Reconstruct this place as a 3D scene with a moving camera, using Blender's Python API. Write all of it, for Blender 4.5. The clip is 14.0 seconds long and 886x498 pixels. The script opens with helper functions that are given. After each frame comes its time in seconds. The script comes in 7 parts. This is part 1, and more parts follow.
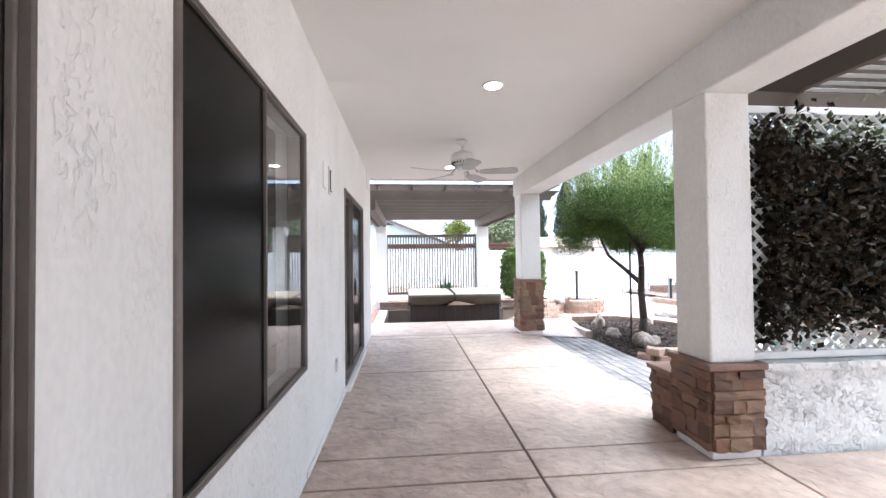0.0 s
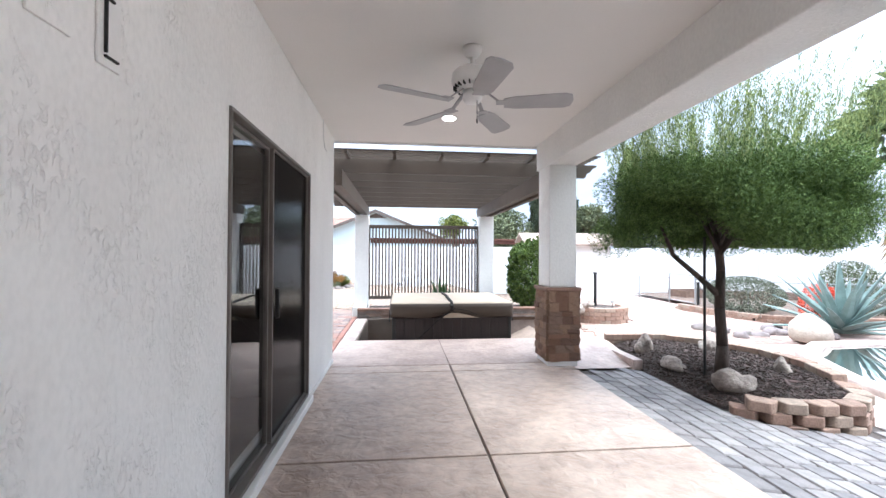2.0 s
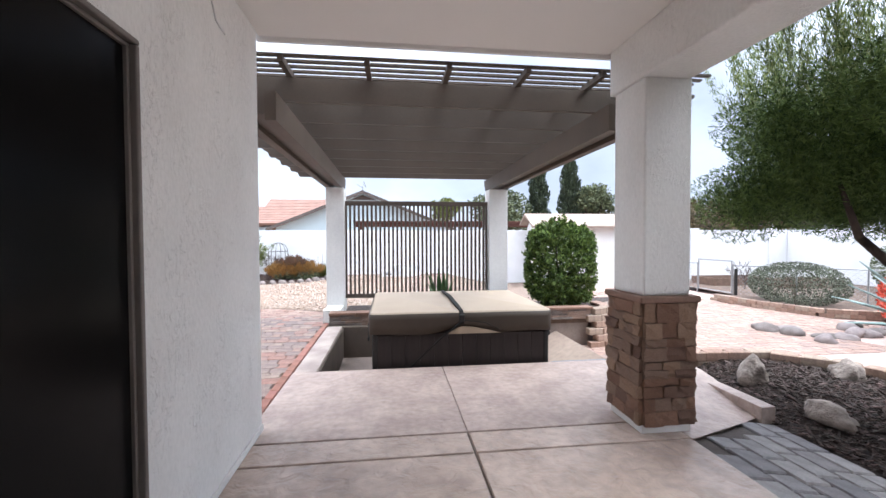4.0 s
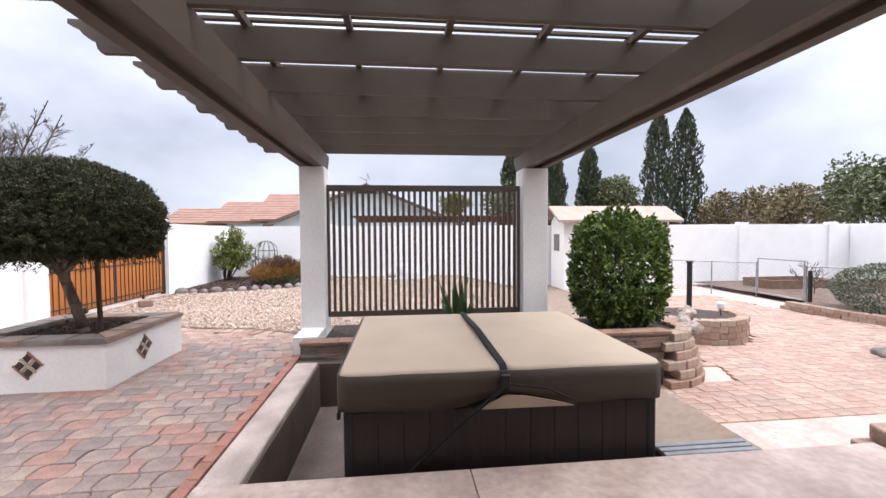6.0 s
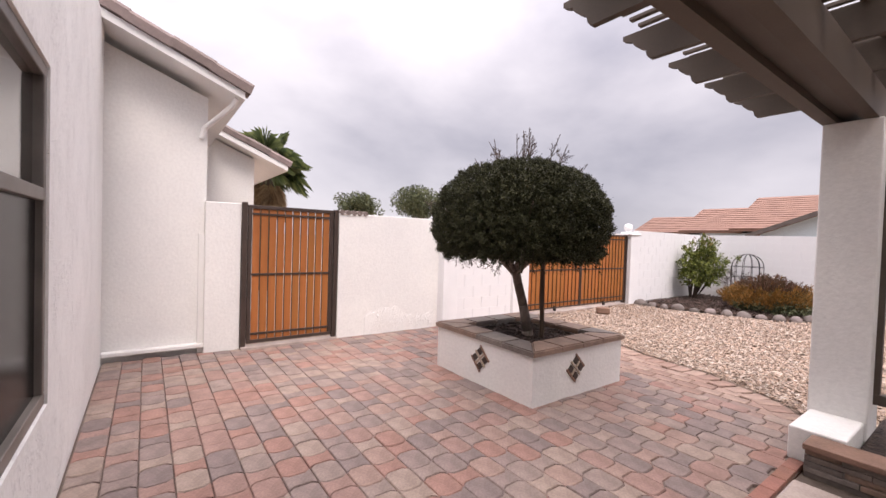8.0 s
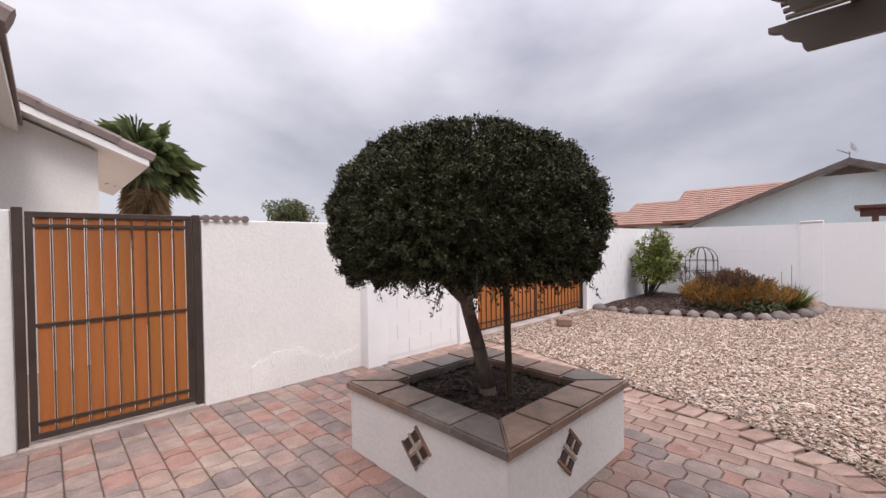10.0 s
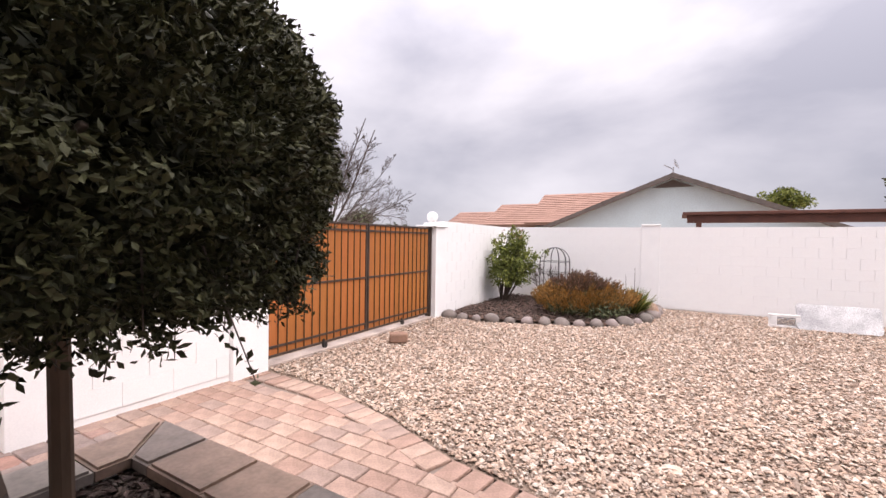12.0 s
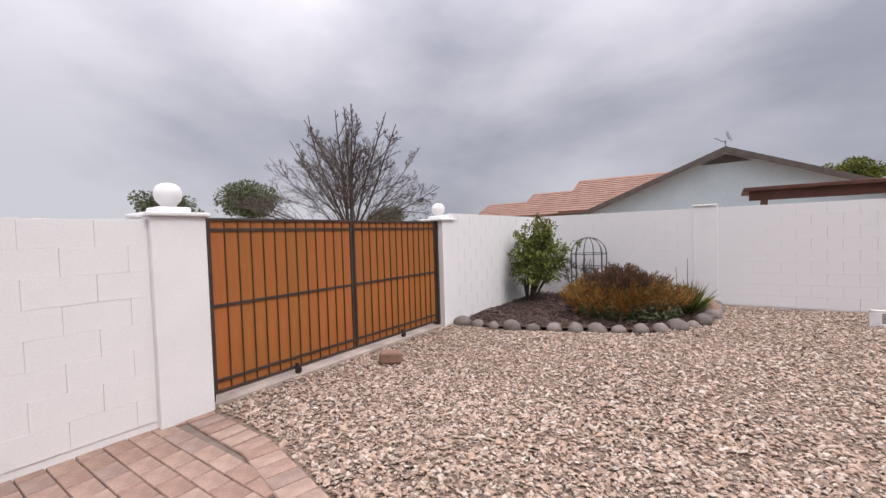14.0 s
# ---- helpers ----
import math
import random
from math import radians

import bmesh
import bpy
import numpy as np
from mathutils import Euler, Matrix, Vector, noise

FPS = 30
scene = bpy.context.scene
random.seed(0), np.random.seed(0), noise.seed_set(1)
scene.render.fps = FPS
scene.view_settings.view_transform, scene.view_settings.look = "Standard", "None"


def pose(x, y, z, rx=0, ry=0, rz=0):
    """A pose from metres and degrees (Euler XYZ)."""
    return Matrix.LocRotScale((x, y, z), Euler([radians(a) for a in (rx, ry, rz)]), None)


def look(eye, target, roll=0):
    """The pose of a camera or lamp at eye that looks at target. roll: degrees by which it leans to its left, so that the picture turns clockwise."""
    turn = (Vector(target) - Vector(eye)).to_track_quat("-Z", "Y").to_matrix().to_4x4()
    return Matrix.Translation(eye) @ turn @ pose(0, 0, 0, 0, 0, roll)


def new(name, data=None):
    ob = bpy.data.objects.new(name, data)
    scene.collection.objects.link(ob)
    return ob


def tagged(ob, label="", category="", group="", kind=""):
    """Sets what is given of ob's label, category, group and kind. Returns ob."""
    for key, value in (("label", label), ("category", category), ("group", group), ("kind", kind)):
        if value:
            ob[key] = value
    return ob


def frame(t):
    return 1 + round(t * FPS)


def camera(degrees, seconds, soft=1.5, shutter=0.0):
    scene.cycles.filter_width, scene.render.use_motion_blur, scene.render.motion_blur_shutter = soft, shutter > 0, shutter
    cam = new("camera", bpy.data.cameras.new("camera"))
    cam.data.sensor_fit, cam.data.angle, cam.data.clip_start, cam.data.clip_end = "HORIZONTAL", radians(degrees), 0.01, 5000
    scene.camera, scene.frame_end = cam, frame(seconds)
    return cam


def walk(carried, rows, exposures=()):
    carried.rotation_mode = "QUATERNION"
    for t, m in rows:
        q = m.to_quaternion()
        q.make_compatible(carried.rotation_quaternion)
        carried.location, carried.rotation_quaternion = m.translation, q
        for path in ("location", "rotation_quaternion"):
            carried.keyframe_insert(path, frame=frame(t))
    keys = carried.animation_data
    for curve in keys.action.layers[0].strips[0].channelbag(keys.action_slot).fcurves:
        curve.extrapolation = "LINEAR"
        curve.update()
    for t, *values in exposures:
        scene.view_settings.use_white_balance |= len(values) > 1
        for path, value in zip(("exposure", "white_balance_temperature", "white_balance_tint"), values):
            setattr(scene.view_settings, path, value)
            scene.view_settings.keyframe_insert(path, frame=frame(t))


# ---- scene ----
cam = camera(94.4, 14.0)
PATH = [
    (0, (0.017, -0.016, 1.507), (0.2, 1.975, 1.547), -0.7),
    (0.5, (0.081, 0.562, 1.485), (0.315, 2.549, 1.497), -0.3),
    (1, (0.13, 1.157, 1.51), (0.4, 3.138, 1.495), 0.1),
    (1.5, (0.234, 1.773, 1.506), (0.457, 3.761, 1.521), 0.5),
    (2, (0.263, 2.395, 1.51), (0.467, 4.385, 1.532), 0.3),
    (2.5, (0.286, 3.022, 1.491), (0.471, 5.014, 1.517), -0.0),
    (3, (0.296, 3.621, 1.495), (0.477, 5.612, 1.502), -0.2),
    (3.2, (0.282, 3.871, 1.497), (0.481, 5.861, 1.488), -0.1),
    (5.3, (0.513, 6.329, 1.517), (0.773, 8.311, 1.448), -0.2),
    (5.5, (0.512, 6.537, 1.493), (0.766, 8.52, 1.424), -0.3),
    (6, (0.497, 7.027, 1.518), (0.702, 9.015, 1.447), -0.4),
    (6.5, (0.504, 7.454, 1.497), (0.458, 9.453, 1.439), 0.3),
    (7, (0.337, 7.898, 1.48), (-0.456, 9.733, 1.434), 2.0),
    (7.4, (0.187, 8.143, 1.495), (-1.153, 9.626, 1.45), 2.2),
    (7.5, (0.167, 8.203, 1.491), (-1.278, 9.585, 1.446), 2.3),
    (7.7, (0.119, 8.36, 1.479), (-1.499, 9.536, 1.428), 2.0),
    (9.8, (-1.067, 9.606, 1.502), (-2.632, 10.85, 1.476), -0.8),
    (10, (-1.175, 9.747, 1.535), (-2.613, 11.137, 1.507), -0.9),
    (10.5, (-1.343, 10.202, 1.488), (-2.452, 11.866, 1.466), -1.1),
    (11, (-1.434, 10.663, 1.49), (-2.333, 12.448, 1.446), -0.2),
    (11.5, (-1.547, 11.16, 1.498), (-2.406, 12.966, 1.443), 0.8),
    (12, (-1.582, 11.642, 1.476), (-2.562, 13.384, 1.433), 0.9),
    (12.5, (-1.676, 12.037, 1.464), (-2.827, 13.673, 1.431), -0.1),
    (13, (-1.731, 12.401, 1.513), (-3.016, 13.934, 1.48), -1.2),
    (13.5, (-1.752, 12.708, 1.498), (-3.084, 14.2, 1.456), -1.7),
    (14, (-1.732, 12.856, 1.487), (-2.866, 14.502, 1.419), -1.8),
]
EXPOSURES = [
    (0.0, 2.24, 5550, 4), (1.5, 2.02, 5500, 3), (2.0, 1.84, 5550, 3), (3.2, 1.52, 5650, 4), (5.3, 1.05, 5900, 10),
    (6.0, 0.95, 6200, 12), (6.5, 0.92, 7600, 22), (7.5, 0.66, 7100, 21), (10.0, 0.28, 6500, 16), (11.0, 0.55, 6600, 17), (11.5, 0.72, 6750, 18), (12.5, 0.66, 6850, 19), (14.0, 0.13, 6550, 15),
]
walk(cam, [(t, look(eye, target, roll)) for t, eye, target, roll in PATH], EXPOSURES)

# ---- world, sun ----
world = bpy.data.worlds.new("world")
scene.world = world
world.use_nodes = True
wn, wl = world.node_tree.nodes, world.node_tree.links
wn.clear()
w_out = wn.new("ShaderNodeOutputWorld")
w_bg = wn.new("ShaderNodeBackground")
w_sky = wn.new("ShaderNodeTexSky")
w_sky.sky_type = "NISHITA"
w_sky.sun_disc = False
w_sky.sun_elevation, w_sky.sun_rotation = radians(57), radians(100)
w_tc = wn.new("ShaderNodeTexCoord")
w_map = wn.new("ShaderNodeMapping")
w_map.inputs["Scale"].default_value = (1.0, 1.0, 2.1)
w_map.inputs["Location"].default_value = (1.9, 0.7, 1.3)
w_n1 = wn.new("ShaderNodeTexNoise")
w_n1.inputs["Scale"].default_value, w_n1.inputs["Detail"].default_value = 1.55, 7
w_n1.inputs["Roughness"].default_value, w_n1.inputs["Distortion"].default_value = 0.50, 0.15
w_rc = wn.new("ShaderNodeValToRGB")
w_rc.color_ramp.elements[0].position, w_rc.color_ramp.elements[0].color = 0.36, (9.7, 9.9, 10.7, 1)
w_rc.color_ramp.elements[1].position, w_rc.color_ramp.elements[1].color = 0.66, (4.9, 5.15, 6.1, 1)
w_mix = wn.new("ShaderNodeMixRGB")
w_mix.inputs["Fac"].default_value = 0.88
wl.new(w_tc.outputs["Generated"], w_map.inputs["Vector"])
wl.new(w_map.outputs["Vector"], w_n1.inputs["Vector"])
wl.new(w_n1.outputs["Fac"], w_rc.inputs["Fac"])
wl.new(w_sky.outputs["Color"], w_mix.inputs["Color1"])
wl.new(w_rc.outputs["Color"], w_mix.inputs["Color2"])
# an overcast sky is brightest overhead
w_sep = wn.new("ShaderNodeSeparateXYZ")
w_pow = wn.new("ShaderNodeMath")
w_pow.operation = "POWER"
w_pow.inputs[1].default_value = 3.0
w_lift = wn.new("ShaderNodeMixRGB")
w_lift.inputs["Color1"].default_value, w_lift.inputs["Color2"].default_value = (0.60, 0.60, 0.60, 1), (5.0, 4.75, 4.4, 1)
w_max = wn.new("ShaderNodeMath")
w_max.operation = "MAXIMUM"
w_max.inputs[1].default_value = 0.0
w_mul = wn.new("ShaderNodeMixRGB")
w_mul.blend_type = "MULTIPLY"
w_mul.inputs["Fac"].default_value = 1.0
wl.new(w_tc.outputs["Generated"], w_sep.inputs["Vector"])
wl.new(w_sep.outputs["Z"], w_max.inputs[0])
wl.new(w_max.outputs["Value"], w_pow.inputs[0])
wl.new(w_pow.outputs["Value"], w_lift.inputs["Fac"])
wl.new(w_mix.outputs["Color"], w_mul.inputs["Color1"])
wl.new(w_lift.outputs["Color"], w_mul.inputs["Color2"])
wl.new(w_mul.outputs["Color"], w_bg.inputs["Color"])
w_bg.inputs["Strength"].default_value = 0.10
wl.new(w_bg.outputs["Background"], w_out.inputs["Surface"])

sun = new("sun", bpy.data.lights.new("sun", "SUN"))
sun.data.energy, sun.data.angle, sun.data.color = 1.5, radians(22), (1.0, 0.96, 0.9)
sun.matrix_world = look((13, 5, 20), (0, 8, 0))


# ---- materials ----
def mat(name, color, rough=0.8, metal=0.0, color2=None, scale=6.0, fine=60.0, bump=0.3, bump_scale=None, depth=0.01,
        stain=0.35, island=0.0, objrand=0.0, spec=0.4, stretch=(1, 1, 1), skip=False, slate=False):
    """Painted, mineral or wooden surface: two scales of colour variation and a relief."""
    m = bpy.data.materials.new(name)
    m.use_nodes = True
    n, l = m.node_tree.nodes, m.node_tree.links
    b = n["Principled BSDF"]
    b.inputs["Roughness"].default_value, b.inputs["Metallic"].default_value = rough, metal
    b.inputs["Specular IOR Level"].default_value = spec
    tc = n.new("ShaderNodeTexCoord")
    mp = n.new("ShaderNodeMapping")
    mp.inputs["Scale"].default_value = stretch
    l.new(tc.outputs["Object"], mp.inputs["Vector"])
    big = n.new("ShaderNodeTexNoise")
    big.inputs["Scale"].default_value, big.inputs["Detail"].default_value = scale, 4
    small = n.new("ShaderNodeTexNoise")
    small.inputs["Scale"].default_value, small.inputs["Detail"].default_value = fine, 5
    for t in (big, small):
        l.new(mp.outputs["Vector"], t.inputs["Vector"])
    c2 = color2 or tuple(c * 0.72 for c in color)
    ramp = n.new("ShaderNodeValToRGB")
    ramp.color_ramp.elements[0].position, ramp.color_ramp.elements[1].position = 0.33, 0.67
    ramp.color_ramp.elements[0].color, ramp.color_ramp.elements[1].color = (*c2, 1), (*color, 1)
    l.new(big.outputs["Fac"], ramp.inputs["Fac"])
    mix = n.new("ShaderNodeMixRGB")
    mix.blend_type = "MULTIPLY"
    mix.inputs["Fac"].default_value = stain
    r2 = n.new("ShaderNodeValToRGB")
    r2.color_ramp.elements[0].position, r2.color_ramp.elements[1].position = 0.3, 0.62
    r2.color_ramp.elements[0].color = (0.45, 0.45, 0.45, 1)
    l.new(small.outputs["Fac"], r2.inputs["Fac"])
    l.new(ramp.outputs["Color"], mix.inputs["Color1"])
    l.new(r2.outputs["Color"], mix.inputs["Color2"])
    last = mix.outputs["Color"]
    for amount, node, out in ((island, "ShaderNodeNewGeometry", "Random Per Island"), (objrand, "ShaderNodeObjectInfo", "Random")):
        if amount:
            g = n.new(node)
            hs = n.new("ShaderNodeHueSaturation")
            mr = n.new("ShaderNodeMapRange")
            mr.inputs["To Min"].default_value, mr.inputs["To Max"].default_value = 1 - amount, 1 + amount
            l.new(g.outputs[out], mr.inputs["Value"])
            l.new(mr.outputs["Result"], hs.inputs["Value"])
            mh = n.new("ShaderNodeMapRange")
            mh.inputs["To Min"].default_value, mh.inputs["To Max"].default_value = 0.5 + amount * 0.05, 0.5 - amount * 0.05
            l.new(g.outputs[out], mh.inputs["Value"])
            l.new(mh.outputs["Result"], hs.inputs["Hue"])
            l.new(last, hs.inputs["Color"])
            last = hs.outputs["Color"]
    l.new(last, b.inputs["Base Color"])
    if bump:
        bt = small
        if bump_scale:
            bt = n.new("ShaderNodeTexNoise")
            bt.inputs["Scale"].default_value, bt.inputs["Detail"].default_value = bump_scale, 4
            l.new(mp.outputs["Vector"], bt.inputs["Vector"])
        bp = n.new("ShaderNodeBump")
        bp.inputs["Strength"].default_value, bp.inputs["Distance"].default_value = bump, depth
        height = bt.outputs["Fac"]
        if skip:
            # skip-trowel plaster: smooth ground with patches of small torn dabs
            bt.inputs["Distortion"].default_value, bt.inputs["Roughness"].default_value = 0.9, 0.55
            rr_ = n.new("ShaderNodeValToRGB")
            rr_.color_ramp.elements[0].position, rr_.color_ramp.elements[1].position = 0.50, 0.70
            l.new(height, rr_.inputs["Fac"])
            pn = n.new("ShaderNodeTexNoise")
            pn.inputs["Scale"].default_value, pn.inputs["Detail"].default_value = 5.0, 2
            l.new(mp.outputs["Vector"], pn.inputs["Vector"])
            pr = n.new("ShaderNodeMapRange")
            pr.inputs["From Min"].default_value, pr.inputs["From Max"].default_value = 0.40, 0.62
            l.new(pn.outputs["Fac"], pr.inputs["Value"])
            mu = n.new("ShaderNodeMath")
            mu.operation = "MULTIPLY"
            l.new(rr_.outputs["Color"], mu.inputs[0])
            l.new(pr.outputs["Result"], mu.inputs[1])
            ad = n.new("ShaderNodeMath")
            ad.operation = "MULTIPLY_ADD"
            ad.inputs[1].default_value = 0.45
            l.new(small.outputs["Fac"], ad.inputs[0])
            l.new(mu.outputs["Value"], ad.inputs[2])
            height = ad.outputs["Value"]
        if slate:
            # stamped slate: broad cleft plates with torn, wandering edges
            bt.inputs["Distortion"].default_value = 0.6
            wp = n.new("ShaderNodeTexNoise")
            wp.inputs["Scale"].default_value, wp.inputs["Detail"].default_value = 2.4, 3
            va = n.new("ShaderNodeVectorMath")
            va.operation = "MULTIPLY_ADD"
            va.inputs[1].default_value = (0.9, 0.9, 0.9)
            l.new(mp.outputs["Vector"], wp.inputs["Vector"])
            l.new(wp.outputs["Color"], va.inputs[0])
            l.new(mp.outputs["Vector"], va.inputs[2])
            vo = n.new("ShaderNodeTexVoronoi")
            vo.inputs["Scale"].default_value = 2.3
            l.new(va.outputs["Vector"], vo.inputs["Vector"])
            vs = n.new("ShaderNodeTexVoronoi")
            vs.inputs["Scale"].default_value = 6.5
            l.new(va.outputs["Vector"], vs.inputs["Vector"])
            ad = n.new("ShaderNodeMath")
            ad.operation = "MULTIPLY_ADD"
            ad.inputs[1].default_value = 0.30
            l.new(vo.outputs["Color"], ad.inputs[0])
            l.new(height, ad.inputs[2])
            a2 = n.new("ShaderNodeMath")
            a2.operation = "MULTIPLY_ADD"
            a2.inputs[1].default_value = 0.14
            l.new(vs.outputs["Color"], a2.inputs[0])
            l.new(ad.outputs["Value"], a2.inputs[2])
            height = a2.outputs["Value"]
        l.new(height, bp.inputs["Height"])
        l.new(bp.outputs["Normal"], b.inputs["Normal"])
    return m


def mixed_stone(name, stops, rough=0.85, source="island", scale=9.0, fine=70.0, bump=0.4):
    """Pieces that differ in colour from one to the next."""
    m = mat(name, (0.8, 0.8, 0.8), rough, 0, (0.55, 0.55, 0.55), scale, fine, bump, depth=0.006)
    n, l = m.node_tree.nodes, m.node_tree.links
    g = n.new("ShaderNodeNewGeometry" if source == "island" else "ShaderNodeObjectInfo")
    r = n.new("ShaderNodeValToRGB")
    r.color_ramp.interpolation = "CONSTANT"
    while len(r.color_ramp.elements) < len(stops):
        r.color_ramp.elements.new(0.5)
    for k, c in enumerate(stops):
        r.color_ramp.elements[k].position, r.color_ramp.elements[k].color = k / len(stops), (*c, 1)
    l.new(g.outputs["Random Per Island" if source == "island" else "Random"], r.inputs["Fac"])
    b = n["Principled BSDF"]
    old = b.inputs["Base Color"].links[0].from_socket
    mx = n.new("ShaderNodeMixRGB")
    mx.blend_type = "MULTIPLY"
    mx.inputs["Fac"].default_value = 1
    l.new(r.outputs["Color"], mx.inputs["Color1"])
    l.new(old, mx.inputs["Color2"])
    l.new(mx.outputs["Color"], b.inputs["Base Color"])
    return m


def leaf_mat(name, color, color2, rough=0.55, spec=0.35):
    m = bpy.data.materials.new(name)
    m.use_nodes = True
    n, l = m.node_tree.nodes, m.node_tree.links
    b = n["Principled BSDF"]
    b.inputs["Roughness"].default_value = rough
    b.inputs["Specular IOR Level"].default_value = spec
    g = n.new("ShaderNodeNewGeometry")
    r = n.new("ShaderNodeValToRGB")
    r.color_ramp.elements[0].color, r.color_ramp.elements[1].color = (*color2, 1), (*color, 1)
    l.new(g.outputs["Random Per Island"], r.inputs["Fac"])
    l.new(r.outputs["Color"], b.inputs["Base Color"])
    return m


def glass_mat(name, tint=(0.9, 0.93, 0.92)):
    m = bpy.data.materials.new(name)
    m.use_nodes = True
    b = m.node_tree.nodes["Principled BSDF"]
    b.inputs["Base Color"].default_value = (*tint, 1)
    b.inputs["Roughness"].default_value = 0.02
    b.inputs["Transmission Weight"].default_value = 1.0
    b.inputs["IOR"].default_value = 1.5
    return m


def lamp_mat(name, color, strength):
    m = bpy.data.materials.new(name)
    m.use_nodes = True
    b = m.node_tree.nodes["Principled BSDF"]
    b.inputs["Emission Color"].default_value = (*color, 1)
    b.inputs["Emission Strength"].default_value = strength
    return m


STUCCO_FINE = mat("fine_white_stucco", (0.80, 0.79, 0.76), 0.9, 0, (0.74, 0.73, 0.71), 1.3, 30, 0.45, 36, 0.008, 0.12)
STUCCO = mat("white_stucco", (0.85, 0.84, 0.815), 0.9, 0, (0.79, 0.78, 0.755), 1.6, 46, 0.75, 42, 0.0085, 0.12, stretch=(1, 1, 0.6), skip=True)
STUCCO_ROUGH = mat("coarse_white_stucco", (0.70, 0.69, 0.67), 0.9, 0, (0.75, 0.74, 0.72), 2.5, 30, 1.0, 22, 0.030, 0.10, skip=True)
CEIL = mat("ceiling_paint", (0.78, 0.76, 0.73), 0.9, 0, (0.75, 0.73, 0.70), 1.2, 120, 0.25, 130, 0.004, 0.06)
BLOCK = mat("white_block_paint", (0.80, 0.80, 0.80), 0.85, 0, (0.75, 0.75, 0.755), 2.0, 90, 0.4, 120, 0.004, 0.10)
PATIO = mat("stamped_concrete", (0.60, 0.475, 0.395), 0.38, 0, (0.42, 0.32, 0.262), 2.2, 11, 1.0, 7, 0.035, 0.42, spec=0.5, slate=True)
DECK = mat("pale_concrete", (0.50, 0.395, 0.34), 0.5, 0, (0.37, 0.28, 0.24), 3.0, 16, 0.8, 10, 0.018, 0.40, slate=True)
PINK = mat("pink_concrete", (0.52, 0.38, 0.33), 0.8, 0, (0.40, 0.29, 0.25), 1.1, 30, 0.3, None, 0.008, 0.3)
CURB = mat("curb_concrete", (0.50, 0.42, 0.37), 0.8, 0, (0.33, 0.27, 0.24), 3.0, 60, 0.4, None, 0.006, 0.3)
# pit concrete again, with the shade of the recess put into its colour
PIT_SHADE = mat("shade_toned_pit_wall", (0.115, 0.088, 0.068), 0.85, 0, (0.075, 0.056, 0.044), 2.5, 50, 0.4, None, 0.006, 0.35)
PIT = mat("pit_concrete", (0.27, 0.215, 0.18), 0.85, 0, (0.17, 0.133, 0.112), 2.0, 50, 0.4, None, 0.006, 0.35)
JOINT = mat("joint_sand", (0.21, 0.165, 0.14), 0.95, 0, None, 8, 90, 0.3)
TAUPE = mat("taupe_paint", (0.108, 0.083, 0.063), 0.6, 0, (0.088, 0.067, 0.051), 2.0, 70, 0.15, None, 0.003, 0.15, stretch=(1, 1, 1))
TAUPE_DARK = mat("dark_bronze_paint", (0.105, 0.082, 0.066), 0.55, 0, (0.085, 0.066, 0.053), 3.0, 70, 0.15, None, 0.003, 0.15)
FRAME = mat("bronze_aluminium", (0.21, 0.185, 0.165), 0.45, 0.3, None, 4, 80, 0.05, None, 0.002, 0.12)
BLACK = mat("black_metal", (0.025, 0.024, 0.023), 0.5, 0.2, None, 5, 60, 0.1, None, 0.002, 0.2)
SCREEN = mat("solar_screen", (0.010, 0.0095, 0.009), 0.15, 0, (0.007, 0.007, 0.007), 2, 300, 0.12, 400, 0.002, 0.2, spec=0.05)
# near-black base colour stands in for unlit rooms
INTERIOR = mat("interior_painted_dim", (0.05, 0.042, 0.038), 0.9, 0, None, 1, 20, 0.0)
GLASS = glass_mat("window_glass")
WHITE = mat("white_gloss_paint", (0.80, 0.79, 0.77), 0.35, 0, (0.76, 0.75, 0.73), 3, 50, 0.05, None, 0.002, 0.05)
FANBLADE = mat("fan_blade", (0.42, 0.415, 0.42), 0.5, 0, (0.37, 0.365, 0.37), 4, 60, 0.05, None, 0.002, 0.08)
LEDGE = mixed_stone("ledge_stone", [(0.36, 0.205, 0.135), (0.28, 0.155, 0.10), (0.42, 0.27, 0.18), (0.23, 0.135, 0.095), (0.33, 0.215, 0.155)], 0.85, "object", 14, 60, 0.8)
MORTAR = mat("brown_mortar", (0.13, 0.085, 0.06), 0.95, 0, None, 10, 80, 0.4)
CAPSTONE = mat("brown_capstone", (0.27, 0.16, 0.115), 0.7, 0, (0.20, 0.12, 0.085), 6, 60, 0.4, None, 0.005, 0.3)
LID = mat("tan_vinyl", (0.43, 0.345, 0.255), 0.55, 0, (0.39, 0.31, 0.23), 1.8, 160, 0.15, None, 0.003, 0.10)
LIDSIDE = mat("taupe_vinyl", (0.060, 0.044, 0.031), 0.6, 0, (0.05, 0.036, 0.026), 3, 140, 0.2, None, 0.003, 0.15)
TUBSIDE = mat("dark_tub_panel", (0.029, 0.020, 0.018), 0.6, 0, (0.020, 0.014, 0.013), 3, 40, 0.2, None, 0.003, 0.2, stretch=(8, 8, 0.6))
STRAP = mat("black_strap", (0.012, 0.011, 0.010), 0.85, 0, None, 8, 200, 0.2)
COBBLE_TONES = [(0.43, 0.275, 0.23), (0.36, 0.275, 0.245), (0.45, 0.31, 0.255), (0.31, 0.24, 0.22), (0.46, 0.35, 0.29), (0.44, 0.255, 0.205), (0.39, 0.30, 0.26)]
COBBLE = mixed_stone("tumbled_paver", COBBLE_TONES, 0.85, "island", 7, 60, 0.5)
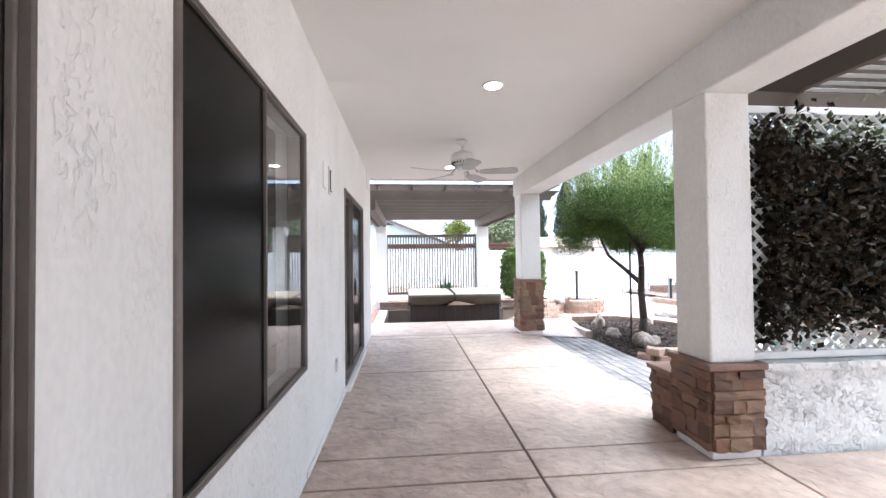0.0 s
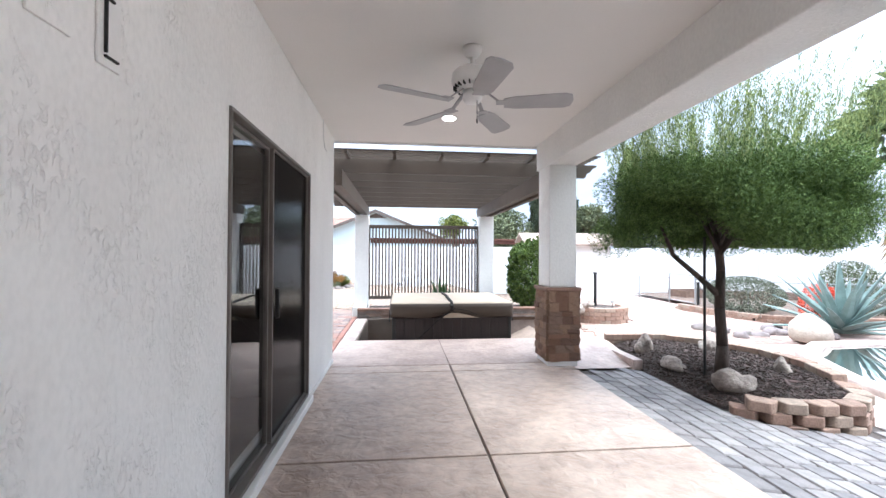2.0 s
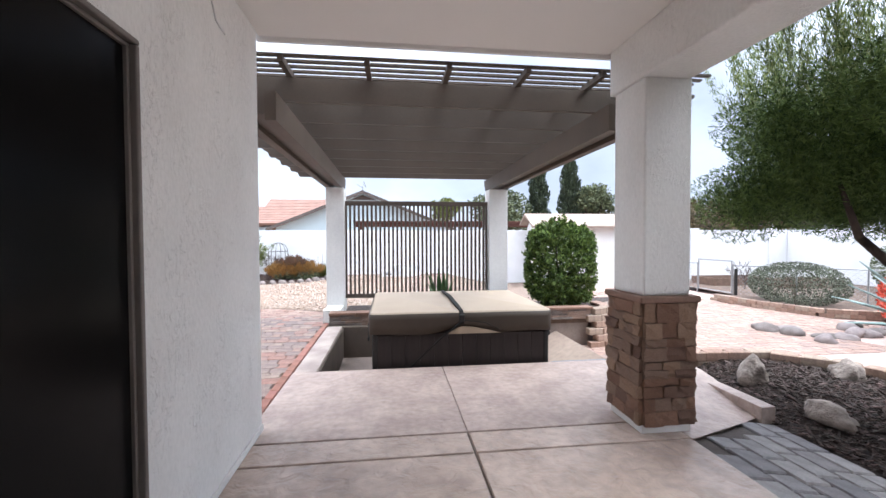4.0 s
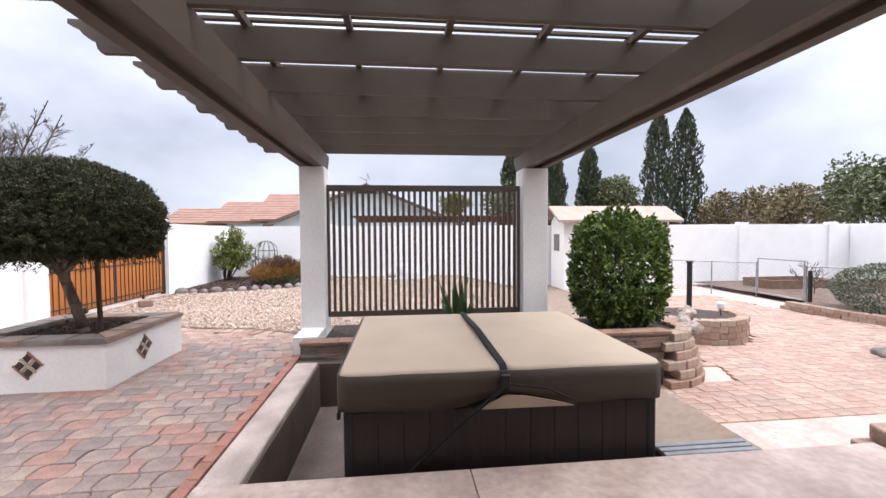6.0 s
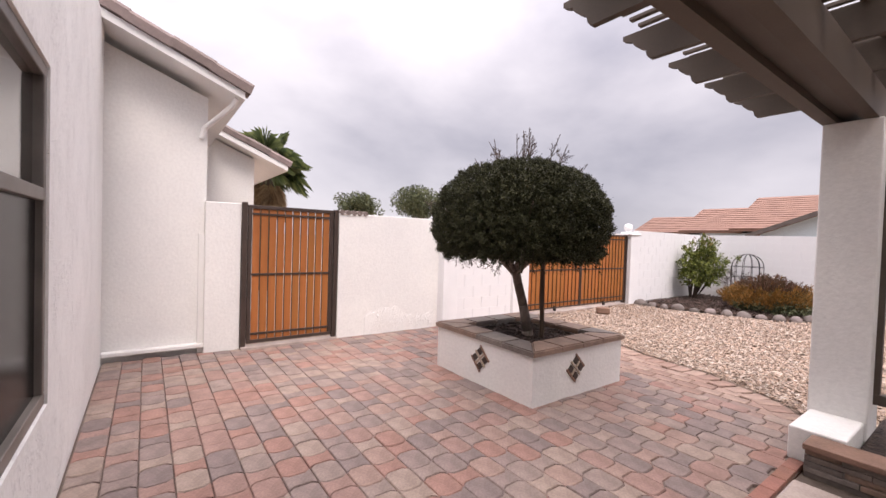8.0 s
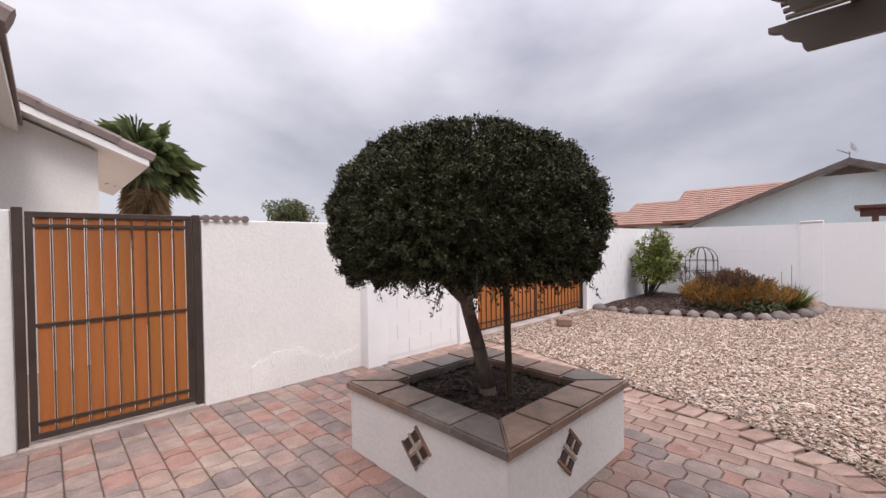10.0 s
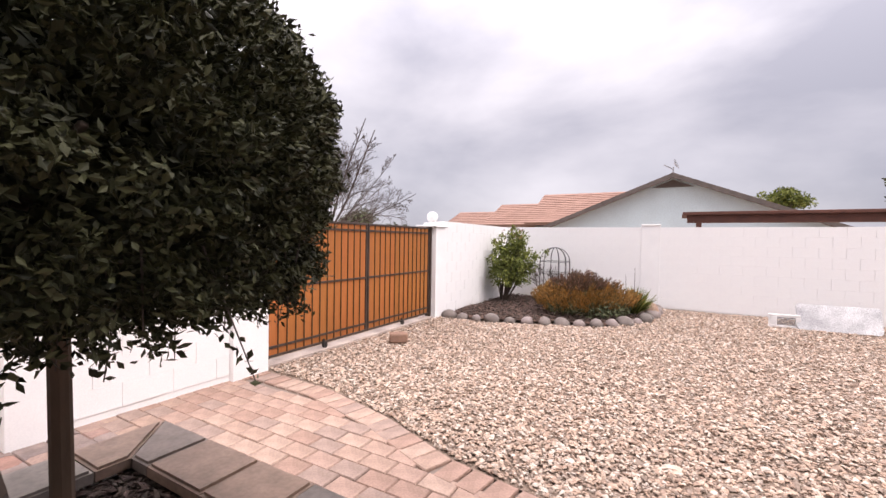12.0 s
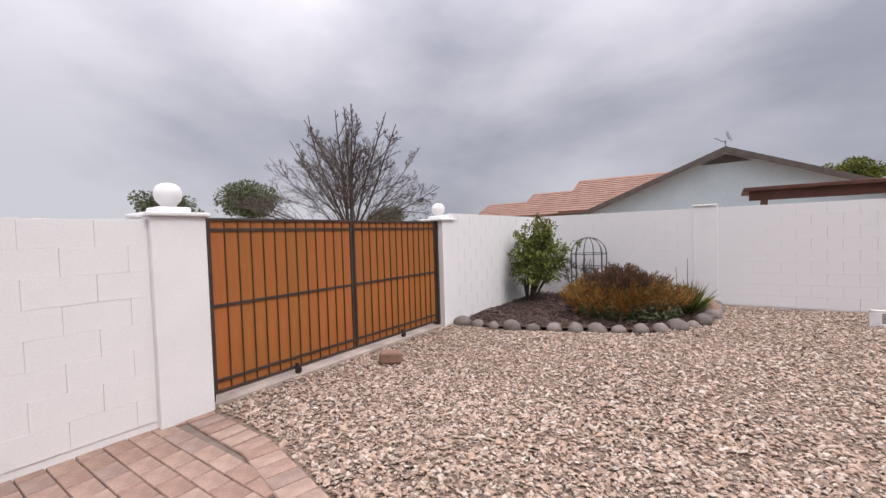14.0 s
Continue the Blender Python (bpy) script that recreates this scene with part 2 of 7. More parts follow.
COBBLE_O = mixed_stone("tumbled_paver_single", COBBLE_TONES, 0.85, "object", 7, 60, 0.5)
BRICKP = mixed_stone("rose_paver", [(0.48, 0.33, 0.26), (0.43, 0.28, 0.22), (0.52, 0.37, 0.295), (0.41, 0.295, 0.245), (0.48, 0.325, 0.26)], 0.85, "island", 7, 60, 0.4)
BRICKP_O = mixed_stone("rose_paver_single", [(0.48, 0.33, 0.26), (0.43, 0.28, 0.22), (0.52, 0.37, 0.295), (0.41, 0.295, 0.245), (0.48, 0.325, 0.26)], 0.85, "object", 7, 60, 0.4)
SAND_DARK = mat("dark_joint_sand", (0.105, 0.085, 0.075), 0.95, 0, None, 8, 90, 0.3)
GREYP = mixed_stone("grey_paver", [(0.36, 0.33, 0.325), (0.41, 0.375, 0.36), (0.29, 0.265, 0.265), (0.45, 0.41, 0.395), (0.33, 0.295, 0.29)], 0.75, "object", 7, 60, 0.4)
GREYP_I = mixed_stone("grey_paver_far", [(0.40, 0.37, 0.36), (0.46, 0.42, 0.40), (0.34, 0.31, 0.31), (0.50, 0.46, 0.44), (0.37, 0.33, 0.33)], 0.75, "island", 7, 60, 0.4)
REDEDGE = mat("red_edging_brick", (0.34, 0.16, 0.12), 0.85, 0, (0.27, 0.13, 0.10), 6, 60, 0.4, objrand=0.15)
WALLBLOCK = mixed_stone("retaining_block", [(0.42, 0.27, 0.20), (0.48, 0.33, 0.25), (0.38, 0.25, 0.19), (0.46, 0.35, 0.27)], 0.9, "object", 12, 50, 0.9)
STAINED = mat("stained_white_board", (0.80, 0.81, 0.82), 0.45, 0, (0.34, 0.34, 0.36), 2.2, 60, 0.05, None, 0.002, 0.9)
GRAVEL = mixed_stone("gravel_stone", [(0.64, 0.49, 0.385), (0.55, 0.40, 0.305), (0.70, 0.57, 0.47), (0.46, 0.33, 0.255), (0.63, 0.45, 0.34), (0.74, 0.64, 0.55), (0.36, 0.275, 0.22)], 0.85, "island", 25, 120, 0.3)
# darker than the stones: shade in the gaps put into the bed colour
GRAVELBED = mat("gravel_bed", (0.30, 0.22, 0.17), 0.95, 0, (0.13, 0.095, 0.072), 26, 70, 1.0, 38, 0.03, 0.5)
MULCH = mat("dark_mulch", (0.075, 0.052, 0.042), 0.95, 0, (0.03, 0.022, 0.019), 22, 80, 1.0, 30, 0.03, 0.5)
CHIP = mat("mulch_chip", (0.085, 0.058, 0.046), 0.9, 0, (0.045, 0.032, 0.027), 20, 90, 0.4, island=0.5)
REDMULCH = mat("brown_mulch", (0.15, 0.085, 0.06), 0.95, 0, (0.07, 0.042, 0.032), 22, 80, 1.0, 30, 0.03, 0.5)
ORANGE = mat("orange_stained_board", (0.41, 0.145, 0.037), 0.55, 0, (0.31, 0.105, 0.027), 2.5, 40, 0.25, None, 0.003, 0.2, objrand=0.08, stretch=(4, 4, 0.35))
GATEBAR = mat("brown_gate_bar", (0.105, 0.055, 0.025), 0.5, 0.1, None, 4, 80, 0.05)
GATEMETAL = mat("brown_gate_metal", (0.075, 0.052, 0.042), 0.5, 0.2, None, 5, 60, 0.1, None, 0.002, 0.2)
CAPTILE = mixed_stone("slate_cap", [(0.22, 0.185, 0.165), (0.38, 0.265, 0.205), (0.27, 0.215, 0.185), (0.36, 0.245, 0.185), (0.30, 0.255, 0.225)], 0.6, "object", 8, 50, 0.3)
TILE_D = mat("dark_ceramic", (0.05, 0.032, 0.026), 0.4, 0, None, 10, 70, 0.1)
TILE_L = mat("cream_ceramic", (0.55, 0.46, 0.36), 0.4, 0, None, 10, 70, 0.1)
BARK = mat("grey_bark", (0.25, 0.20, 0.165), 0.95, 0, (0.13, 0.10, 0.082), 14, 60, 0.9, 40, 0.012, 0.4, stretch=(1, 1, 0.25))
BARKD = mat("dark_bark", (0.085, 0.062, 0.05), 0.95, 0, (0.045, 0.034, 0.028), 14, 60, 0.9, 40, 0.012, 0.4, stretch=(1, 1, 0.25))
TWIG = mat("bare_twig", (0.10, 0.078, 0.07), 0.9, 0, None, 10, 50, 0.2)
STAKE = mat("weathered_stake", (0.10, 0.07, 0.05), 0.9, 0, None, 10, 50, 0.3, stretch=(1, 1, 0.2))
L_TOPI = leaf_mat("topiary_leaf", (0.070, 0.073, 0.034), (0.014, 0.016, 0.008), 0.55, 0.20)
L_BUSH = leaf_mat("glossy_leaf", (0.17, 0.24, 0.05), (0.03, 0.06, 0.015), 0.55, 0.25)
L_ACAC = leaf_mat("feathery_leaf", (0.16, 0.225, 0.060), (0.032, 0.062, 0.018), 0.7, 0.15)
L_ACACTOP = leaf_mat("feathery_shoot", (0.30, 0.34, 0.12), (0.09, 0.13, 0.05), 0.7, 0.15)
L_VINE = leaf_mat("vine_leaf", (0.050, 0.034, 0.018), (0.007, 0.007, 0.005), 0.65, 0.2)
L_CYP = leaf_mat("cypress_leaf", (0.062, 0.080, 0.040), (0.018, 0.028, 0.017), 0.7)
L_SHRUB = leaf_mat("shrub_leaf", (0.20, 0.22, 0.05), (0.045, 0.065, 0.018), 0.65, 0.2)
L_TIP = leaf_mat("reddish_tip", (0.30, 0.15, 0.09), (0.12, 0.07, 0.04), 0.7, 0.15)
L_RUST = leaf_mat("rust_leaf", (0.40, 0.19, 0.045), (0.06, 0.055, 0.018), 0.7)
L_MAROON = leaf_mat("maroon_leaf", (0.16, 0.075, 0.05), (0.05, 0.04, 0.02), 0.7)
L_BROWN = leaf_mat("dry_brown_leaf", (0.21, 0.165, 0.09), (0.075, 0.066, 0.036), 0.75)
L_OLIVE = leaf_mat("olive_leaf", (0.14, 0.155, 0.075), (0.045, 0.06, 0.032), 0.7)
L_GREY = leaf_mat("grey_green_leaf", (0.17, 0.185, 0.13), (0.055, 0.066, 0.045), 0.7)
L_PALM = leaf_mat("palm_leaf", (0.16, 0.19, 0.065), (0.05, 0.075, 0.030), 0.55)
L_DEAD = leaf_mat("dead_frond", (0.46, 0.34, 0.20), (0.24, 0.16, 0.095), 0.85)
L_AGAVE = mat("blue_agave", (0.25, 0.33, 0.31), 0.55, 0, (0.17, 0.24, 0.22), 4, 40, 0.15, None, 0.004, 0.2, objrand=0.15)
L_YUCCA = mat("green_blade", (0.055, 0.11, 0.04), 0.5, 0, (0.055, 0.11, 0.04), 5, 40, 0.1, objrand=0.2)
FLOWER = leaf_mat("coral_flower", (0.72, 0.12, 0.06), (0.50, 0.06, 0.035), 0.6)
ROCK = mat("garden_rock", (0.40, 0.335, 0.285), 0.9, 0, (0.17, 0.135, 0.115), 5, 30, 0.9, 16, 0.04, 0.4)
PALEROCK = mat("pale_boulder", (0.52, 0.44, 0.36), 0.9, 0, (0.40, 0.33, 0.27), 4, 30, 0.5, 20, 0.02, 0.3)
RIVER = mat("river_stone", (0.22, 0.185, 0.17), 0.8, 0, (0.15, 0.125, 0.115), 5, 40, 0.3, None, 0.004, 0.3, objrand=0.35)
ROOFTILE = mat("clay_roof_tile", (0.27, 0.165, 0.125), 0.85, 0, (0.21, 0.125, 0.095), 1.5, 30, 0.3, None, 0.01, 0.25, island=0.12)
ROOFGREY = mat("brown_grey_roof_tile", (0.25, 0.195, 0.175), 0.85, 0, (0.18, 0.14, 0.13), 2.0, 30, 0.3, None, 0.01, 0.25, objrand=0.15)
BLUEWALL = mat("pale_blue_stucco", (0.52, 0.62, 0.66), 0.9, 0, (0.48, 0.57, 0.61), 1, 20, 0.2)
DARKTRIM = mat("dark_trim", (0.12, 0.10, 0.09), 0.7, 0, None, 4, 40, 0.1)
REDBEAM = mat("red_brown_beam", (0.12, 0.045, 0.03), 0.7, 0, None, 4, 40, 0.2)
SHEDROOF = mat("tan_shingle", (0.37, 0.285, 0.235), 0.9, 0, (0.30, 0.23, 0.19), 3, 40, 0.4)
GALV = mat("galvanised_steel", (0.42, 0.43, 0.44), 0.45, 0.7, None, 6, 60, 0.05)
SOIL = mat("garden_soil", (0.14, 0.095, 0.07), 0.95, 0, (0.08, 0.055, 0.042), 6, 40, 0.7)
TIMBER = mat("weathered_timber", (0.20, 0.13, 0.095), 0.85, 0, (0.14, 0.09, 0.066), 6, 40, 0.4)
EARTH = mat("desert_earth", (0.36, 0.28, 0.22), 0.95, 0, (0.28, 0.21, 0.165), 0.5, 10, 0.3)
GREYPLASTIC = mat("grey_plastic", (0.24, 0.25, 0.27), 0.5, 0, None, 6, 60, 0.1)
PVC = mat("white_plastic", (0.78, 0.78, 0.78), 0.45, 0, None, 5, 50, 0.05, None, 0.002, 0.06)
LAMPGLOW = lamp_mat("lamp_disc", (1.0, 0.93, 0.82), 6.0)
POOLSHELL = mat("pool_plaster", (0.05, 0.33, 0.36), 0.7, 0, (0.04, 0.27, 0.30), 2, 20, 0.1)


def water_mat():
    m = glass_mat("pool_water", (0.62, 0.90, 0.92))
    n, l = m.node_tree.nodes, m.node_tree.links
    b = n["Principled BSDF"]
    b.inputs["IOR"].default_value = 1.33
    t = n.new("ShaderNodeTexNoise")
    t.inputs["Scale"].default_value = 3.0
    bp = n.new("ShaderNodeBump")
    bp.inputs["Strength"].default_value, bp.inputs["Distance"].default_value = 0.15, 0.05
    l.new(t.outputs["Fac"], bp.inputs["Height"])
    l.new(bp.outputs["Normal"], b.inputs["Normal"])
    return m


WATER = water_mat()


# ---- mesh helpers ----
def bm_box(bm, x0, y0, z0, x1, y1, z1, bevel=0.0, m=None):
    """Adds a box, with its edges bevelled, to a bmesh."""
    vs = bmesh.ops.create_cube(bm, size=1)["verts"]
    bmesh.ops.transform(bm, matrix=Matrix.Translation(((x0 + x1) / 2, (y0 + y1) / 2, (z0 + z1) / 2)) @ Matrix.Diagonal((x1 - x0, y1 - y0, z1 - z0, 1)), verts=vs)
    if bevel:
        es = list({e for v in vs for e in v.link_edges})
        r = bmesh.ops.bevel(bm, geom=es, offset=bevel, segments=2, affect="EDGES", profile=0.5)
        vs = list({v for f in r["faces"] for v in f.verts} | {v for v in vs if v.is_valid})
    if m is not None:
        bmesh.ops.transform(bm, matrix=m, verts=vs)
    return vs


def bm_tube(bm, p0, p1, r0, r1=None, seg=10, caps=True):
    """Adds a tapered tube between two points."""
    p0, p1 = Vector(p0), Vector(p1)
    d = p1 - p0
    q = d.to_track_quat("Z", "Y").to_matrix().to_4x4()
    r = bmesh.ops.create_cone(bm, cap_ends=caps, segments=seg, radius1=r0, radius2=r0 if r1 is None else r1, depth=d.length)
    bmesh.ops.transform(bm, matrix=Matrix.Translation((p0 + p1) / 2) @ q, verts=r["verts"])
    return r["verts"]


def bm_lathe(bm, profile, seg=24, at=(0, 0, 0)):
    """Adds a turned shape: profile is a list of (radius, height)."""
    rings = []
    for r, z in profile:
        rings.append([bm.verts.new((at[0] + r * math.cos(2 * math.pi * k / seg), at[1] + r * math.sin(2 * math.pi * k / seg), at[2] + z)) for k in range(seg)])
    for a, b in zip(rings, rings[1:]):
        for k in range(seg):
            bm.faces.new((a[k], a[(k + 1) % seg], b[(k + 1) % seg], b[k]))
    bm.faces.new(list(reversed(rings[0])))
    bm.faces.new(rings[-1])


def bm_prism(bm, outline, axis, a, b):
    """Adds an outline of (u, v), pushed from a to b along an axis."""
    def put(u, v, w):
        return {"x": (w, u, v), "y": (u, w, v), "z": (u, v, w)}[axis]
    lo = [bm.verts.new(put(u, v, a)) for u, v in outline]
    hi = [bm.verts.new(put(u, v, b)) for u, v in outline]
    n = len(outline)
    bm.faces.new(lo)
    bm.faces.new(list(reversed(hi)))
    for k in range(n):
        bm.faces.new((lo[k], hi[k], hi[(k + 1) % n], lo[(k + 1) % n]))


def mesh_of(name, bm, material, smooth=False):
    bmesh.ops.recalc_face_normals(bm, faces=bm.faces)
    me = bpy.data.meshes.new(name)
    bm.to_mesh(me)
    bm.free()
    if smooth:
        for p in me.polygons:
            p.use_smooth = True
    me.materials.append(material)
    return me


def part(name, bm, material, parent, label="", smooth=False):
    """One mesh object under a thing or a part."""
    ob = new(name, mesh_of(name, bm, material, smooth))
    ob.parent = parent
    if label:
        tagged(ob, label)
    return ob


def piece(name, me, parent, m):
    """One more object on a shared mesh, under its parent."""
    ob = new(name, me)
    ob.parent = parent
    ob.matrix_basis = m
    return ob


def thing(name, label, category, group="", at=(0, 0, 0), kind=""):
    ob = new(name)
    ob.location = at
    ob.empty_display_size = 0.1
    return tagged(ob, label, category, group, kind)


def solid(name, bm, material, label="", category="", kind="", group="", smooth=False):
    return tagged(new(name, mesh_of(name, bm, material, smooth)), label, category, group, kind)


def boxes(name, items, material, label, category, kind="structure", bevel=0.004):
    bm = bmesh.new()
    for it in items:
        bm_box(bm, *it, bevel=bevel)
    return solid(name, bm, material, label, category, kind)


def raw(name, verts, faces, material, smooth=False):
    me = bpy.data.meshes.new(name)
    me.from_pydata(np.asarray(verts).tolist(), [], faces)
    me.materials.append(material)
    if smooth:
        for p in me.polygons:
            p.use_smooth = True
    return me


def smoothstep(a, b, x):
    t = min(1, max(0, (x - a) / (b - a)))
    return t * t * (3 - 2 * t)


def gz(x, y):
    """Height of the yard: level at the patio, lower towards the pool and the back lawn."""
    if x < 2.5:
        s = 0.0
    elif x < 3.9:
        s = -0.22 * (x - 2.5) / 1.4
    elif x < 5.4:
        s = -0.22 - 0.15 * (x - 3.9) / 1.5
    else:
        s = -0.37 - 0.13 * smoothstep(5.4, 8.0, x)
    return s + (-0.52 - s) * smoothstep(8.9, 9.7, y) if x > 3.4 else s


def sheet(name, outline, material, label, category, lift=0.0, step=0.25, kind="structure", zf=gz, thick=0.0, wob=0.0):
    """A ground surface inside an outline, draped over the yard."""
    bm = bmesh.new()
    f = bm.faces.new([bm.verts.new((x, y, 0)) for x, y in outline])
    xs, ys = [p[0] for p in outline], [p[1] for p in outline]
    for lo, hi, no in ((min(xs), max(xs), (1, 0, 0)), (min(ys), max(ys), (0, 1, 0))):
        n = int((hi - lo) / step)
        for k in range(1, n):
            c = lo + (hi - lo) * k / n
            bmesh.ops.bisect_plane(bm, geom=bm.verts[:] + bm.edges[:] + bm.faces[:], plane_co=(c if no[0] else 0, c if no[1] else 0, 0), plane_no=no)
    for v in bm.verts:
        v.co.z = zf(v.co.x, v.co.y) + lift + (wob * noise.noise((v.co.x * 1.3, v.co.y * 1.3, 0)) if wob else 0)
    return solid(name, bm, material, label, category, kind)


def inside(x, y, poly):
    c = False
    for (x0, y0), (x1, y1) in zip(poly, poly[1:] + poly[:1]):
        if (y0 > y) != (y1 > y) and x < (x1 - x0) * (y - y0) / (y1 - y0) + x0:
            c = not c
    return c


# ---- foliage helpers ----
def leaf_mesh(name, centres, outward, length, width, material, spread=0.9, droop=0.0, seed=1):
    """Many small pointed leaves, each folded along its rib."""
    rng = np.random.default_rng(seed)
    c = np.asarray(centres, float)
    n = len(c)
    d = np.asarray(outward, float) + rng.normal(0, spread, (n, 3)) * 0.7
    d[:, 2] -= droop
    d /= np.linalg.norm(d, axis=1)[:, None] + 1e-9
    u = np.cross(d, rng.normal(0, 1, (n, 3)))
    u /= np.linalg.norm(u, axis=1)[:, None] + 1e-9
    w = np.cross(d, u)
    ln = length * rng.uniform(0.65, 1.25, (n, 1))
    wd = width * rng.uniform(0.7, 1.2, (n, 1))
    v = np.stack([c - d * ln * 0.5, c + u * wd * 0.5 + w * wd * 0.15, c + d * ln * 0.5, c - u * wd * 0.5 + w * wd * 0.15], 1).reshape(-1, 3)
    k = np.arange(n) * 4
    me = bpy.data.meshes.new(name)
    fs = np.concatenate([np.stack([k, k + 1, k + 2], 1), np.stack([k, k + 2, k + 3], 1)])
    me.from_pydata(v.tolist(), [], fs.tolist())
    me.materials.append(material)
    return me


def leaves(name, parent, centres, outward, length, width, material, spread=0.9, droop=0.0, seed=1, label=""):
    ob = new(name, leaf_mesh(name, centres, outward, length, width, material, spread, droop, seed))
    ob.parent = parent
    if label:
        tagged(ob, label)
    return ob


def clump_points(rng, centre, radii, n, shell=0.35, lumps=9, lump=0.18, flat=None):
    """Points in the outer shell of a lumpy rounded crown, and their outward directions."""
    d = rng.normal(0, 1, (n, 3))
    d /= np.linalg.norm(d, axis=1)[:, None]
    bumps = rng.normal(0, 1, (lumps, 3))
    bumps /= np.linalg.norm(bumps, axis=1)[:, None]
    r = 1 + lump * (np.max(d @ bumps.T, axis=1) - 0.75)
    r *= 1 - shell * rng.random(n) ** 1.8
    p = d * r[:, None] * np.asarray(radii)
    if flat is not None:
        low = p[:, 2] < flat
        p[low, 2] = flat + rng.normal(0, 0.04, low.sum())
    return p + np.asarray(centre), d


def sprigs(rng, centres, dirs, n, sigma, along):
    """Leaves in tufts: n about each centre, drawn out along its direction."""
    c, d = np.repeat(centres, n, 0), np.repeat(dirs, n, 0)
    f = rng.random((len(c), 1))
    return c + d * along * f + rng.normal(0, 1, c.shape) * sigma * (1.1 - 0.6 * f), d


def tube_path(bm, pts, radii, seg=8):
    for (a, b), (ra, rb) in zip(zip(pts, pts[1:]), zip(radii, radii[1:])):
        bm_tube(bm, a, b, ra, rb, seg)


def rock(name, at, size, material, label, category="rock", seed=1, group="", rough=0.28):
    """A lumpy stone that sits a little in the ground."""
    bm = bmesh.new()
    bmesh.ops.create_icosphere(bm, subdivisions=3, radius=1)
    for v in bm.verts:
        p = v.co.copy()
        k = 1 + rough * noise.noise(p * 1.1 + Vector((seed * 7.3, 0, 0))) + rough * 0.5 * noise.noise(p * 2.7 + Vector((0, seed * 3.1, 0)))
        v.co = Vector((p.x * k * size[0] / 2, p.y * k * size[1] / 2, max(-0.35, p.z * k) * size[2] / 1.35))
    ob = solid(name, bm, material, label, category, "", group, smooth=True)
    ob.matrix_basis = pose(at[0], at[1], at[2] + 0.25 * size[2], 0, 0, seed * 47)
    return ob


# ---- house ----
HX, HY, CZ = -0.67, 8.20, 3.09


def wall_x(name, x0, x1, y0, y1, z0, z1, holes, material, label):
    """A wall that runs along y, with openings (ya, yb, za, zb) through it."""
    bm = bmesh.new()
    cuts = sorted(holes)
    y = y0
    for a, b, lo, hi in cuts:
        bm_box(bm, x0, y, z0, x1, a, z1)
        if lo > z0:
            bm_box(bm, x0, a, z0, x1, b, lo)
        bm_box(bm, x0, a, hi, x1, b, z1)
        y = b
    bm_box(bm, x0, y, z0, x1, y1, z1)
    bmesh.ops.remove_doubles(bm, verts=bm.verts, dist=0.0005)
    return solid(name, bm, material, label, "wall", "structure")


wall_x("wall_east", HX - 0.2, HX, -7, HY, -0.1, 3.6, [(-1.2, 0.80, 0.07, 2.33), (1.27, 2.88, 0.75, 2.37), (4.72, 6.68, 0.07, 2.31)], STUCCO, "white textured stucco house wall along the patio")
# north face, with one window
bm = bmesh.new()
for a in ((-5.7, HY - 0.2, -0.1, -2.75, HY, 3.6), (-2.75, HY - 0.2, -0.1, -1.85, HY, 0.6), (-2.75, HY - 0.2, 2.25, -1.85, HY, 3.6), (-1.85, HY - 0.2, -0.1, HX - 0.2, HY, 3.6)):
    bm_box(bm, *a)
solid("wall_north", bm, STUCCO, "white textured stucco side wall of the house", "wall", "structure")
# rooms behind the glass, their lack of light put into a near-black colour
boxes("interior_floor", [(-5.6, -6.8, -0.1, HX - 0.2, HY - 0.2, 0.02)], INTERIOR, "floor inside the house, dimness put into its colour", "floor")
boxes("interior_wall", [(-5.7, -6.9, 0, -5.6, HY - 0.2, 3.0), (-5.6, 3.6, 0, HX - 0.2, 3.7, 3.0), (-5.6, 0.9, 0, HX - 0.2, 1.0, 3.0), (-5.6, -6.9, 0, HX - 0.2, -6.8, 3.0), (-5.6, 6.8, 0.02, HX - 0.2, 6.9, 3.0)], INTERIOR, "walls inside the house, dimness put into their colour", "wall")
boxes("interior_ceiling", [(-5.7, -6.9, 3.0, HX - 0.2, HY - 0.2, 3.05)], INTERIOR, "ceiling inside the house, dimness put into its colour", "ceiling")
boxes("ceiling", [(HX, -7, CZ, 2.24, HY + 0.06, CZ + 0.12)], CEIL, "smooth off-white patio cover ceiling", "ceiling")
boxes("fascia", [(HX - 0.02, HY + 0.06, CZ - 0.03, 2.66, HY + 0.10, CZ + 0.22)], CEIL, "white fascia board at the end of the patio cover", "fascia")
# beam over the columns
boxes("beam", [(2.24, -7, 2.72, 2.64, HY + 0.05, 3.3)], STUCCO, "white stucco beam over the patio columns", "beam", bevel=0.015)
bm = bmesh.new()
bm_box(bm, -5.75, -7.2, 3.31, 3.1, 8.2, 3.42, bevel=0.01)
solid("roof", bm, ROOFGREY, "grey-brown tiled roof over house and patio", "roof", "structure")
# plain end wall far behind the start
boxes("wall_south", [(HX, -7.2, -0.1, 2.24, -7.0, 3.09)], STUCCO, "plain white stucco wall closing the patio", "wall")


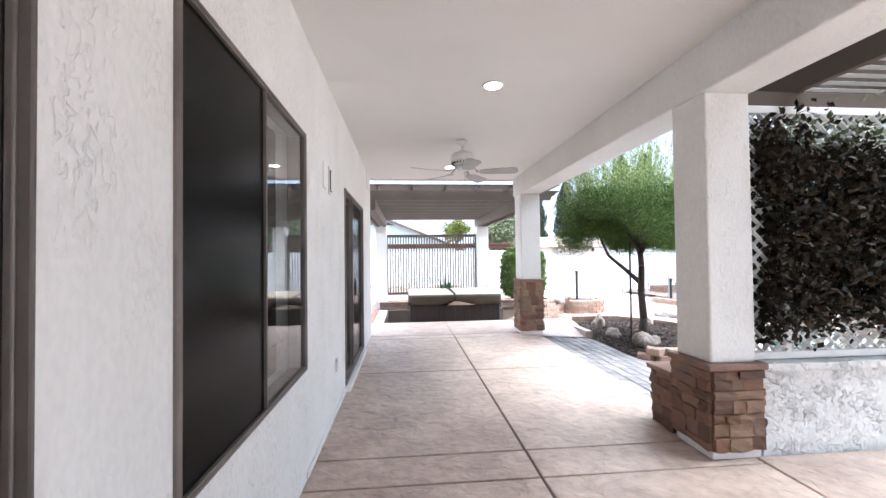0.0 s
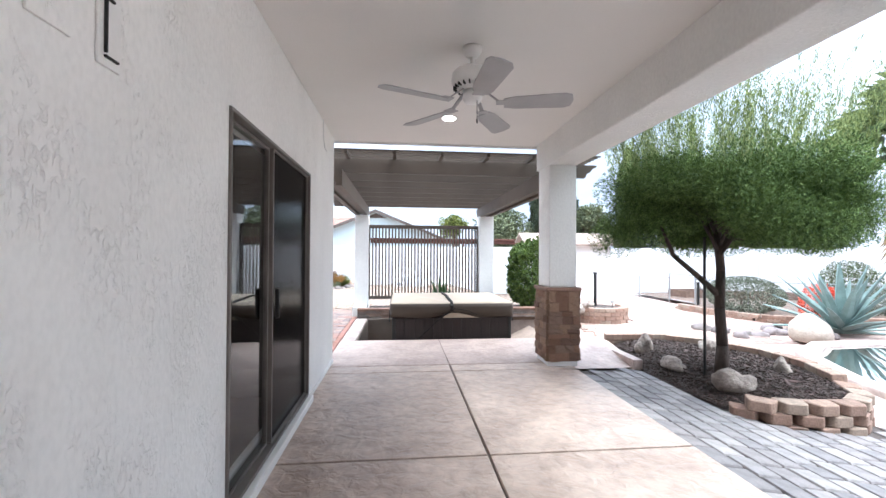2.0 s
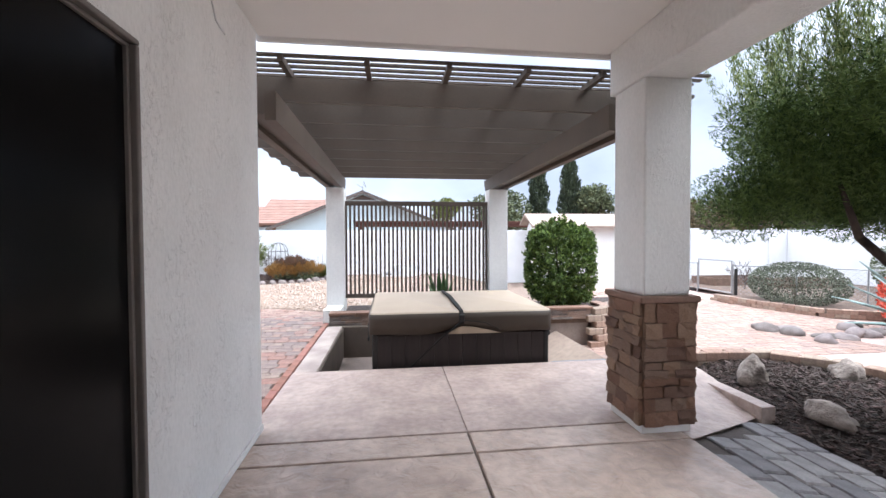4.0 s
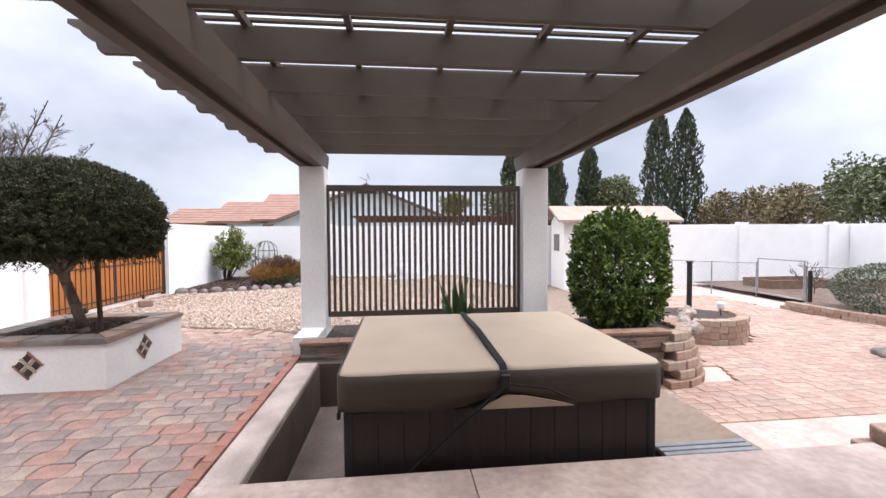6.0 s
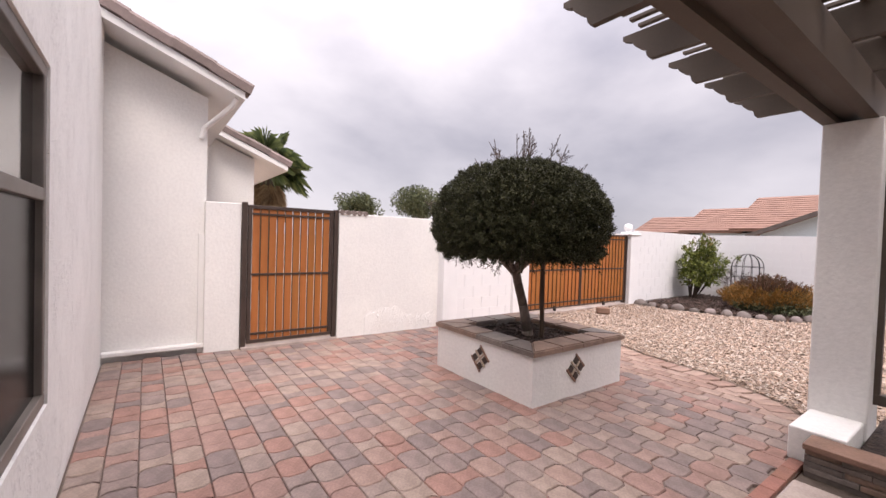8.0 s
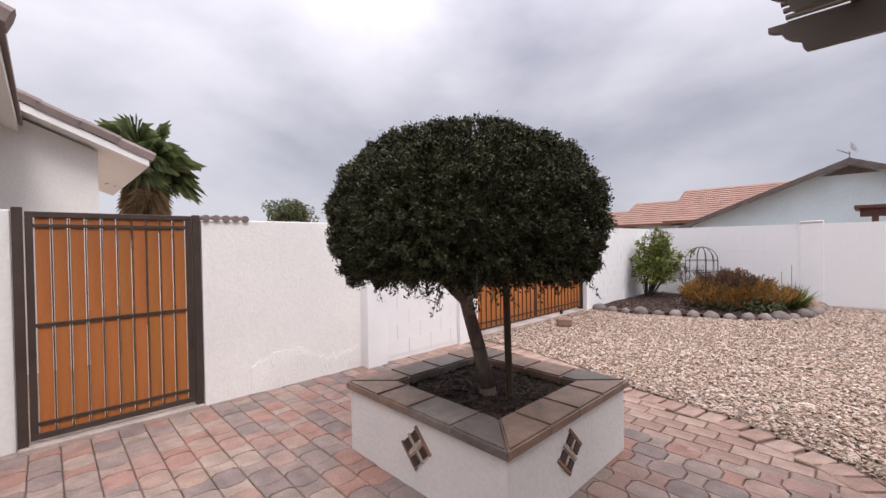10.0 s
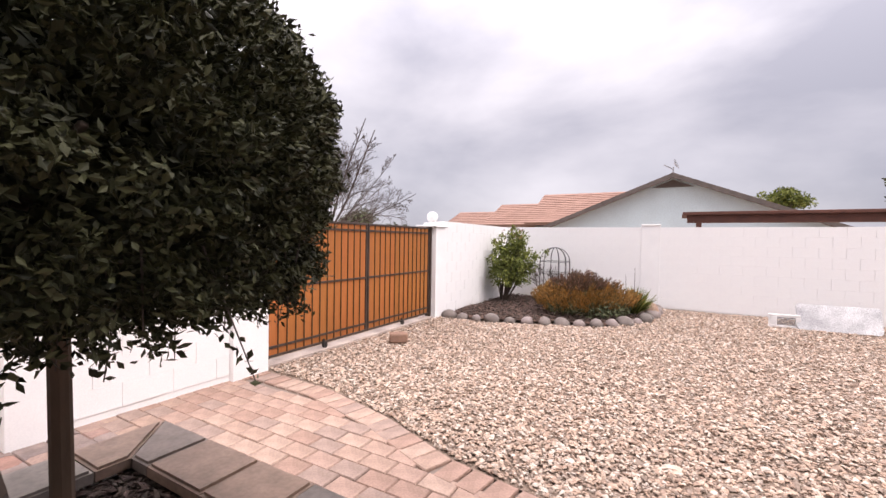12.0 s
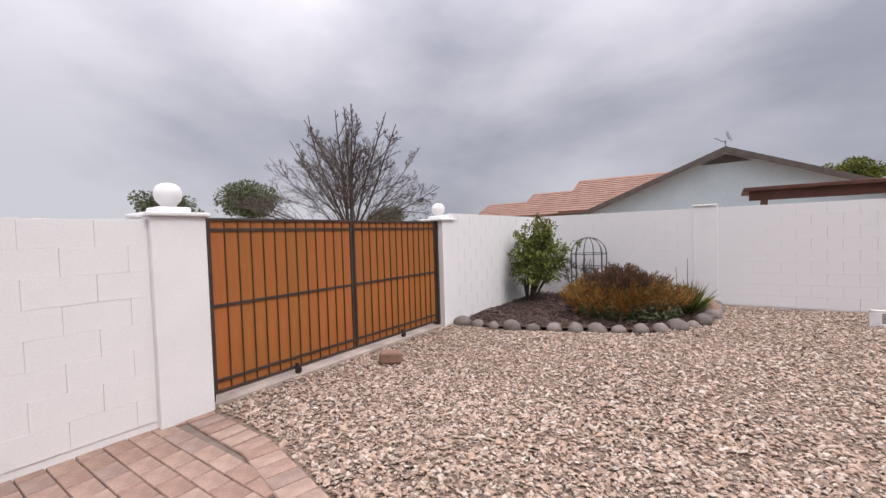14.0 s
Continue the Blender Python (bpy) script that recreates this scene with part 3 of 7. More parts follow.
def window_frame(name, label, y0, y1, z0, z1, kind="structure", mull=None, left="glass", right="glass", depth=0.12, w=0.024, s=0.016):
    """A framed opening in the east wall with two panels side by side."""
    t = thing(name, label, "window" if "window" in name else "door", kind=kind)
    x1 = HX + 0.016
    bm = bmesh.new()
    for a in ((y0, z0, y1, z0 + w), (y0, z1 - w, y1, z1), (y0, z0 + w, y0 + w, z1 - w), (y1 - w, z0 + w, y1, z1 - w)):
        bm_box(bm, HX - depth, a[0], a[1], x1, a[2], a[3], bevel=0.006)
    part("window_frame", bm, FRAME, t, "bronze aluminium frame")
    for k, (a, b, kind_) in enumerate(((y0 + w, mull, left), (mull, y1 - w, right))):
        dx = (-0.030 if k == 0 else 0.0) if "door" in name else (0.024 if k == 0 else 0.020)
        bm = bmesh.new()
        for c in ((a, z0 + w, b, z0 + w + s), (a, z1 - w - s, b, z1 - w), (a, z0 + w + s, a + s, z1 - w - s), (b - s, z0 + w + s, b, z1 - w - s)):
            bm_box(bm, HX - 0.05 + dx, c[0], c[1], HX - 0.01 + dx, c[2], c[3], bevel=0.004)
        p = part("sash", bm, FRAME, t)
        bm = bmesh.new()
        bm_box(bm, HX - 0.034 + dx, a + s, z0 + w + s, HX - 0.026 + dx, b - s, z1 - w - s)
        g = part("screen_panel" if kind_ == "screen" else "pane", bm, SCREEN if kind_ == "screen" else GLASS, p, "dark mesh sun screen" if kind_ == "screen" else "reflecting glass pane")
        g.visible_shadow = kind_ == "screen"
    return t


window_frame("window_1", "wide bronze-framed window, half dark sun screen, half glass", 1.27, 2.88, 0.75, 2.37, mull=2.07, left="screen", right="glass", w=0.018, s=0.012)
sd = window_frame("door_1", "bronze sliding patio door with glass and dark screen panels", 4.72, 6.68, 0.07, 2.31, mull=5.55, left="glass", right="screen")
bm = bmesh.new()
bm_box(bm, HX + 0.0, 5.57, 1.02, HX + 0.03, 5.60, 1.24, bevel=0.008)
part("handle", bm, BLACK, sd, "black pull handle")
bm = bmesh.new()
bm_box(bm, HX - 0.12, 4.70, 0.0, HX + 0.06, 6.70, 0.068, bevel=0.008)
part("threshold", bm, WHITE, sd, "white painted threshold")
window_frame("door_2", "bronze sliding patio door near the corner of the house", -1.2, 0.80, 0.07, 2.33, mull=-0.2, left="screen", right="glass", w=0.009, s=0.009)
bm = bmesh.new()
bm_box(bm, HX + 0.002, 2.885, 0.002, HX + 0.012, 4.70, 0.05)
bm_box(bm, HX + 0.002, 6.70, 0.002, HX + 0.012, HY, 0.05)
solid("baseboard", bm, STUCCO, "white painted foot of the stucco wall", "baseboard", "structure")
# north window
t = thing("window_2", "tall window with bronze frame in the side wall", "window", kind="structure")
bm = bmesh.new()
for a in ((-2.75, 0.6, -1.85, 0.66), (-2.75, 2.19, -1.85, 2.25), (-2.75, 0.66, -2.70, 2.19), (-1.90, 0.66, -1.85, 2.19), (-2.70, 1.60, -1.90, 1.66)):
    bm_box(bm, a[0], HY - 0.1, a[1], a[2], HY - 0.012, a[3], bevel=0.005)
part("window_frame", bm, FRAME, t)
bm = bmesh.new()
bm_box(bm, -2.70, HY - 0.05, 0.66, -1.90, HY - 0.042, 1.60)
part("screen_panel", bm, SCREEN, t, "dark mesh sun screen")
bm = bmesh.new()
bm_box(bm, -2.70, HY - 0.06, 1.66, -1.90, HY - 0.052, 2.19)
part("pane", bm, GLASS, t).visible_shadow = False


def ledge_stones(parent, x0, y0, x1, y1, z0, z1, seed):
    """Rows of rough stones round a square pier, each a piece of its own."""
    rng = random.Random(seed)
    shapes = []
    for k in range(8):
        bm = bmesh.new()
        bm_box(bm, -0.5, -0.5, -0.5, 0.5, 0.5, 0.5)
        bmesh.ops.subdivide_edges(bm, edges=bm.edges[:], cuts=1, use_grid_fill=True)
        for v in bm.verts:
            v.co += Vector((rng.uniform(-0.05, 0.05), rng.uniform(-0.16, 0.16), rng.uniform(-0.05, 0.05)))
        shapes.append(mesh_of("stone", bm, LEDGE))
    for side in range(4):
        length = (x1 - x0) if side % 2 == 0 else (y1 - y0)
        z = z0
        while z < z1 - 0.02:
            h = min(rng.uniform(0.055, 0.12), z1 - z)
            if z1 - z - h < 0.04:
                h = z1 - z
            u = 0.0
            while u < length - 0.01:
                w = rng.uniform(0.08, 0.19)
                if length - u - w < 0.07:
                    w = length - u
                d = rng.uniform(0.045, 0.085)
                c = u + w / 2
                px, py, a = {0: (x0 + c, y0, 0), 1: (x1, y0 + c, 90), 2: (x1 - c, y1, 180), 3: (x0, y1 - c, 270)}[side]
                m = pose(px, py, z + h / 2, 0, 0, a) @ Matrix.Diagonal((w + 0.004, d, h - 0.006, 1))
                piece("stone", rng.choice(shapes), parent, m)
                u += w
            z += h


def column(x0, y0, x1, y1, stone_top, seed, label):
    t = thing("column", label, "column", "columns of the patio cover")
    bm = bmesh.new()
    bm_box(bm, x0, y0, stone_top, x1, y1, 2.72, bevel=0.015)
    part("shaft", bm, STUCCO, t, "white stucco shaft")
    bm = bmesh.new()
    bm_box(bm, x0 - 0.012, y0 - 0.012, 0.0, x1 + 0.012, y1 + 0.012, 0.07, bevel=0.008)
    part("foot", bm, WHITE, t, "white painted foot")
    bm = bmesh.new()
    bm_box(bm, x0 - 0.005, y0 - 0.005, 0.07, x1 + 0.005, y1 + 0.005, stone_top - 0.05)
    core = part("stone_base", bm, MORTAR, t, "stacked brown ledge stone")
    bm = bmesh.new()
    bm_box(bm, x0 - 0.055, y0 - 0.055, stone_top - 0.05, x1 + 0.055, y1 + 0.055, stone_top, bevel=0.012)
    part("capstone", bm, CAPSTONE, t, "dark brown capstone")
    ledge_stones(core, x0 - 0.015, y0 - 0.015, x1 + 0.015, y1 + 0.015, 0.07, stone_top - 0.05, seed)


column(2.25, 2.83, 2.61, 3.21, 0.70, 3, "white stucco column on a low stacked-stone base")
ped = thing("stone_pedestal", "low stacked-stone pedestal beside the first column", "pedestal")
bm = bmesh.new()
bm_box(bm, 2.29, 3.29, 0.0, 2.57, 3.56, 0.47)
core = part("stone_base", bm, MORTAR, ped, "stacked brown ledge stone")
ledge_stones(core, 2.275, 3.275, 2.585, 3.575, 0.0, 0.47, 8)
bm = bmesh.new()
bm_box(bm, 2.23, 3.275, 0.47, 2.63, 3.63, 0.515, bevel=0.012)
part("capstone", bm, CAPSTONE, ped, "dark brown capstone")
column(2.255, 7.76, 2.64, 8.19, 1.06, 4, "white stucco column on a tall stacked-stone base")

# low wall with lattice and vine beside the first column
boxes("low_wall", [(2.67, 2.86, -0.2, 7.5, 3.06, 0.62), (2.67, 2.82, 0.62, 7.5, 3.10, 0.68)], STUCCO_ROUGH, "low coarse white stucco wall with a flat cap", "low wall", "structure", 0.01)
lat = thing("lattice_panel", "white lattice panel in a frame, overgrown", "lattice")
bm = bmesh.new()
for a in ((2.67, 0.69, 6.4, 0.745), (2.67, 2.60, 6.4, 2.66), (2.95, 0.745, 3.0, 2.60), (4.2, 0.745, 4.25, 2.60)):
    bm_box(bm, a[0], 2.92, a[1], a[2], 2.98, a[3], bevel=0.004)
part("lattice_frame", bm, WHITE, lat)
bm = bmesh.new()
for k in range(-22, 40):
    for s in (1, -1):
        a = Vector((2.67 + k * 0.11, 2.95 + 0.006 * s, 0.745))
        if s < 0:
            a.x += 1.855
        b = a + Vector((1.855 * s, 0, 1.855))
        pts = []
        for f in (0, 1):
            p = a.lerp(b, f)
            pts.append(p)
        t0 = max(0, (2.67 - a.x) / (b.x - a.x)) if s > 0 else max(0, (6.4 - a.x) / (b.x - a.x))
        t1 = min(1, (6.4 - a.x) / (b.x - a.x)) if s > 0 else min(1, (2.67 - a.x) / (b.x - a.x))
        if t1 - t0 > 0.05:
            p, q = a.lerp(b, t0), a.lerp(b, t1)
            d = (q - p).normalized()
            bm_box(bm, -0.021, -0.003, 0, 0.021, 0.003, (q - p).length, m=Matrix.Translation(p) @ Vector((d.x, 0, d.z)).to_track_quat("Z", "Y").to_matrix().to_4x4())
part("lattice_slats", bm, WHITE, lat, "crossed white slats")
rng = np.random.default_rng(5)
vine = thing("vine", "dense dark vine over the white lattice", "vine")
n = 60000
p = np.stack([rng.uniform(2.70, 6.6, n), rng.normal(2.96, 0.13, n), rng.uniform(0.80, 2.66, n)], 1)
low = 0.93 + 0.07 * np.sin(p[:, 0] * 4.1) + 0.05 * np.sin(p[:, 0] * 11)
high = 2.40 + 0.09 * np.sin(p[:, 0] * 3.0) + 0.06 * np.sin(p[:, 0] * 9 + 1)
edge_ = np.minimum(p[:, 2] - low, high - p[:, 2])
hole = np.sin(p[:, 0] * 7.3 + 1.1 * np.sin(p[:, 2] * 5)) * np.sin(p[:, 2] * 8.1 + np.sin(p[:, 0] * 4))
keep = (rng.random(n) < np.clip(0.45 + edge_ * 6, 0.03, 1)) & (p[:, 0] > 2.72 + 0.05 * np.sin(p[:, 2] * 5)) & ((hole < 0.86) | (rng.random(n) < 0.35))
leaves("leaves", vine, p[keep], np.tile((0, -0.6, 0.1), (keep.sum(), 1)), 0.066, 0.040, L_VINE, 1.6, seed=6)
n = 900
p = np.stack([rng.uniform(2.95, 6.6, n), rng.normal(2.94, 0.12, n), rng.normal(2.42, 0.10, n)], 1)
leaves("top_leaves", vine, p, np.tile((0, -0.3, 0.5), (n, 1)), 0.066, 0.040, L_OLIVE, 1.4, seed=16, label="greener leaves along the top of the vine")
for k in range(9):
    bm = bmesh.new()
    x = 2.95 + k * 0.42
    pts = [(x + 0.05 * math.sin(j * 1.7 + k), 3.12, 0.0 + 0.45 * j) for j in range(6)]
    tube_path(bm, pts, [0.022, 0.02, 0.017, 0.014, 0.01, 0.006], 6)
    part("stem", bm, BARKD, vine)
# shade slats over the side yard; unseen run south added to darken wall and vine
shade = thing("shade_slats", "taupe slatted shade roof over the side yard, lengthened out of view to darken it", "shade roof", kind="structure")
bm = bmesh.new()
bm_box(bm, 2.75, -0.03, 2.95, 7.0, 0.03, 2.99, bevel=0.004)
me = mesh_of("slat", bm, TAUPE)
for k in range(52):
    piece("slat", me, shade, pose(0, -3.9 + 0.145 * k, 0))
for x in (3.1, 4.3, 5.5, 6.7):
    bm = bmesh.new()
    bm_box(bm, x, -3.95, 2.78, x + 0.06, 3.65, 2.95, bevel=0.004)
    part("rafter", bm, TAUPE, shade)
bm = bmesh.new()
bm_box(bm, 2.67, 2.94, 2.66, 7.0, 3.02, 2.78, bevel=0.004)
part("ledger", bm, TAUPE, shade)
# beam and posts added to carry the unseen run
bm = bmesh.new()
bm_box(bm, 6.86, -3.9, 2.66, 6.98, 3.02, 2.78, bevel=0.004)
part("outer_beam", bm, TAUPE, shade)
for y in (-3.8, -0.5, 2.80):
    bm = bmesh.new()
    bm_box(bm, 6.87, y, -0.5, 6.97, y + 0.1, 2.66, bevel=0.006)
    part("post", bm, TAUPE, shade)

# ---- patio floor ----
bm = bmesh.new()
xs = [-900, -60, -8, -0.78, 2.6, 3.4, 3.9, 5.4, 6.5, 8, 12, 20, 60, 900]
ys = [-900, -40, -5, 2, 6, 8.8, 9.0, 9.3, 9.7, 10.2, 13, 18, 23, 40, 100, 900]
grid = [[bm.verts.new((x, y, (gz(x, y) - 0.10) if x > 2.7 else -0.10 if not (-0.8 < x and y > 9) else -0.62)) for x in xs] for y in ys]
for j in range(len(ys) - 1):
    for i in range(len(xs) - 1):
        bm.faces.new((grid[j][i], grid[j][i + 1], grid[j + 1][i + 1], grid[j + 1][i]))
solid("ground", bm, EARTH, "bare desert earth that reaches the horizon", "ground", "structure")

slab = thing("floor", "tan stamped concrete patio slab with saw-cut joints", "floor", kind="structure")
g = 0.010
cols_x = [(HX + 0.003, 0.93 - g), (0.93 + g, 2.575)]
rows_y = [(-7, -2.2), (-2.2, 0.40), (0.40, 2.74), (2.74, 3.14), (3.14, 5.44), (5.44, 7.65), (7.65, 7.96)]
for a, b in rows_y:
    for c, d in cols_x:
        bm = bmesh.new()
        bm_box(bm, c, a + g, -0.1, d, b - g, 0.0, bevel=0.006)
        part("concrete_panel", bm, PATIO, slab)
for a, b in ((-7, -2.2), (-2.2, 0.40), (0.40, 2.84)):
    bm = bmesh.new()
    bm_box(bm, 2.575 + 2 * g, a + g, -0.1, 6.8, b - g, 0.0, bevel=0.006)
    part("concrete_panel", bm, PATIO, slab)
for c, d in ((-0.76, 0.927), (0.933, 2.60)):
    bm = bmesh.new()
    bm_box(bm, c, 7.96 + g, -0.6, d, 9.60, 0.0, bevel=0.005)
    part("concrete_panel", bm, DECK, slab, "paler concrete at the edge of the patio")
bm = bmesh.new()
bm_box(bm, HX, -7, -0.11, 2.57, 9.5, -0.022)
bm_box(bm, 2.57, -7, -0.11, 6.75, 2.83, -0.022)
part("joint_bed", bm, JOINT, slab)

# ---- side path and pool deck ----
def apron(x, y):
    """Flush with the pavers at one end and with the patio edge at the other."""
    f = smoothstep(8.1, 9.3, y)
    return gz(x, 7.7) * (1 - f) - 0.002 * f


sheet("pavement", [(2.600, 7.66), (3.87, 8.34), (3.87, 9.60), (2.600, 9.60)], DECK, "pale concrete path beside the patio", "path", -0.001, 0.15, zf=apron)
boxes("pavement_edge", [(2.605, 9.40, -0.6, 3.87, 9.60, -0.012), (3.72, 8.2, -0.6, 3.865, 9.40, -0.06)], DECK, "pale concrete edge of the path", "path", bevel=0.006)
STRIP = [(2.585, 3.1), (2.585, 7.66), (3.88, 8.34), (3.90, 6.7), (4.1, 6.4), (4.6, 6.22), (5.1, 6.22), (5.6, 6.6), (5.75, 6.3), (6.0, 5.2), (6.7, 4.0), (6.8, 3.1)]
sheet("paver_bed", STRIP, SAND_DARK, "sand bed under the grey pavers", "ground", -0.03)
sheet("pool_deck", [(5.4, 5.2), (6.7, 4.0), (7.0, 3.2), (20, 3.2), (20, 9.9), (11.5, 9.9), (8.2, 10.4), (5.5, 9.9), (4.2, 9.9), (4.2, 9.3), (5.2, 9.2), (5.6, 8.2), (5.6, 7.0)], DECK, "pale concrete pool deck", "pool deck", -0.02, 0.5)
def lower(x, y):
    """The lower yard beyond the edge of the patio."""
    return gz(max(x, 3.5), max(y, 9.7))


sheet("yard_floor", [(2.3, 9.6), (4.2, 9.75), (8.2, 10.4), (11.5, 9.9), (20, 9.9), (20, 22.2), (2.9, 22.2), (2.9, 12.5), (2.3, 12.2)], PINK, "rose-coloured paved yard", "pavement", -0.03, 0.6, zf=lower)

# pit round the tub
boxes("pit_floor", [(-0.5, 9.6, -0.62, 2.95, 12.15, -0.55)], PIT, "concrete floor of the sunken tub pit", "floor", bevel=0.0)
boxes("lower_slab", [(2.32, 9.64, -0.56, 2.968, 12.0, -0.535)], DECK, "cream concrete slab beside the hot tub", "floor", bevel=0.004)
boxes("curb", [(-0.76, 9.60, -0.6, -0.50, 12.02, 0.0)], CURB, "concrete curb beside the tub pit", "curb", bevel=0.02)
# thin sheet added over the curb's inner face to darken it as shade
boxes("pit_shade_sheet", [(-0.50, 9.60, -0.6, -0.482, 12.02, -0.035)], PIT_SHADE, "dark sheet added for the shade inside the tub pit", "wall", bevel=0.004)
# back wall takes the same shade-dark colour
boxes("pit_wall", [(-0.76, 12.02, -0.6, 2.9, 12.20, -0.02)], PIT_SHADE, "concrete back wall of the tub pit, coloured as shaded", "wall", bevel=0.01)

# ---- yard walls ----
WX, BY = -5.52, 22.2
boxes("wall_west", [(-5.80, 10.82, -0.1, -5.62, 12.60, 1.80)], STUCCO_FINE, "white stuccoed yard wall", "wall", bevel=0.01)
rr = random.Random(61)
bm = bmesh.new()
ys_ = [11.25 + 0.045 * k for k in range(30)]
bm_prism(bm, [(11.25, -0.02)] + [(y, 0.30 + 0.10 * math.sin(y * 5) + rr.uniform(-0.05, 0.05)) for y in ys_] + [(ys_[-1], -0.02)], "x", -5.625, -5.611)
solid("wall_foot", bm, STUCCO, "rough torn stucco along the foot of the yard wall", "wall", "structure")
boxes("wall_west_stub", [(-5.86, 9.16, -0.1, -5.66, 9.555, 1.84)], STUCCO_FINE, "short white yard wall between house and gate", "wall", bevel=0.01)
for bx in ([(-5.84, 12.58, -0.1, -5.46, 12.88, 1.78)], [(-5.84, 14.22, -0.1, -5.46, 14.64, 1.71)], [(-5.84, 18.27, -0.1, -5.46, 18.62, 1.72)], [(-2.25, BY - 0.012, -0.1, -1.85, BY + 0.2, 1.88), (-2.25, BY - 0.03, 1.88, -1.85, BY + 0.2, 1.915)], [(14.0, BY - 0.05, -0.6, 14.4, BY + 0.2, 1.92)], [(18.0, BY - 0.05, -0.6, 18.4, BY + 0.2, 1.92)]):
    boxes("pilaster", bx, BLOCK, "white block pilaster of the yard wall", "pilaster", bevel=0.008)
boxes("wall_back_far", [(3.0, BY + 0.02, -0.6, 19.2, BY + 0.2, 1.84), (19.0, -8, -0.6, 19.2, BY, 1.84)], BLOCK, "long white yard wall", "wall", bevel=0.008)
boxes("wall_side_far", [(-6.0, -8, -0.6, -5.8, -7, 3.0), (2.24, -7.2, -0.2, 19.2, -7.0, 1.84)], BLOCK, "plain white yard wall behind the patio", "wall", bevel=0.008)


def block_wall(name, label, axis, at, a, b, z0, courses, first, face):
    """A painted block wall: each block a piece of its own over a recessed core."""
    bm = bmesh.new()
    lo, hi = (at - 0.17, at - 0.007) if face > 0 else (at + 0.007, at + 0.17)
    top = z0 + courses * 0.203
    if axis == "y":
        bm_box(bm, lo, a, z0 - 0.2, hi, b, top - 0.002)
    else:
        bm_box(bm, a, lo, z0 - 0.2, b, hi, top - 0.002)
    w = solid(name, bm, BLOCK, label, "wall", "structure")
    shapes = {}
    for c in range(courses):
        u = a - (0.2 if (c + first) % 2 else 0.0)
        while u < b - 0.02:
            u0, u1 = max(u, a), min(u + 0.4, b)
            u += 0.4
            if u1 - u0 < 0.03:
                continue
            key = round(u1 - u0, 2)
            if key not in shapes:
                bm = bmesh.new()
                bm_box(bm, -key / 2 + 0.003, -0.03, 0.0003, key / 2 - 0.003, 0.03, 0.2027, bevel=0.0012)
                shapes[key] = mesh_of("block", bm, BLOCK)
            off = -0.03 if face > 0 else 0.03
            mid, z = (u0 + u1) / 2, z0 + c * 0.203
            jig = 0.0010 * math.sin(mid * 37 + c * 11)
            m = pose(at + off + jig, mid, z, 0, 0, 90) if axis == "y" else pose(mid, at + off + jig, z)
            piece("block", shapes[key], w, m)
    return w


block_wall("wall_west_mid", "white painted block wall beside the double gate", "y", WX, 12.88, 14.22, 0.06, 8, 0, 1)
block_wall("wall_west_end", "white painted block wall beyond the double gate", "y", WX, 18.62, BY, 0.02, 9, 1, 1)
block_wall("wall_back", "long white painted block wall at the back", "x", BY, WX, 3.0, 0.02, 9, 0, -1)


def ball_cap(x, y, z):
    t = thing("finial", "white ball finial on a stepped cap of a gate pier", "finial", "ball finials of the double gate")
    bm = bmesh.new()
    bm_box(bm, x - 0.22, y - 0.24, z, x + 0.22, y + 0.24, z + 0.035, bevel=0.01)
    bm_box(bm, x - 0.12, y - 0.13, z + 0.035, x + 0.12, y + 0.13, z + 0.085, bevel=0.015)
    part("cap", bm, BLOCK, t)
    bm = bmesh.new()
    bm_lathe(bm, [(0.062, 0.085), (0.058, 0.1), (0.07, 0.115), (0.095, 0.145), (0.107, 0.185), (0.105, 0.22), (0.088, 0.26), (0.055, 0.285), (0.015, 0.294)], 24, (x, y, z))
    part("ball", bm, BLOCK, t, smooth=True)


ball_cap(-5.65, 14.43, 1.71)
ball_cap(-5.65, 18.44, 1.72)


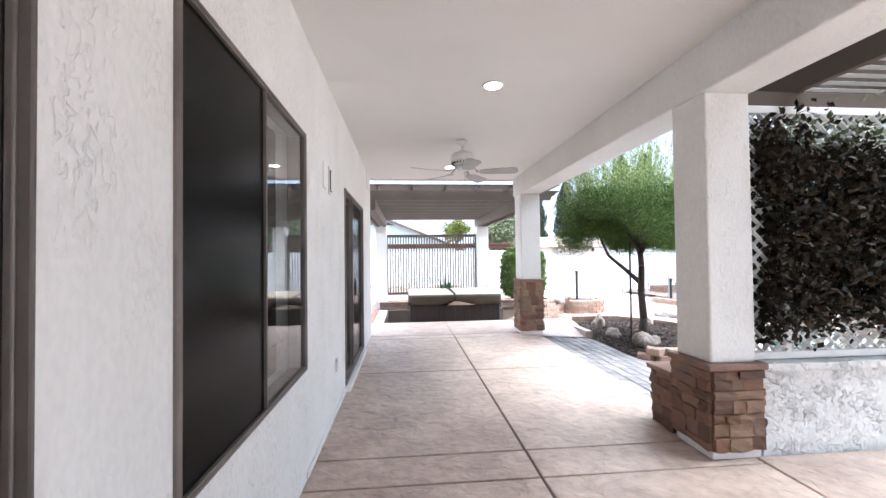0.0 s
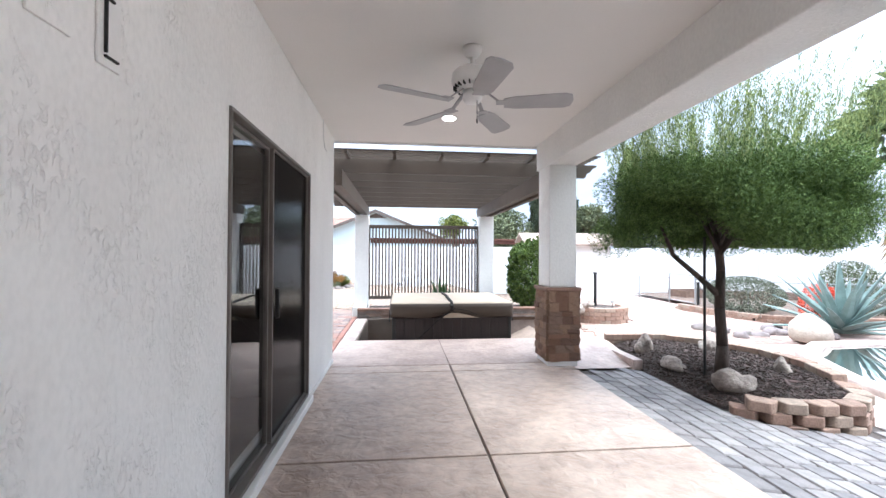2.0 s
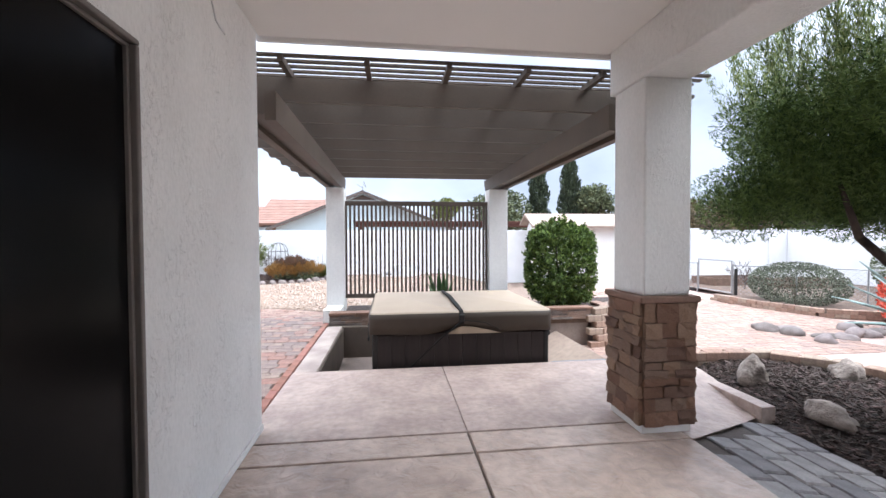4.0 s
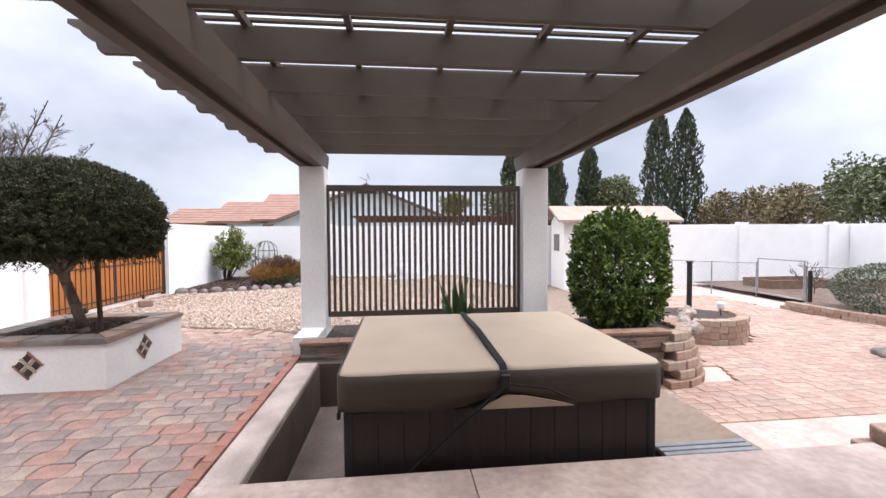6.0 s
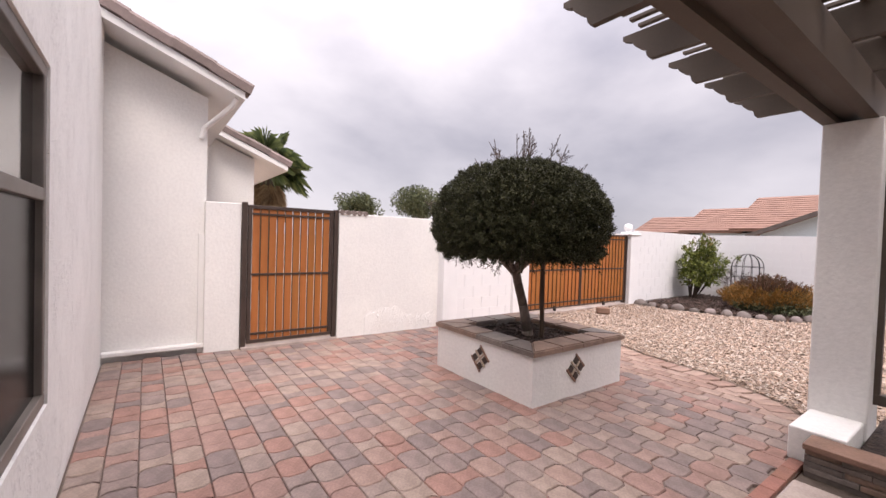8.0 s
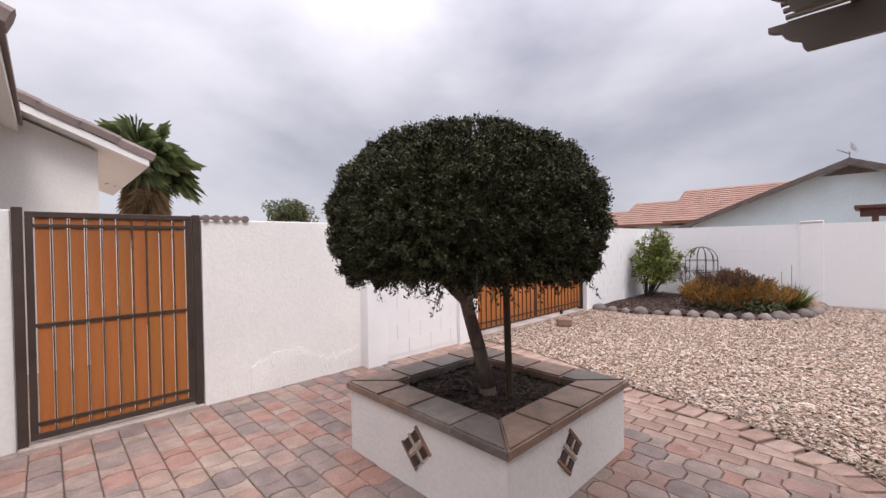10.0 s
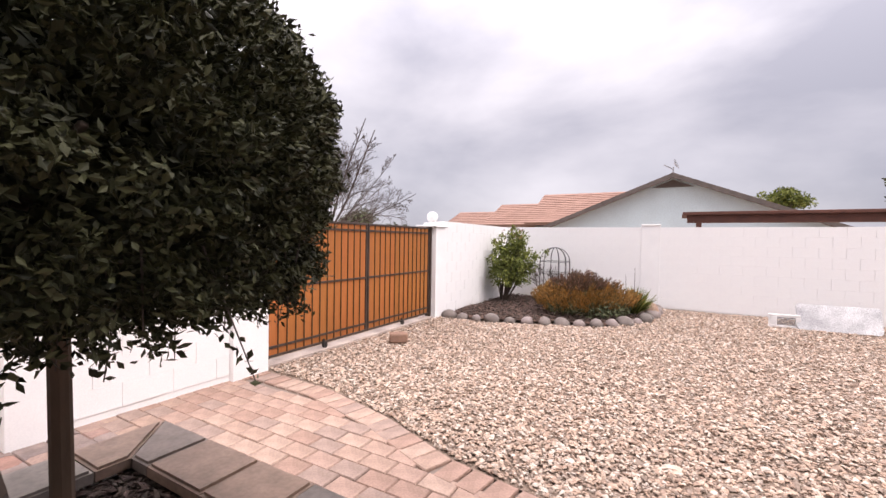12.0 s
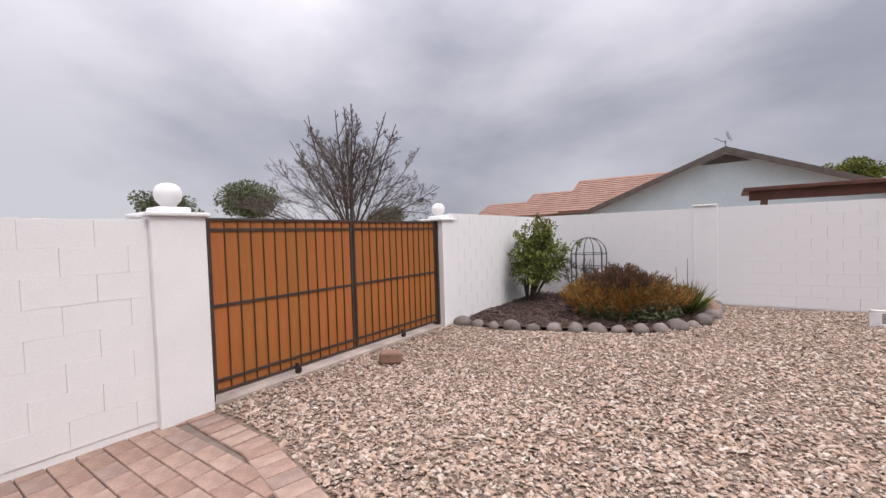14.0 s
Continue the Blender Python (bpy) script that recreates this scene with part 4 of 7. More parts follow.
def gate_leaf(name, label, x, y0, y1, z0, z1, bars, group, post0=False, post1=False):
    """A steel-framed gate with stained boards behind upright bars."""
    t = thing(name, label, "gate", group)
    bm = bmesh.new()
    w = 0.045 if bars <= 10 else 0.030
    for a in ((y0, z0, y1, z0 + w), (y0, z1 - w, y1, z1), (y0, z0 + w, y0 + w, z1 - w), (y1 - w, z0 + w, y1, z1 - w)):
        bm_box(bm, x - 0.02, a[0], a[1], x + 0.025, a[2], a[3], bevel=0.004)
    part("gate_frame", bm, GATEMETAL, t, "dark brown steel frame")
    mid = z0 + (z1 - z0) * 0.50
    for z in (z0 + 0.12, mid, z1 - 0.11):
        bm = bmesh.new()
        bm_box(bm, x + 0.005, y0 + w, z - 0.014, x + 0.022, y1 - w, z + 0.014, bevel=0.002)
        part("cross_rail", bm, GATEMETAL, t)
    n = bars
    step = (y1 - y0 - 2 * w) / n
    bm = bmesh.new()
    gap = 0.009 if bars <= 10 else 0.002
    bm_box(bm, x - 0.009, -step / 2 + gap, 0, x + 0.009, step / 2 - gap, z1 - z0 - 2 * w, bevel=0.002)
    board = mesh_of("board", bm, ORANGE)
    bm = bmesh.new()
    bm_box(bm, x + 0.010, -0.0048, 0, x + 0.026, 0.0048, z1 - z0 - 2 * w, bevel=0.002)
    bar = mesh_of("bar", bm, GATEBAR)
    for k in range(n):
        piece("board", board, t, pose(0, y0 + w + step * (k + 0.5), z0 + w))
        if k:
            piece("bar", bar, t, pose(0, y0 + w + step * k, z0 + w))
    if bars > 10:
        bm = bmesh.new()
        yw = y0 + (y1 - y0) * 0.5
        bm_tube(bm, (x + 0.03, yw, 0.075), (x + 0.06, yw, 0.075), 0.036, None, 14)
        bm_box(bm, x + 0.02, yw - 0.02, 0.07, x + 0.03, yw + 0.02, z0 + 0.06, bevel=0.002)
        part("caster", bm, BLACK, t, "small black gate wheel")
    return t


gate_leaf("gate", "single orange-stained board gate in a dark steel frame", -5.66, 9.63, 10.74, 0.06, 1.83, 10, "yard gates")
for a in ((-5.70, 9.56, 0, -5.62, 9.62, 1.86), (-5.70, 10.75, 0, -5.62, 10.81, 1.84)):
    tagged(boxes("gate_post", [a], GATEMETAL, "dark steel post of the single gate", "gate post", "", 0.004), group="gate posts")
gate_leaf("gate", "wide orange-stained board gate leaf in a dark steel frame", -5.60, 14.70, 16.44, 0.09, 1.71, 13, "yard gates")
gate_leaf("gate", "wide orange-stained board gate leaf in a dark steel frame", -5.60, 16.46, 18.22, 0.09, 1.71, 13, "yard gates")
for a in ((-5.66, 14.645, 0, -5.55, 14.695, 1.74), (-5.66, 18.225, 0, -5.55, 18.27, 1.74)):
    tagged(boxes("gate_post", [a], GATEMETAL, "dark steel post of the double gate", "gate post", "", 0.004), group="gate posts")
boxes("gate_sill", [(-5.72, 9.56, -0.1, -5.56, 10.81, 0.03), (-5.70, 14.64, -0.1, -5.50, 18.27, 0.04)], CURB, "narrow concrete strip under the gates", "sill", "structure", 0.006)

# ---- pergola over the tub ----
per = thing("pergola", "taupe painted timber pergola over the hot tub", "pergola")
P0, P1 = 8.40, 13.3


def post(x0, x1):
    t = thing("pergola_post", "square white stucco post of the pergola", "post", "posts of the pergola")
    bm = bmesh.new()
    bm_box(bm, x0, 12.92, -0.1, x1, 13.29, 2.48, bevel=0.012)
    part("shaft", bm, STUCCO_FINE, t)


post(-0.90, -0.555)
post(2.29, 2.67)
for x in (-0.745, 2.48):
    for s in (-1, 1):
        bm = bmesh.new()
        o = [(P0, 2.48), (P1 + 0.04, 2.48), (P1 + 0.12, 2.52), (P1 + 0.14, 2.57), (P1 + 0.20, 2.62), (P1 + 0.22, 2.72), (P0, 2.72)]
        bm_prism(bm, o, "x", x + s * 0.115 - 0.045, x + s * 0.115 + 0.045)
        part("beam", bm, TAUPE, per, "doubled taupe beam")
    bm = bmesh.new()
    bm_box(bm, x - 0.07, P0, 2.53, x + 0.07, P1, 2.71)
    part("beam_core", bm, TAUPE_DARK, per)
half = [(2.305, 2.72), (2.325, 2.745), (2.335, 2.79), (2.38, 2.81), (2.415, 2.84), (2.435, 2.875), (2.47, 2.885), (2.50, 2.90), (2.50, 2.93)]
cx = 0.8675
outline = [(cx + u, z) for u, z in half] + [(cx - u, z) for u, z in reversed(half)]
bm = bmesh.new()
bm_prism(bm, outline, "y", -0.022, 0.022)
raf = mesh_of("rafter", bm, TAUPE)
for k in range(8):
    piece("rafter", raf, per, pose(0, 8.68 + 0.653 * k, 0))
bm = bmesh.new()
bm_box(bm, -0.022, 8.32, 2.93, 0.022, 13.45, 2.985)
run = mesh_of("runner", bm, TAUPE)
for k in range(7):
    piece("runner", run, per, pose(-1.22 + 0.69 * k, 0, 0))
bm = bmesh.new()
bm_box(bm, -1.55, -0.02, 2.985, 3.28, 0.02, 3.005)
slat = mesh_of("slat", bm, TAUPE)
for k in range(47):
    piece("slat", slat, per, pose(0, 8.36 + 0.11 * k, 0))

# slatted screen between the posts
scr = thing("slat_screen", "dark bronze slatted privacy screen between the posts", "screen")
sy = 13.10
bm = bmesh.new()
for a in ((-0.56, 0.33, 2.29, 0.41), (-0.56, 2.15, 2.29, 2.24), (-0.56, 0.41, -0.52, 2.15), (2.25, 0.41, 2.29, 2.15)):
    bm_box(bm, a[0], sy - 0.03, a[1], a[2], sy + 0.03, a[3], bevel=0.004)
part("screen_frame", bm, TAUPE_DARK, scr)
bm = bmesh.new()
bm_box(bm, -0.02, sy - 0.02, 0.41, 0.02, sy + 0.02, 2.15, bevel=0.003)
me = mesh_of("slat", bm, TAUPE_DARK)
for k in range(33):
    piece("slat", me, scr, pose(-0.46 + 0.0835 * k, 0, 0))

# planter ledge behind the tub
led = thing("back_planter", "low planter of stacked brown slate with a flat cap", "planter")
bm = bmesh.new()
bm_box(bm, -0.72, 12.20, -0.1, 4.05, 12.26, 0.16)
bm_box(bm, 3.99, 12.26, -0.6, 4.05, 12.6, 0.16)
part("planter_core", bm, MORTAR, led)
rr = random.Random(9)
for k in range(5):
    u = -0.74
    while u < 4.05:
        w = min(rr.uniform(0.18, 0.5), 4.07 - u)
        bm = bmesh.new()
        d = rr.uniform(0.0, 0.02)
        bm_box(bm, u, 12.165 - d, -0.02 + 0.037 * k, u + w - 0.004, 12.205, 0.014 + 0.037 * k, bevel=0.004)
        part("slate_strip", bm, CAPTILE, led)
        u += w
u = -0.75
while u < 4.09:
    w = min(0.46, 4.10 - u)
    bm = bmesh.new()
    bm_box(bm, u + 0.003, 12.13, 0.165, u + w - 0.003, 12.36, 0.205, bevel=0.006)
    part("cap", bm, CAPSTONE, led)
    u += w
bm = bmesh.new()
bm_box(bm, 2.95, 12.21, -0.6, 4.04, 12.245, 0.0)
part("lower_wall", bm, PIT, led)
boxes("planter_soil", [(-0.56, 12.36, -0.1, 3.99, 13.6, 0.10)], MULCH, "dark soil in the planter behind the tub", "soil", bevel=0.02)
bm = bmesh.new()
bm_box(bm, -0.88, 12.37, -0.02, -0.57, 12.915, 0.22, bevel=0.01)
solid("post_plinth", bm, STUCCO_FINE, "white plinth block in front of the pergola post", "plinth")

# ---- hot tub ----
tub = thing("hot_tub", "square hot tub with dark panels and a strapped tan cover", "hot tub", at=(0, 0, 0))
X0, X1, Y0, Y1 = 0.085, 2.295, 9.66, 11.55
bm = bmesh.new()
bm_box(bm, X0 + 0.04, Y0 + 0.05, -0.55, X1 - 0.04, Y1 - 0.04, 0.40, bevel=0.06)
part("cabinet", bm, TUBSIDE, tub, "dark brown cabinet")
for k in range(12):
    bm = bmesh.new()
    w = (X1 - X0 - 0.16) / 12
    bm_box(bm, X0 + 0.08 + k * w + 0.001, Y0 + 0.035, -0.50, X0 + 0.08 + (k + 1) * w - 0.001, Y0 + 0.06, 0.36, bevel=0.003)
    part("panel", bm, TUBSIDE, tub)
for x in (X0 + 0.03, X1 - 0.10):
    bm = bmesh.new()
    bm_box(bm, x, Y0 + 0.025, -0.54, x + 0.07, Y0 + 0.10, 0.38, bevel=0.02)
    part("corner_trim", bm, BLACK, tub)
def soft_slab(bm, x0, x1, y0, y1, z0, z1, crown, r):
    """A padded slab with rounded edges and a slightly domed top."""
    def ring(z, inset):
        pts = []
        a, b, c, d = x0 + inset, x1 - inset, y0 + inset, y1 - inset
        q = max(0.004, r - inset)
        for cx_, cy_, t0 in ((b - q, d - q, 0), (a + q, d - q, 90), (a + q, c + q, 180), (b - q, c + q, 270)):
            pts += [(cx_ + q * math.cos(radians(t0 + 22.5 * j)), cy_ + q * math.sin(radians(t0 + 22.5 * j))) for j in range(5)]
        return [bm.verts.new((x, y, z + crown * (1 - ((2 * y - y0 - y1) / (y1 - y0)) ** 2) * (z > z0 + 0.02))) for x, y in pts]
    rings = [ring(z0, 0.004), ring(z0 + 0.012, 0), ring(z1 - 0.045, 0), ring(z1 - 0.020, 0.004), ring(z1 - 0.006, 0.014), ring(z1, 0.034)]
    n_ = len(rings[0])
    for p, q in zip(rings, rings[1:]):
        for k in range(n_):
            bm.faces.new((p[k], p[(k + 1) % n_], q[(k + 1) % n_], q[k]))
    bm.faces.new(list(reversed(rings[0])))
    bm.faces.new(rings[-1])
MIDX = 1.185
for a, b in ((X0, MIDX - 0.004), (MIDX + 0.004, X1)):
    bm = bmesh.new()
    soft_slab(bm, a, b, Y0, Y1, 0.50, 0.632, 0.035, 0.07)
    part("cover_half", bm, LID, tub, "tan vinyl insulated cover", smooth=True)
bm = bmesh.new()
ring = [(X0 - 0.010, Y1), (X0 - 0.010, Y0 + 0.07), (X0 + 0.012, Y0 + 0.012), (X0 + 0.07, Y0 - 0.012)]
ring += [(X0 + 0.07 + (X1 - X0 - 0.14) * k / 14, Y0 - 0.014 - 0.006 * math.sin(k * 1.7)) for k in range(1, 14)]
ring += [(X1 - 0.07, Y0 - 0.012), (X1 - 0.012, Y0 + 0.012), (X1 + 0.010, Y0 + 0.07), (X1 + 0.010, Y1)]
def hem(x):
    """The skirt hangs low at the ends and is pulled up under the strap."""
    return 0.375 + 0.010 * math.sin(x * 7) + 0.075 * math.exp(-((x - 1.22) / 0.26) ** 2)
rows_ = [[bm.verts.new((x, y, zt)) for x, y in ring] for zt in (0.617, 0.55)]
rows_.append([bm.verts.new((x, y - 0.004, 0.47 + 0.3 * (hem(x) - 0.37))) for x, y in ring])
rows_.append([bm.verts.new((x, y + 0.008, hem(x))) for x, y in ring])
for p, q in zip(rows_, rows_[1:]):
    for k in range(len(ring) - 1):
        bm.faces.new((p[k], p[k + 1], q[k + 1], q[k]))
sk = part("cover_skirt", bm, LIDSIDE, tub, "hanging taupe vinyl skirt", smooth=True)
sk.modifiers.new("thick", "SOLIDIFY").thickness = 0.010
bm = bmesh.new()
bm_prism(bm, [(0.98, 0.375), (1.64, 0.372), (1.50, 0.41), (1.29, 0.455), (1.16, 0.46)], "y", Y0 - 0.036, Y0 - 0.026)
part("cover_flap", bm, LID, tub, "tan lining of the cover")
for x in (X0 - 0.022, X1 + 0.010):
    bm = bmesh.new()
    bm_box(bm, x, Y0 + 0.14, 0.30, x + 0.012, Y0 + 0.17, 0.50, bevel=0.003)
    bm_box(bm, x - 0.006, Y0 + 0.13, 0.28, x + 0.018, Y0 + 0.18, 0.33, bevel=0.004)
    part("side_latch", bm, BLACK, tub, "black cover latch")
# straps
bm = bmesh.new()
def strap(bm, pts, w=0.028):
    for p, q in zip(pts, pts[1:]):
        p, q = Vector(p), Vector(q)
        d = q - p
        m = Matrix.Translation(p) @ d.to_track_quat("Z", "Y").to_matrix().to_4x4()
        bm_box(bm, -w / 2, -w / 2 * 0.6, -0.006, w / 2, w / 2 * 0.6, d.length + 0.006, bevel=0.004, m=m)
strap(bm, [(1.17, Y1, 0.635), (1.16, 10.6, 0.678), (1.17, Y0 + 0.05, 0.635), (1.17, Y0 - 0.03, 0.58), (1.17, Y0 - 0.04, 0.50)], 0.05)
strap(bm, [(1.17, Y0 - 0.045, 0.52), (0.92, Y0 - 0.045, 0.33), (0.62, Y0 + 0.0, 0.04), (0.45, Y0 + 0.01, -0.12)], 0.028)
strap(bm, [(1.18, Y0 - 0.045, 0.54), (1.45, Y0 - 0.045, 0.50), (1.62, Y0 - 0.045, 0.42)], 0.016)
part("strap", bm, STRAP, tub, "black tie-down strap")
bm = bmesh.new()
bm_box(bm, 1.14, Y0 - 0.06, 0.52, 1.20, Y0 - 0.02, 0.60, bevel=0.008)
part("buckle", bm, BLACK, tub)

# step stool by the tub
st = thing("step_stool", "grey plastic step beside the hot tub", "step stool")
for k in range(5):
    bm = bmesh.new()
    bm_box(bm, 2.40, 9.645 + 0.062 * k, -0.13, 3.14, 9.692 + 0.062 * k, -0.095, bevel=0.006)
    part("tread_slat", bm, GREYPLASTIC, st)
for x in (2.40, 3.09):
    bm = bmesh.new()
    bm_box(bm, x, 9.645, -0.555, x + 0.05, 9.94, -0.131, bevel=0.008)
    part("side_panel", bm, BLACK, st)

# ---- topiary planter ----
plt = thing("raised_planter", "white stucco raised planter with slate cap and tile inlays", "planter")
PX0, PX1, PY0, PY1, PH = -3.87, -2.42, 11.37, 12.77, 0.46
bm = bmesh.new()
for a in ((PX0, PY0, PX1, PY0 + 0.2), (PX0, PY1 - 0.2, PX1, PY1), (PX0, PY0 + 0.2, PX0 + 0.2, PY1 - 0.2), (PX1 - 0.2, PY0 + 0.2, PX1, PY1 - 0.2)):
    bm_box(bm, a[0], a[1], -0.05, a[2], a[3], PH)
bmesh.ops.remove_doubles(bm, verts=bm.verts, dist=0.001)
part("planter_wall", bm, STUCCO_FINE, plt, "white stucco wall")
cap_w = 0.27
o = 0.025
def cap_piece(poly):
    bm = bmesh.new()
    bm_prism(bm, poly, "z", PH, PH + 0.055)
    bmesh.ops.bevel(bm, geom=[e for e in bm.edges if min(v.co.z for v in e.verts) > PH + 0.05], offset=0.012, segments=2, affect="EDGES")
    part("cap_tile", bm, CAPTILE, plt, "brown slate cap tile")
ax0, ax1, ay0, ay1 = PX0 - o, PX1 + o, PY0 - o, PY1 + o
bx0, bx1, by0, by1 = ax0 + cap_w, ax1 - cap_w, ay0 + cap_w, ay1 - cap_w
def lerp2(p, q, f):
    return (p[0] + (q[0] - p[0]) * f, p[1] + (q[1] - p[1]) * f)
for (o0, o1, i0, i1) in (((ax0, ay0), (ax1, ay0), (bx0, by0), (bx1, by0)), ((ax1, ay0), (ax1, ay1), (bx1, by0), (bx1, by1)), ((ax1, ay1), (ax0, ay1), (bx1, by1), (bx0, by1)), ((ax0, ay1), (ax0, ay0), (bx0, by1), (bx0, by0))):
    side = math.dist(o0, o1)
    cuts = [0.0, 0.40, 0.72, side - 0.40, side]
    for f0, f1 in zip(cuts, cuts[1:]):
        f0, f1 = f0 + 0.003, f1 - 0.003
        g0, g1 = (min(max(f, cap_w + 0.003), side - cap_w - 0.003) for f in (f0, f1))
        i_len = side - 2 * cap_w
        cap_piece([lerp2(o0, o1, f0 / side), lerp2(o0, o1, f1 / side), lerp2(i0, i1, (g1 - cap_w) / i_len), lerp2(i0, i1, (g0 - cap_w) / i_len)])
def inlay(m):
    t = part("tile_inlay", bmesh.new(), TILE_D, plt, "diamond inlay of dark and cream tiles")
    t.matrix_basis = m
    s = 0.062
    for i in (-1, 1):
        for j in (-1, 1):
            bm = bmesh.new()
            bm_box(bm, i * 0.053 - s / 2, -0.004, j * 0.053 - s / 2, i * 0.053 + s / 2, 0.010, j * 0.053 + s / 2, bevel=0.003)
            part("tile", bm, TILE_D, t)
    for j in (-1, 0, 1):
        bm = bmesh.new()
        bm_box(bm, -0.098, -0.002, j * 0.094 - 0.011, 0.098, 0.012, j * 0.094 + 0.011, bevel=0.003)
        part("border_tile", bm, TILE_L if j == 0 else CAPSTONE, t)
    bm = bmesh.new()
    bm_box(bm, -0.011, -0.002, -0.082, 0.011, 0.0115, -0.012, bevel=0.003)
    bm_box(bm, -0.011, -0.002, 0.012, 0.011, 0.0115, 0.082, bevel=0.003)
    part("border_tile", bm, TILE_L, t)
inlay(pose(-3.12, PY0 - 0.009, 0.27, 0, 45, 0))
inlay(pose(PX1 + 0.009, 11.98, 0.27, 0, 0, 90) @ pose(0, 0, 0, 0, 45, 0))
boxes("planter_mulch", [(PX0 + 0.2, PY0 + 0.2, -0.05, PX1 - 0.2, PY1 - 0.2, 0.43)], MULCH, "dark bark mulch in the raised planter", "mulch", bevel=0.0)

topi = thing("topiary_tree", "clipped dome-shaped topiary tree with dark leaves and a leaning trunk", "tree")
bm = bmesh.new()
tube_path(bm, [(-3.06, 12.02, 0.33), (-3.075, 12.01, 0.50), (-3.12, 11.97, 0.78), (-3.17, 11.93, 1.02), (-3.20, 11.90, 1.22)], [0.075, 0.055, 0.05, 0.047, 0.05], 14)
for k in range(9):
    a = k * 0.7
    tube_path(bm, [(-3.19, 11.91, 1.1 + 0.03 * (k % 3)), (-3.19 + 0.3 * math.cos(a), 11.91 + 0.3 * math.sin(a), 1.4), (-3.15 + 0.75 * math.cos(a), 11.93 + 0.75 * math.sin(a), 1.65 + 0.1 * (k % 3))], [0.03, 0.02, 0.008], 7)
part("trunk", bm, BARK, topi, smooth=True)
rng = np.random.default_rng(11)
TC, TR = (-3.175, 11.915, 1.675), np.array((0.897, 0.897, 0.635))
d = rng.normal(0, 1, (2200, 3))
d /= np.linalg.norm(d, axis=1)[:, None]
def dome(q):
    e = np.where(q[:, 2] > 0, 2.15, 2.35)
    return ((np.hypot(q[:, 0], q[:, 1]) ** e + np.abs(q[:, 2]) ** e) ** (-1 / e))[:, None]


full = dome(d)
tips = d * full * TR * (1 + 0.015 * np.sin(d[:, [2]] * 19 + 3 * d[:, [0]]) + rng.normal(0, 0.014, (2200, 1)))
low = tips[:, 2] < -0.31
tips[low, 2] = -0.31 + rng.normal(0, 0.035, low.sum())
d[low] = d[low] * (1, 1, 0.2) + (0, 0, -0.35)
p1, d1 = sprigs(rng, tips + TC, d, 78, 0.022, 0.05)
p2, d2 = clump_points(rng, TC, TR * 0.97, 60000, 0.5, 12, 0.02, -0.27)
q = d2 / np.linalg.norm(d2, axis=1)[:, None]
p2 = TC + (p2 - TC) * (dome(q) * (1, 1, 0) + (0, 0, 1))
leaves("crown", topi, np.concatenate([p1, p2]), np.concatenate([d1, d2]), 0.022, 0.0105, L_TOPI, 1.2, seed=12, label="dense small dark green leaves in tufts")
p3, d3 = clump_points(rng, TC, TR * 0.90, 26000, 0.6, 12, 0.02, -0.22)
leaves("inner_leaves", topi, p3, d3, 0.05, 0.030, L_TOPI, 1.2, seed=15)
pts, dirs = [], []
tw = bmesh.new()
for k in range(105):
    a, r = rng.uniform(0, 6.28), rng.uniform(0.4, 0.88)
    x, y, z = TC[0] + r * math.cos(a), TC[1] + r * math.sin(a), 1.36
    n = int(rng.integers(4, 17))
    sx, sy = rng.normal(0, 0.004, 2)
    bm_tube(tw, (x, y, z + 0.1), (x + sx * n, y + sy * n, z - n * 0.013), 0.0025, 0.0012, 5)
    for j in range(2 * n):
        pts.append((x + sx * j / 2 + rng.normal(0, 0.012), y + sy * j / 2 + rng.normal(0, 0.012), z - j * 0.0065))
        dirs.append((rng.normal(0, 0.5), rng.normal(0, 0.5), -0.6))
tagged(part("hanging_twigs", tw, TWIG, topi), kind="stuff")
leaves("hanging_sprays", topi, pts, dirs, 0.026, 0.0125, L_TOPI, 0.9, seed=13)
bm = bmesh.new()
bm_tube(bm, (-2.93, 12.08, 0.30), (-2.95, 12.07, 1.35), 0.026, 0.024, 8)
solid("tree_stake", bm, STAKE, "weathered wooden stake beside the topiary trunk", "stake")


# ---- ceiling fan and lamps ----
fan = thing("ceiling_fan", "white five-blade ceiling fan on a short rod", "ceiling fan")
FX, FY = 0.80, 5.49
bm = bmesh.new()
bm_lathe(bm, [(0.02, CZ - 0.075), (0.045, CZ - 0.07), (0.072, CZ - 0.03), (0.075, CZ)], 24, (FX, FY, 0))
part("canopy", bm, WHITE, fan, smooth=True)
bm = bmesh.new()
bm_tube(bm, (FX, FY, CZ - 0.15), (FX, FY, CZ - 0.06), 0.016, None, 12)
part("downrod", bm, WHITE, fan)
bm = bmesh.new()
bm_lathe(bm, [(0.07, -0.335), (0.105, -0.330), (0.125, -0.312), (0.152, -0.298), (0.162, -0.255), (0.152, -0.205), (0.13, -0.180), (0.075, -0.160), (0.03, -0.140)], 32, (FX, FY, CZ))
part("motor_housing", bm, WHITE, fan, smooth=True)
bm = bmesh.new()
bm_lathe(bm, [(0.02, -0.425), (0.06, -0.42), (0.078, -0.39), (0.066, -0.333)], 24, (FX, FY, CZ))
part("switch_cap", bm, WHITE, fan, smooth=True)
for k in range(20):
    bm = bmesh.new()
    bm_box(bm, 0.118, -0.005, -0.322, 0.148, 0.005, -0.300, m=pose(FX, FY, CZ, 0, 0, 18 * k))
    part("vent_slot", bm, BLACK, fan)
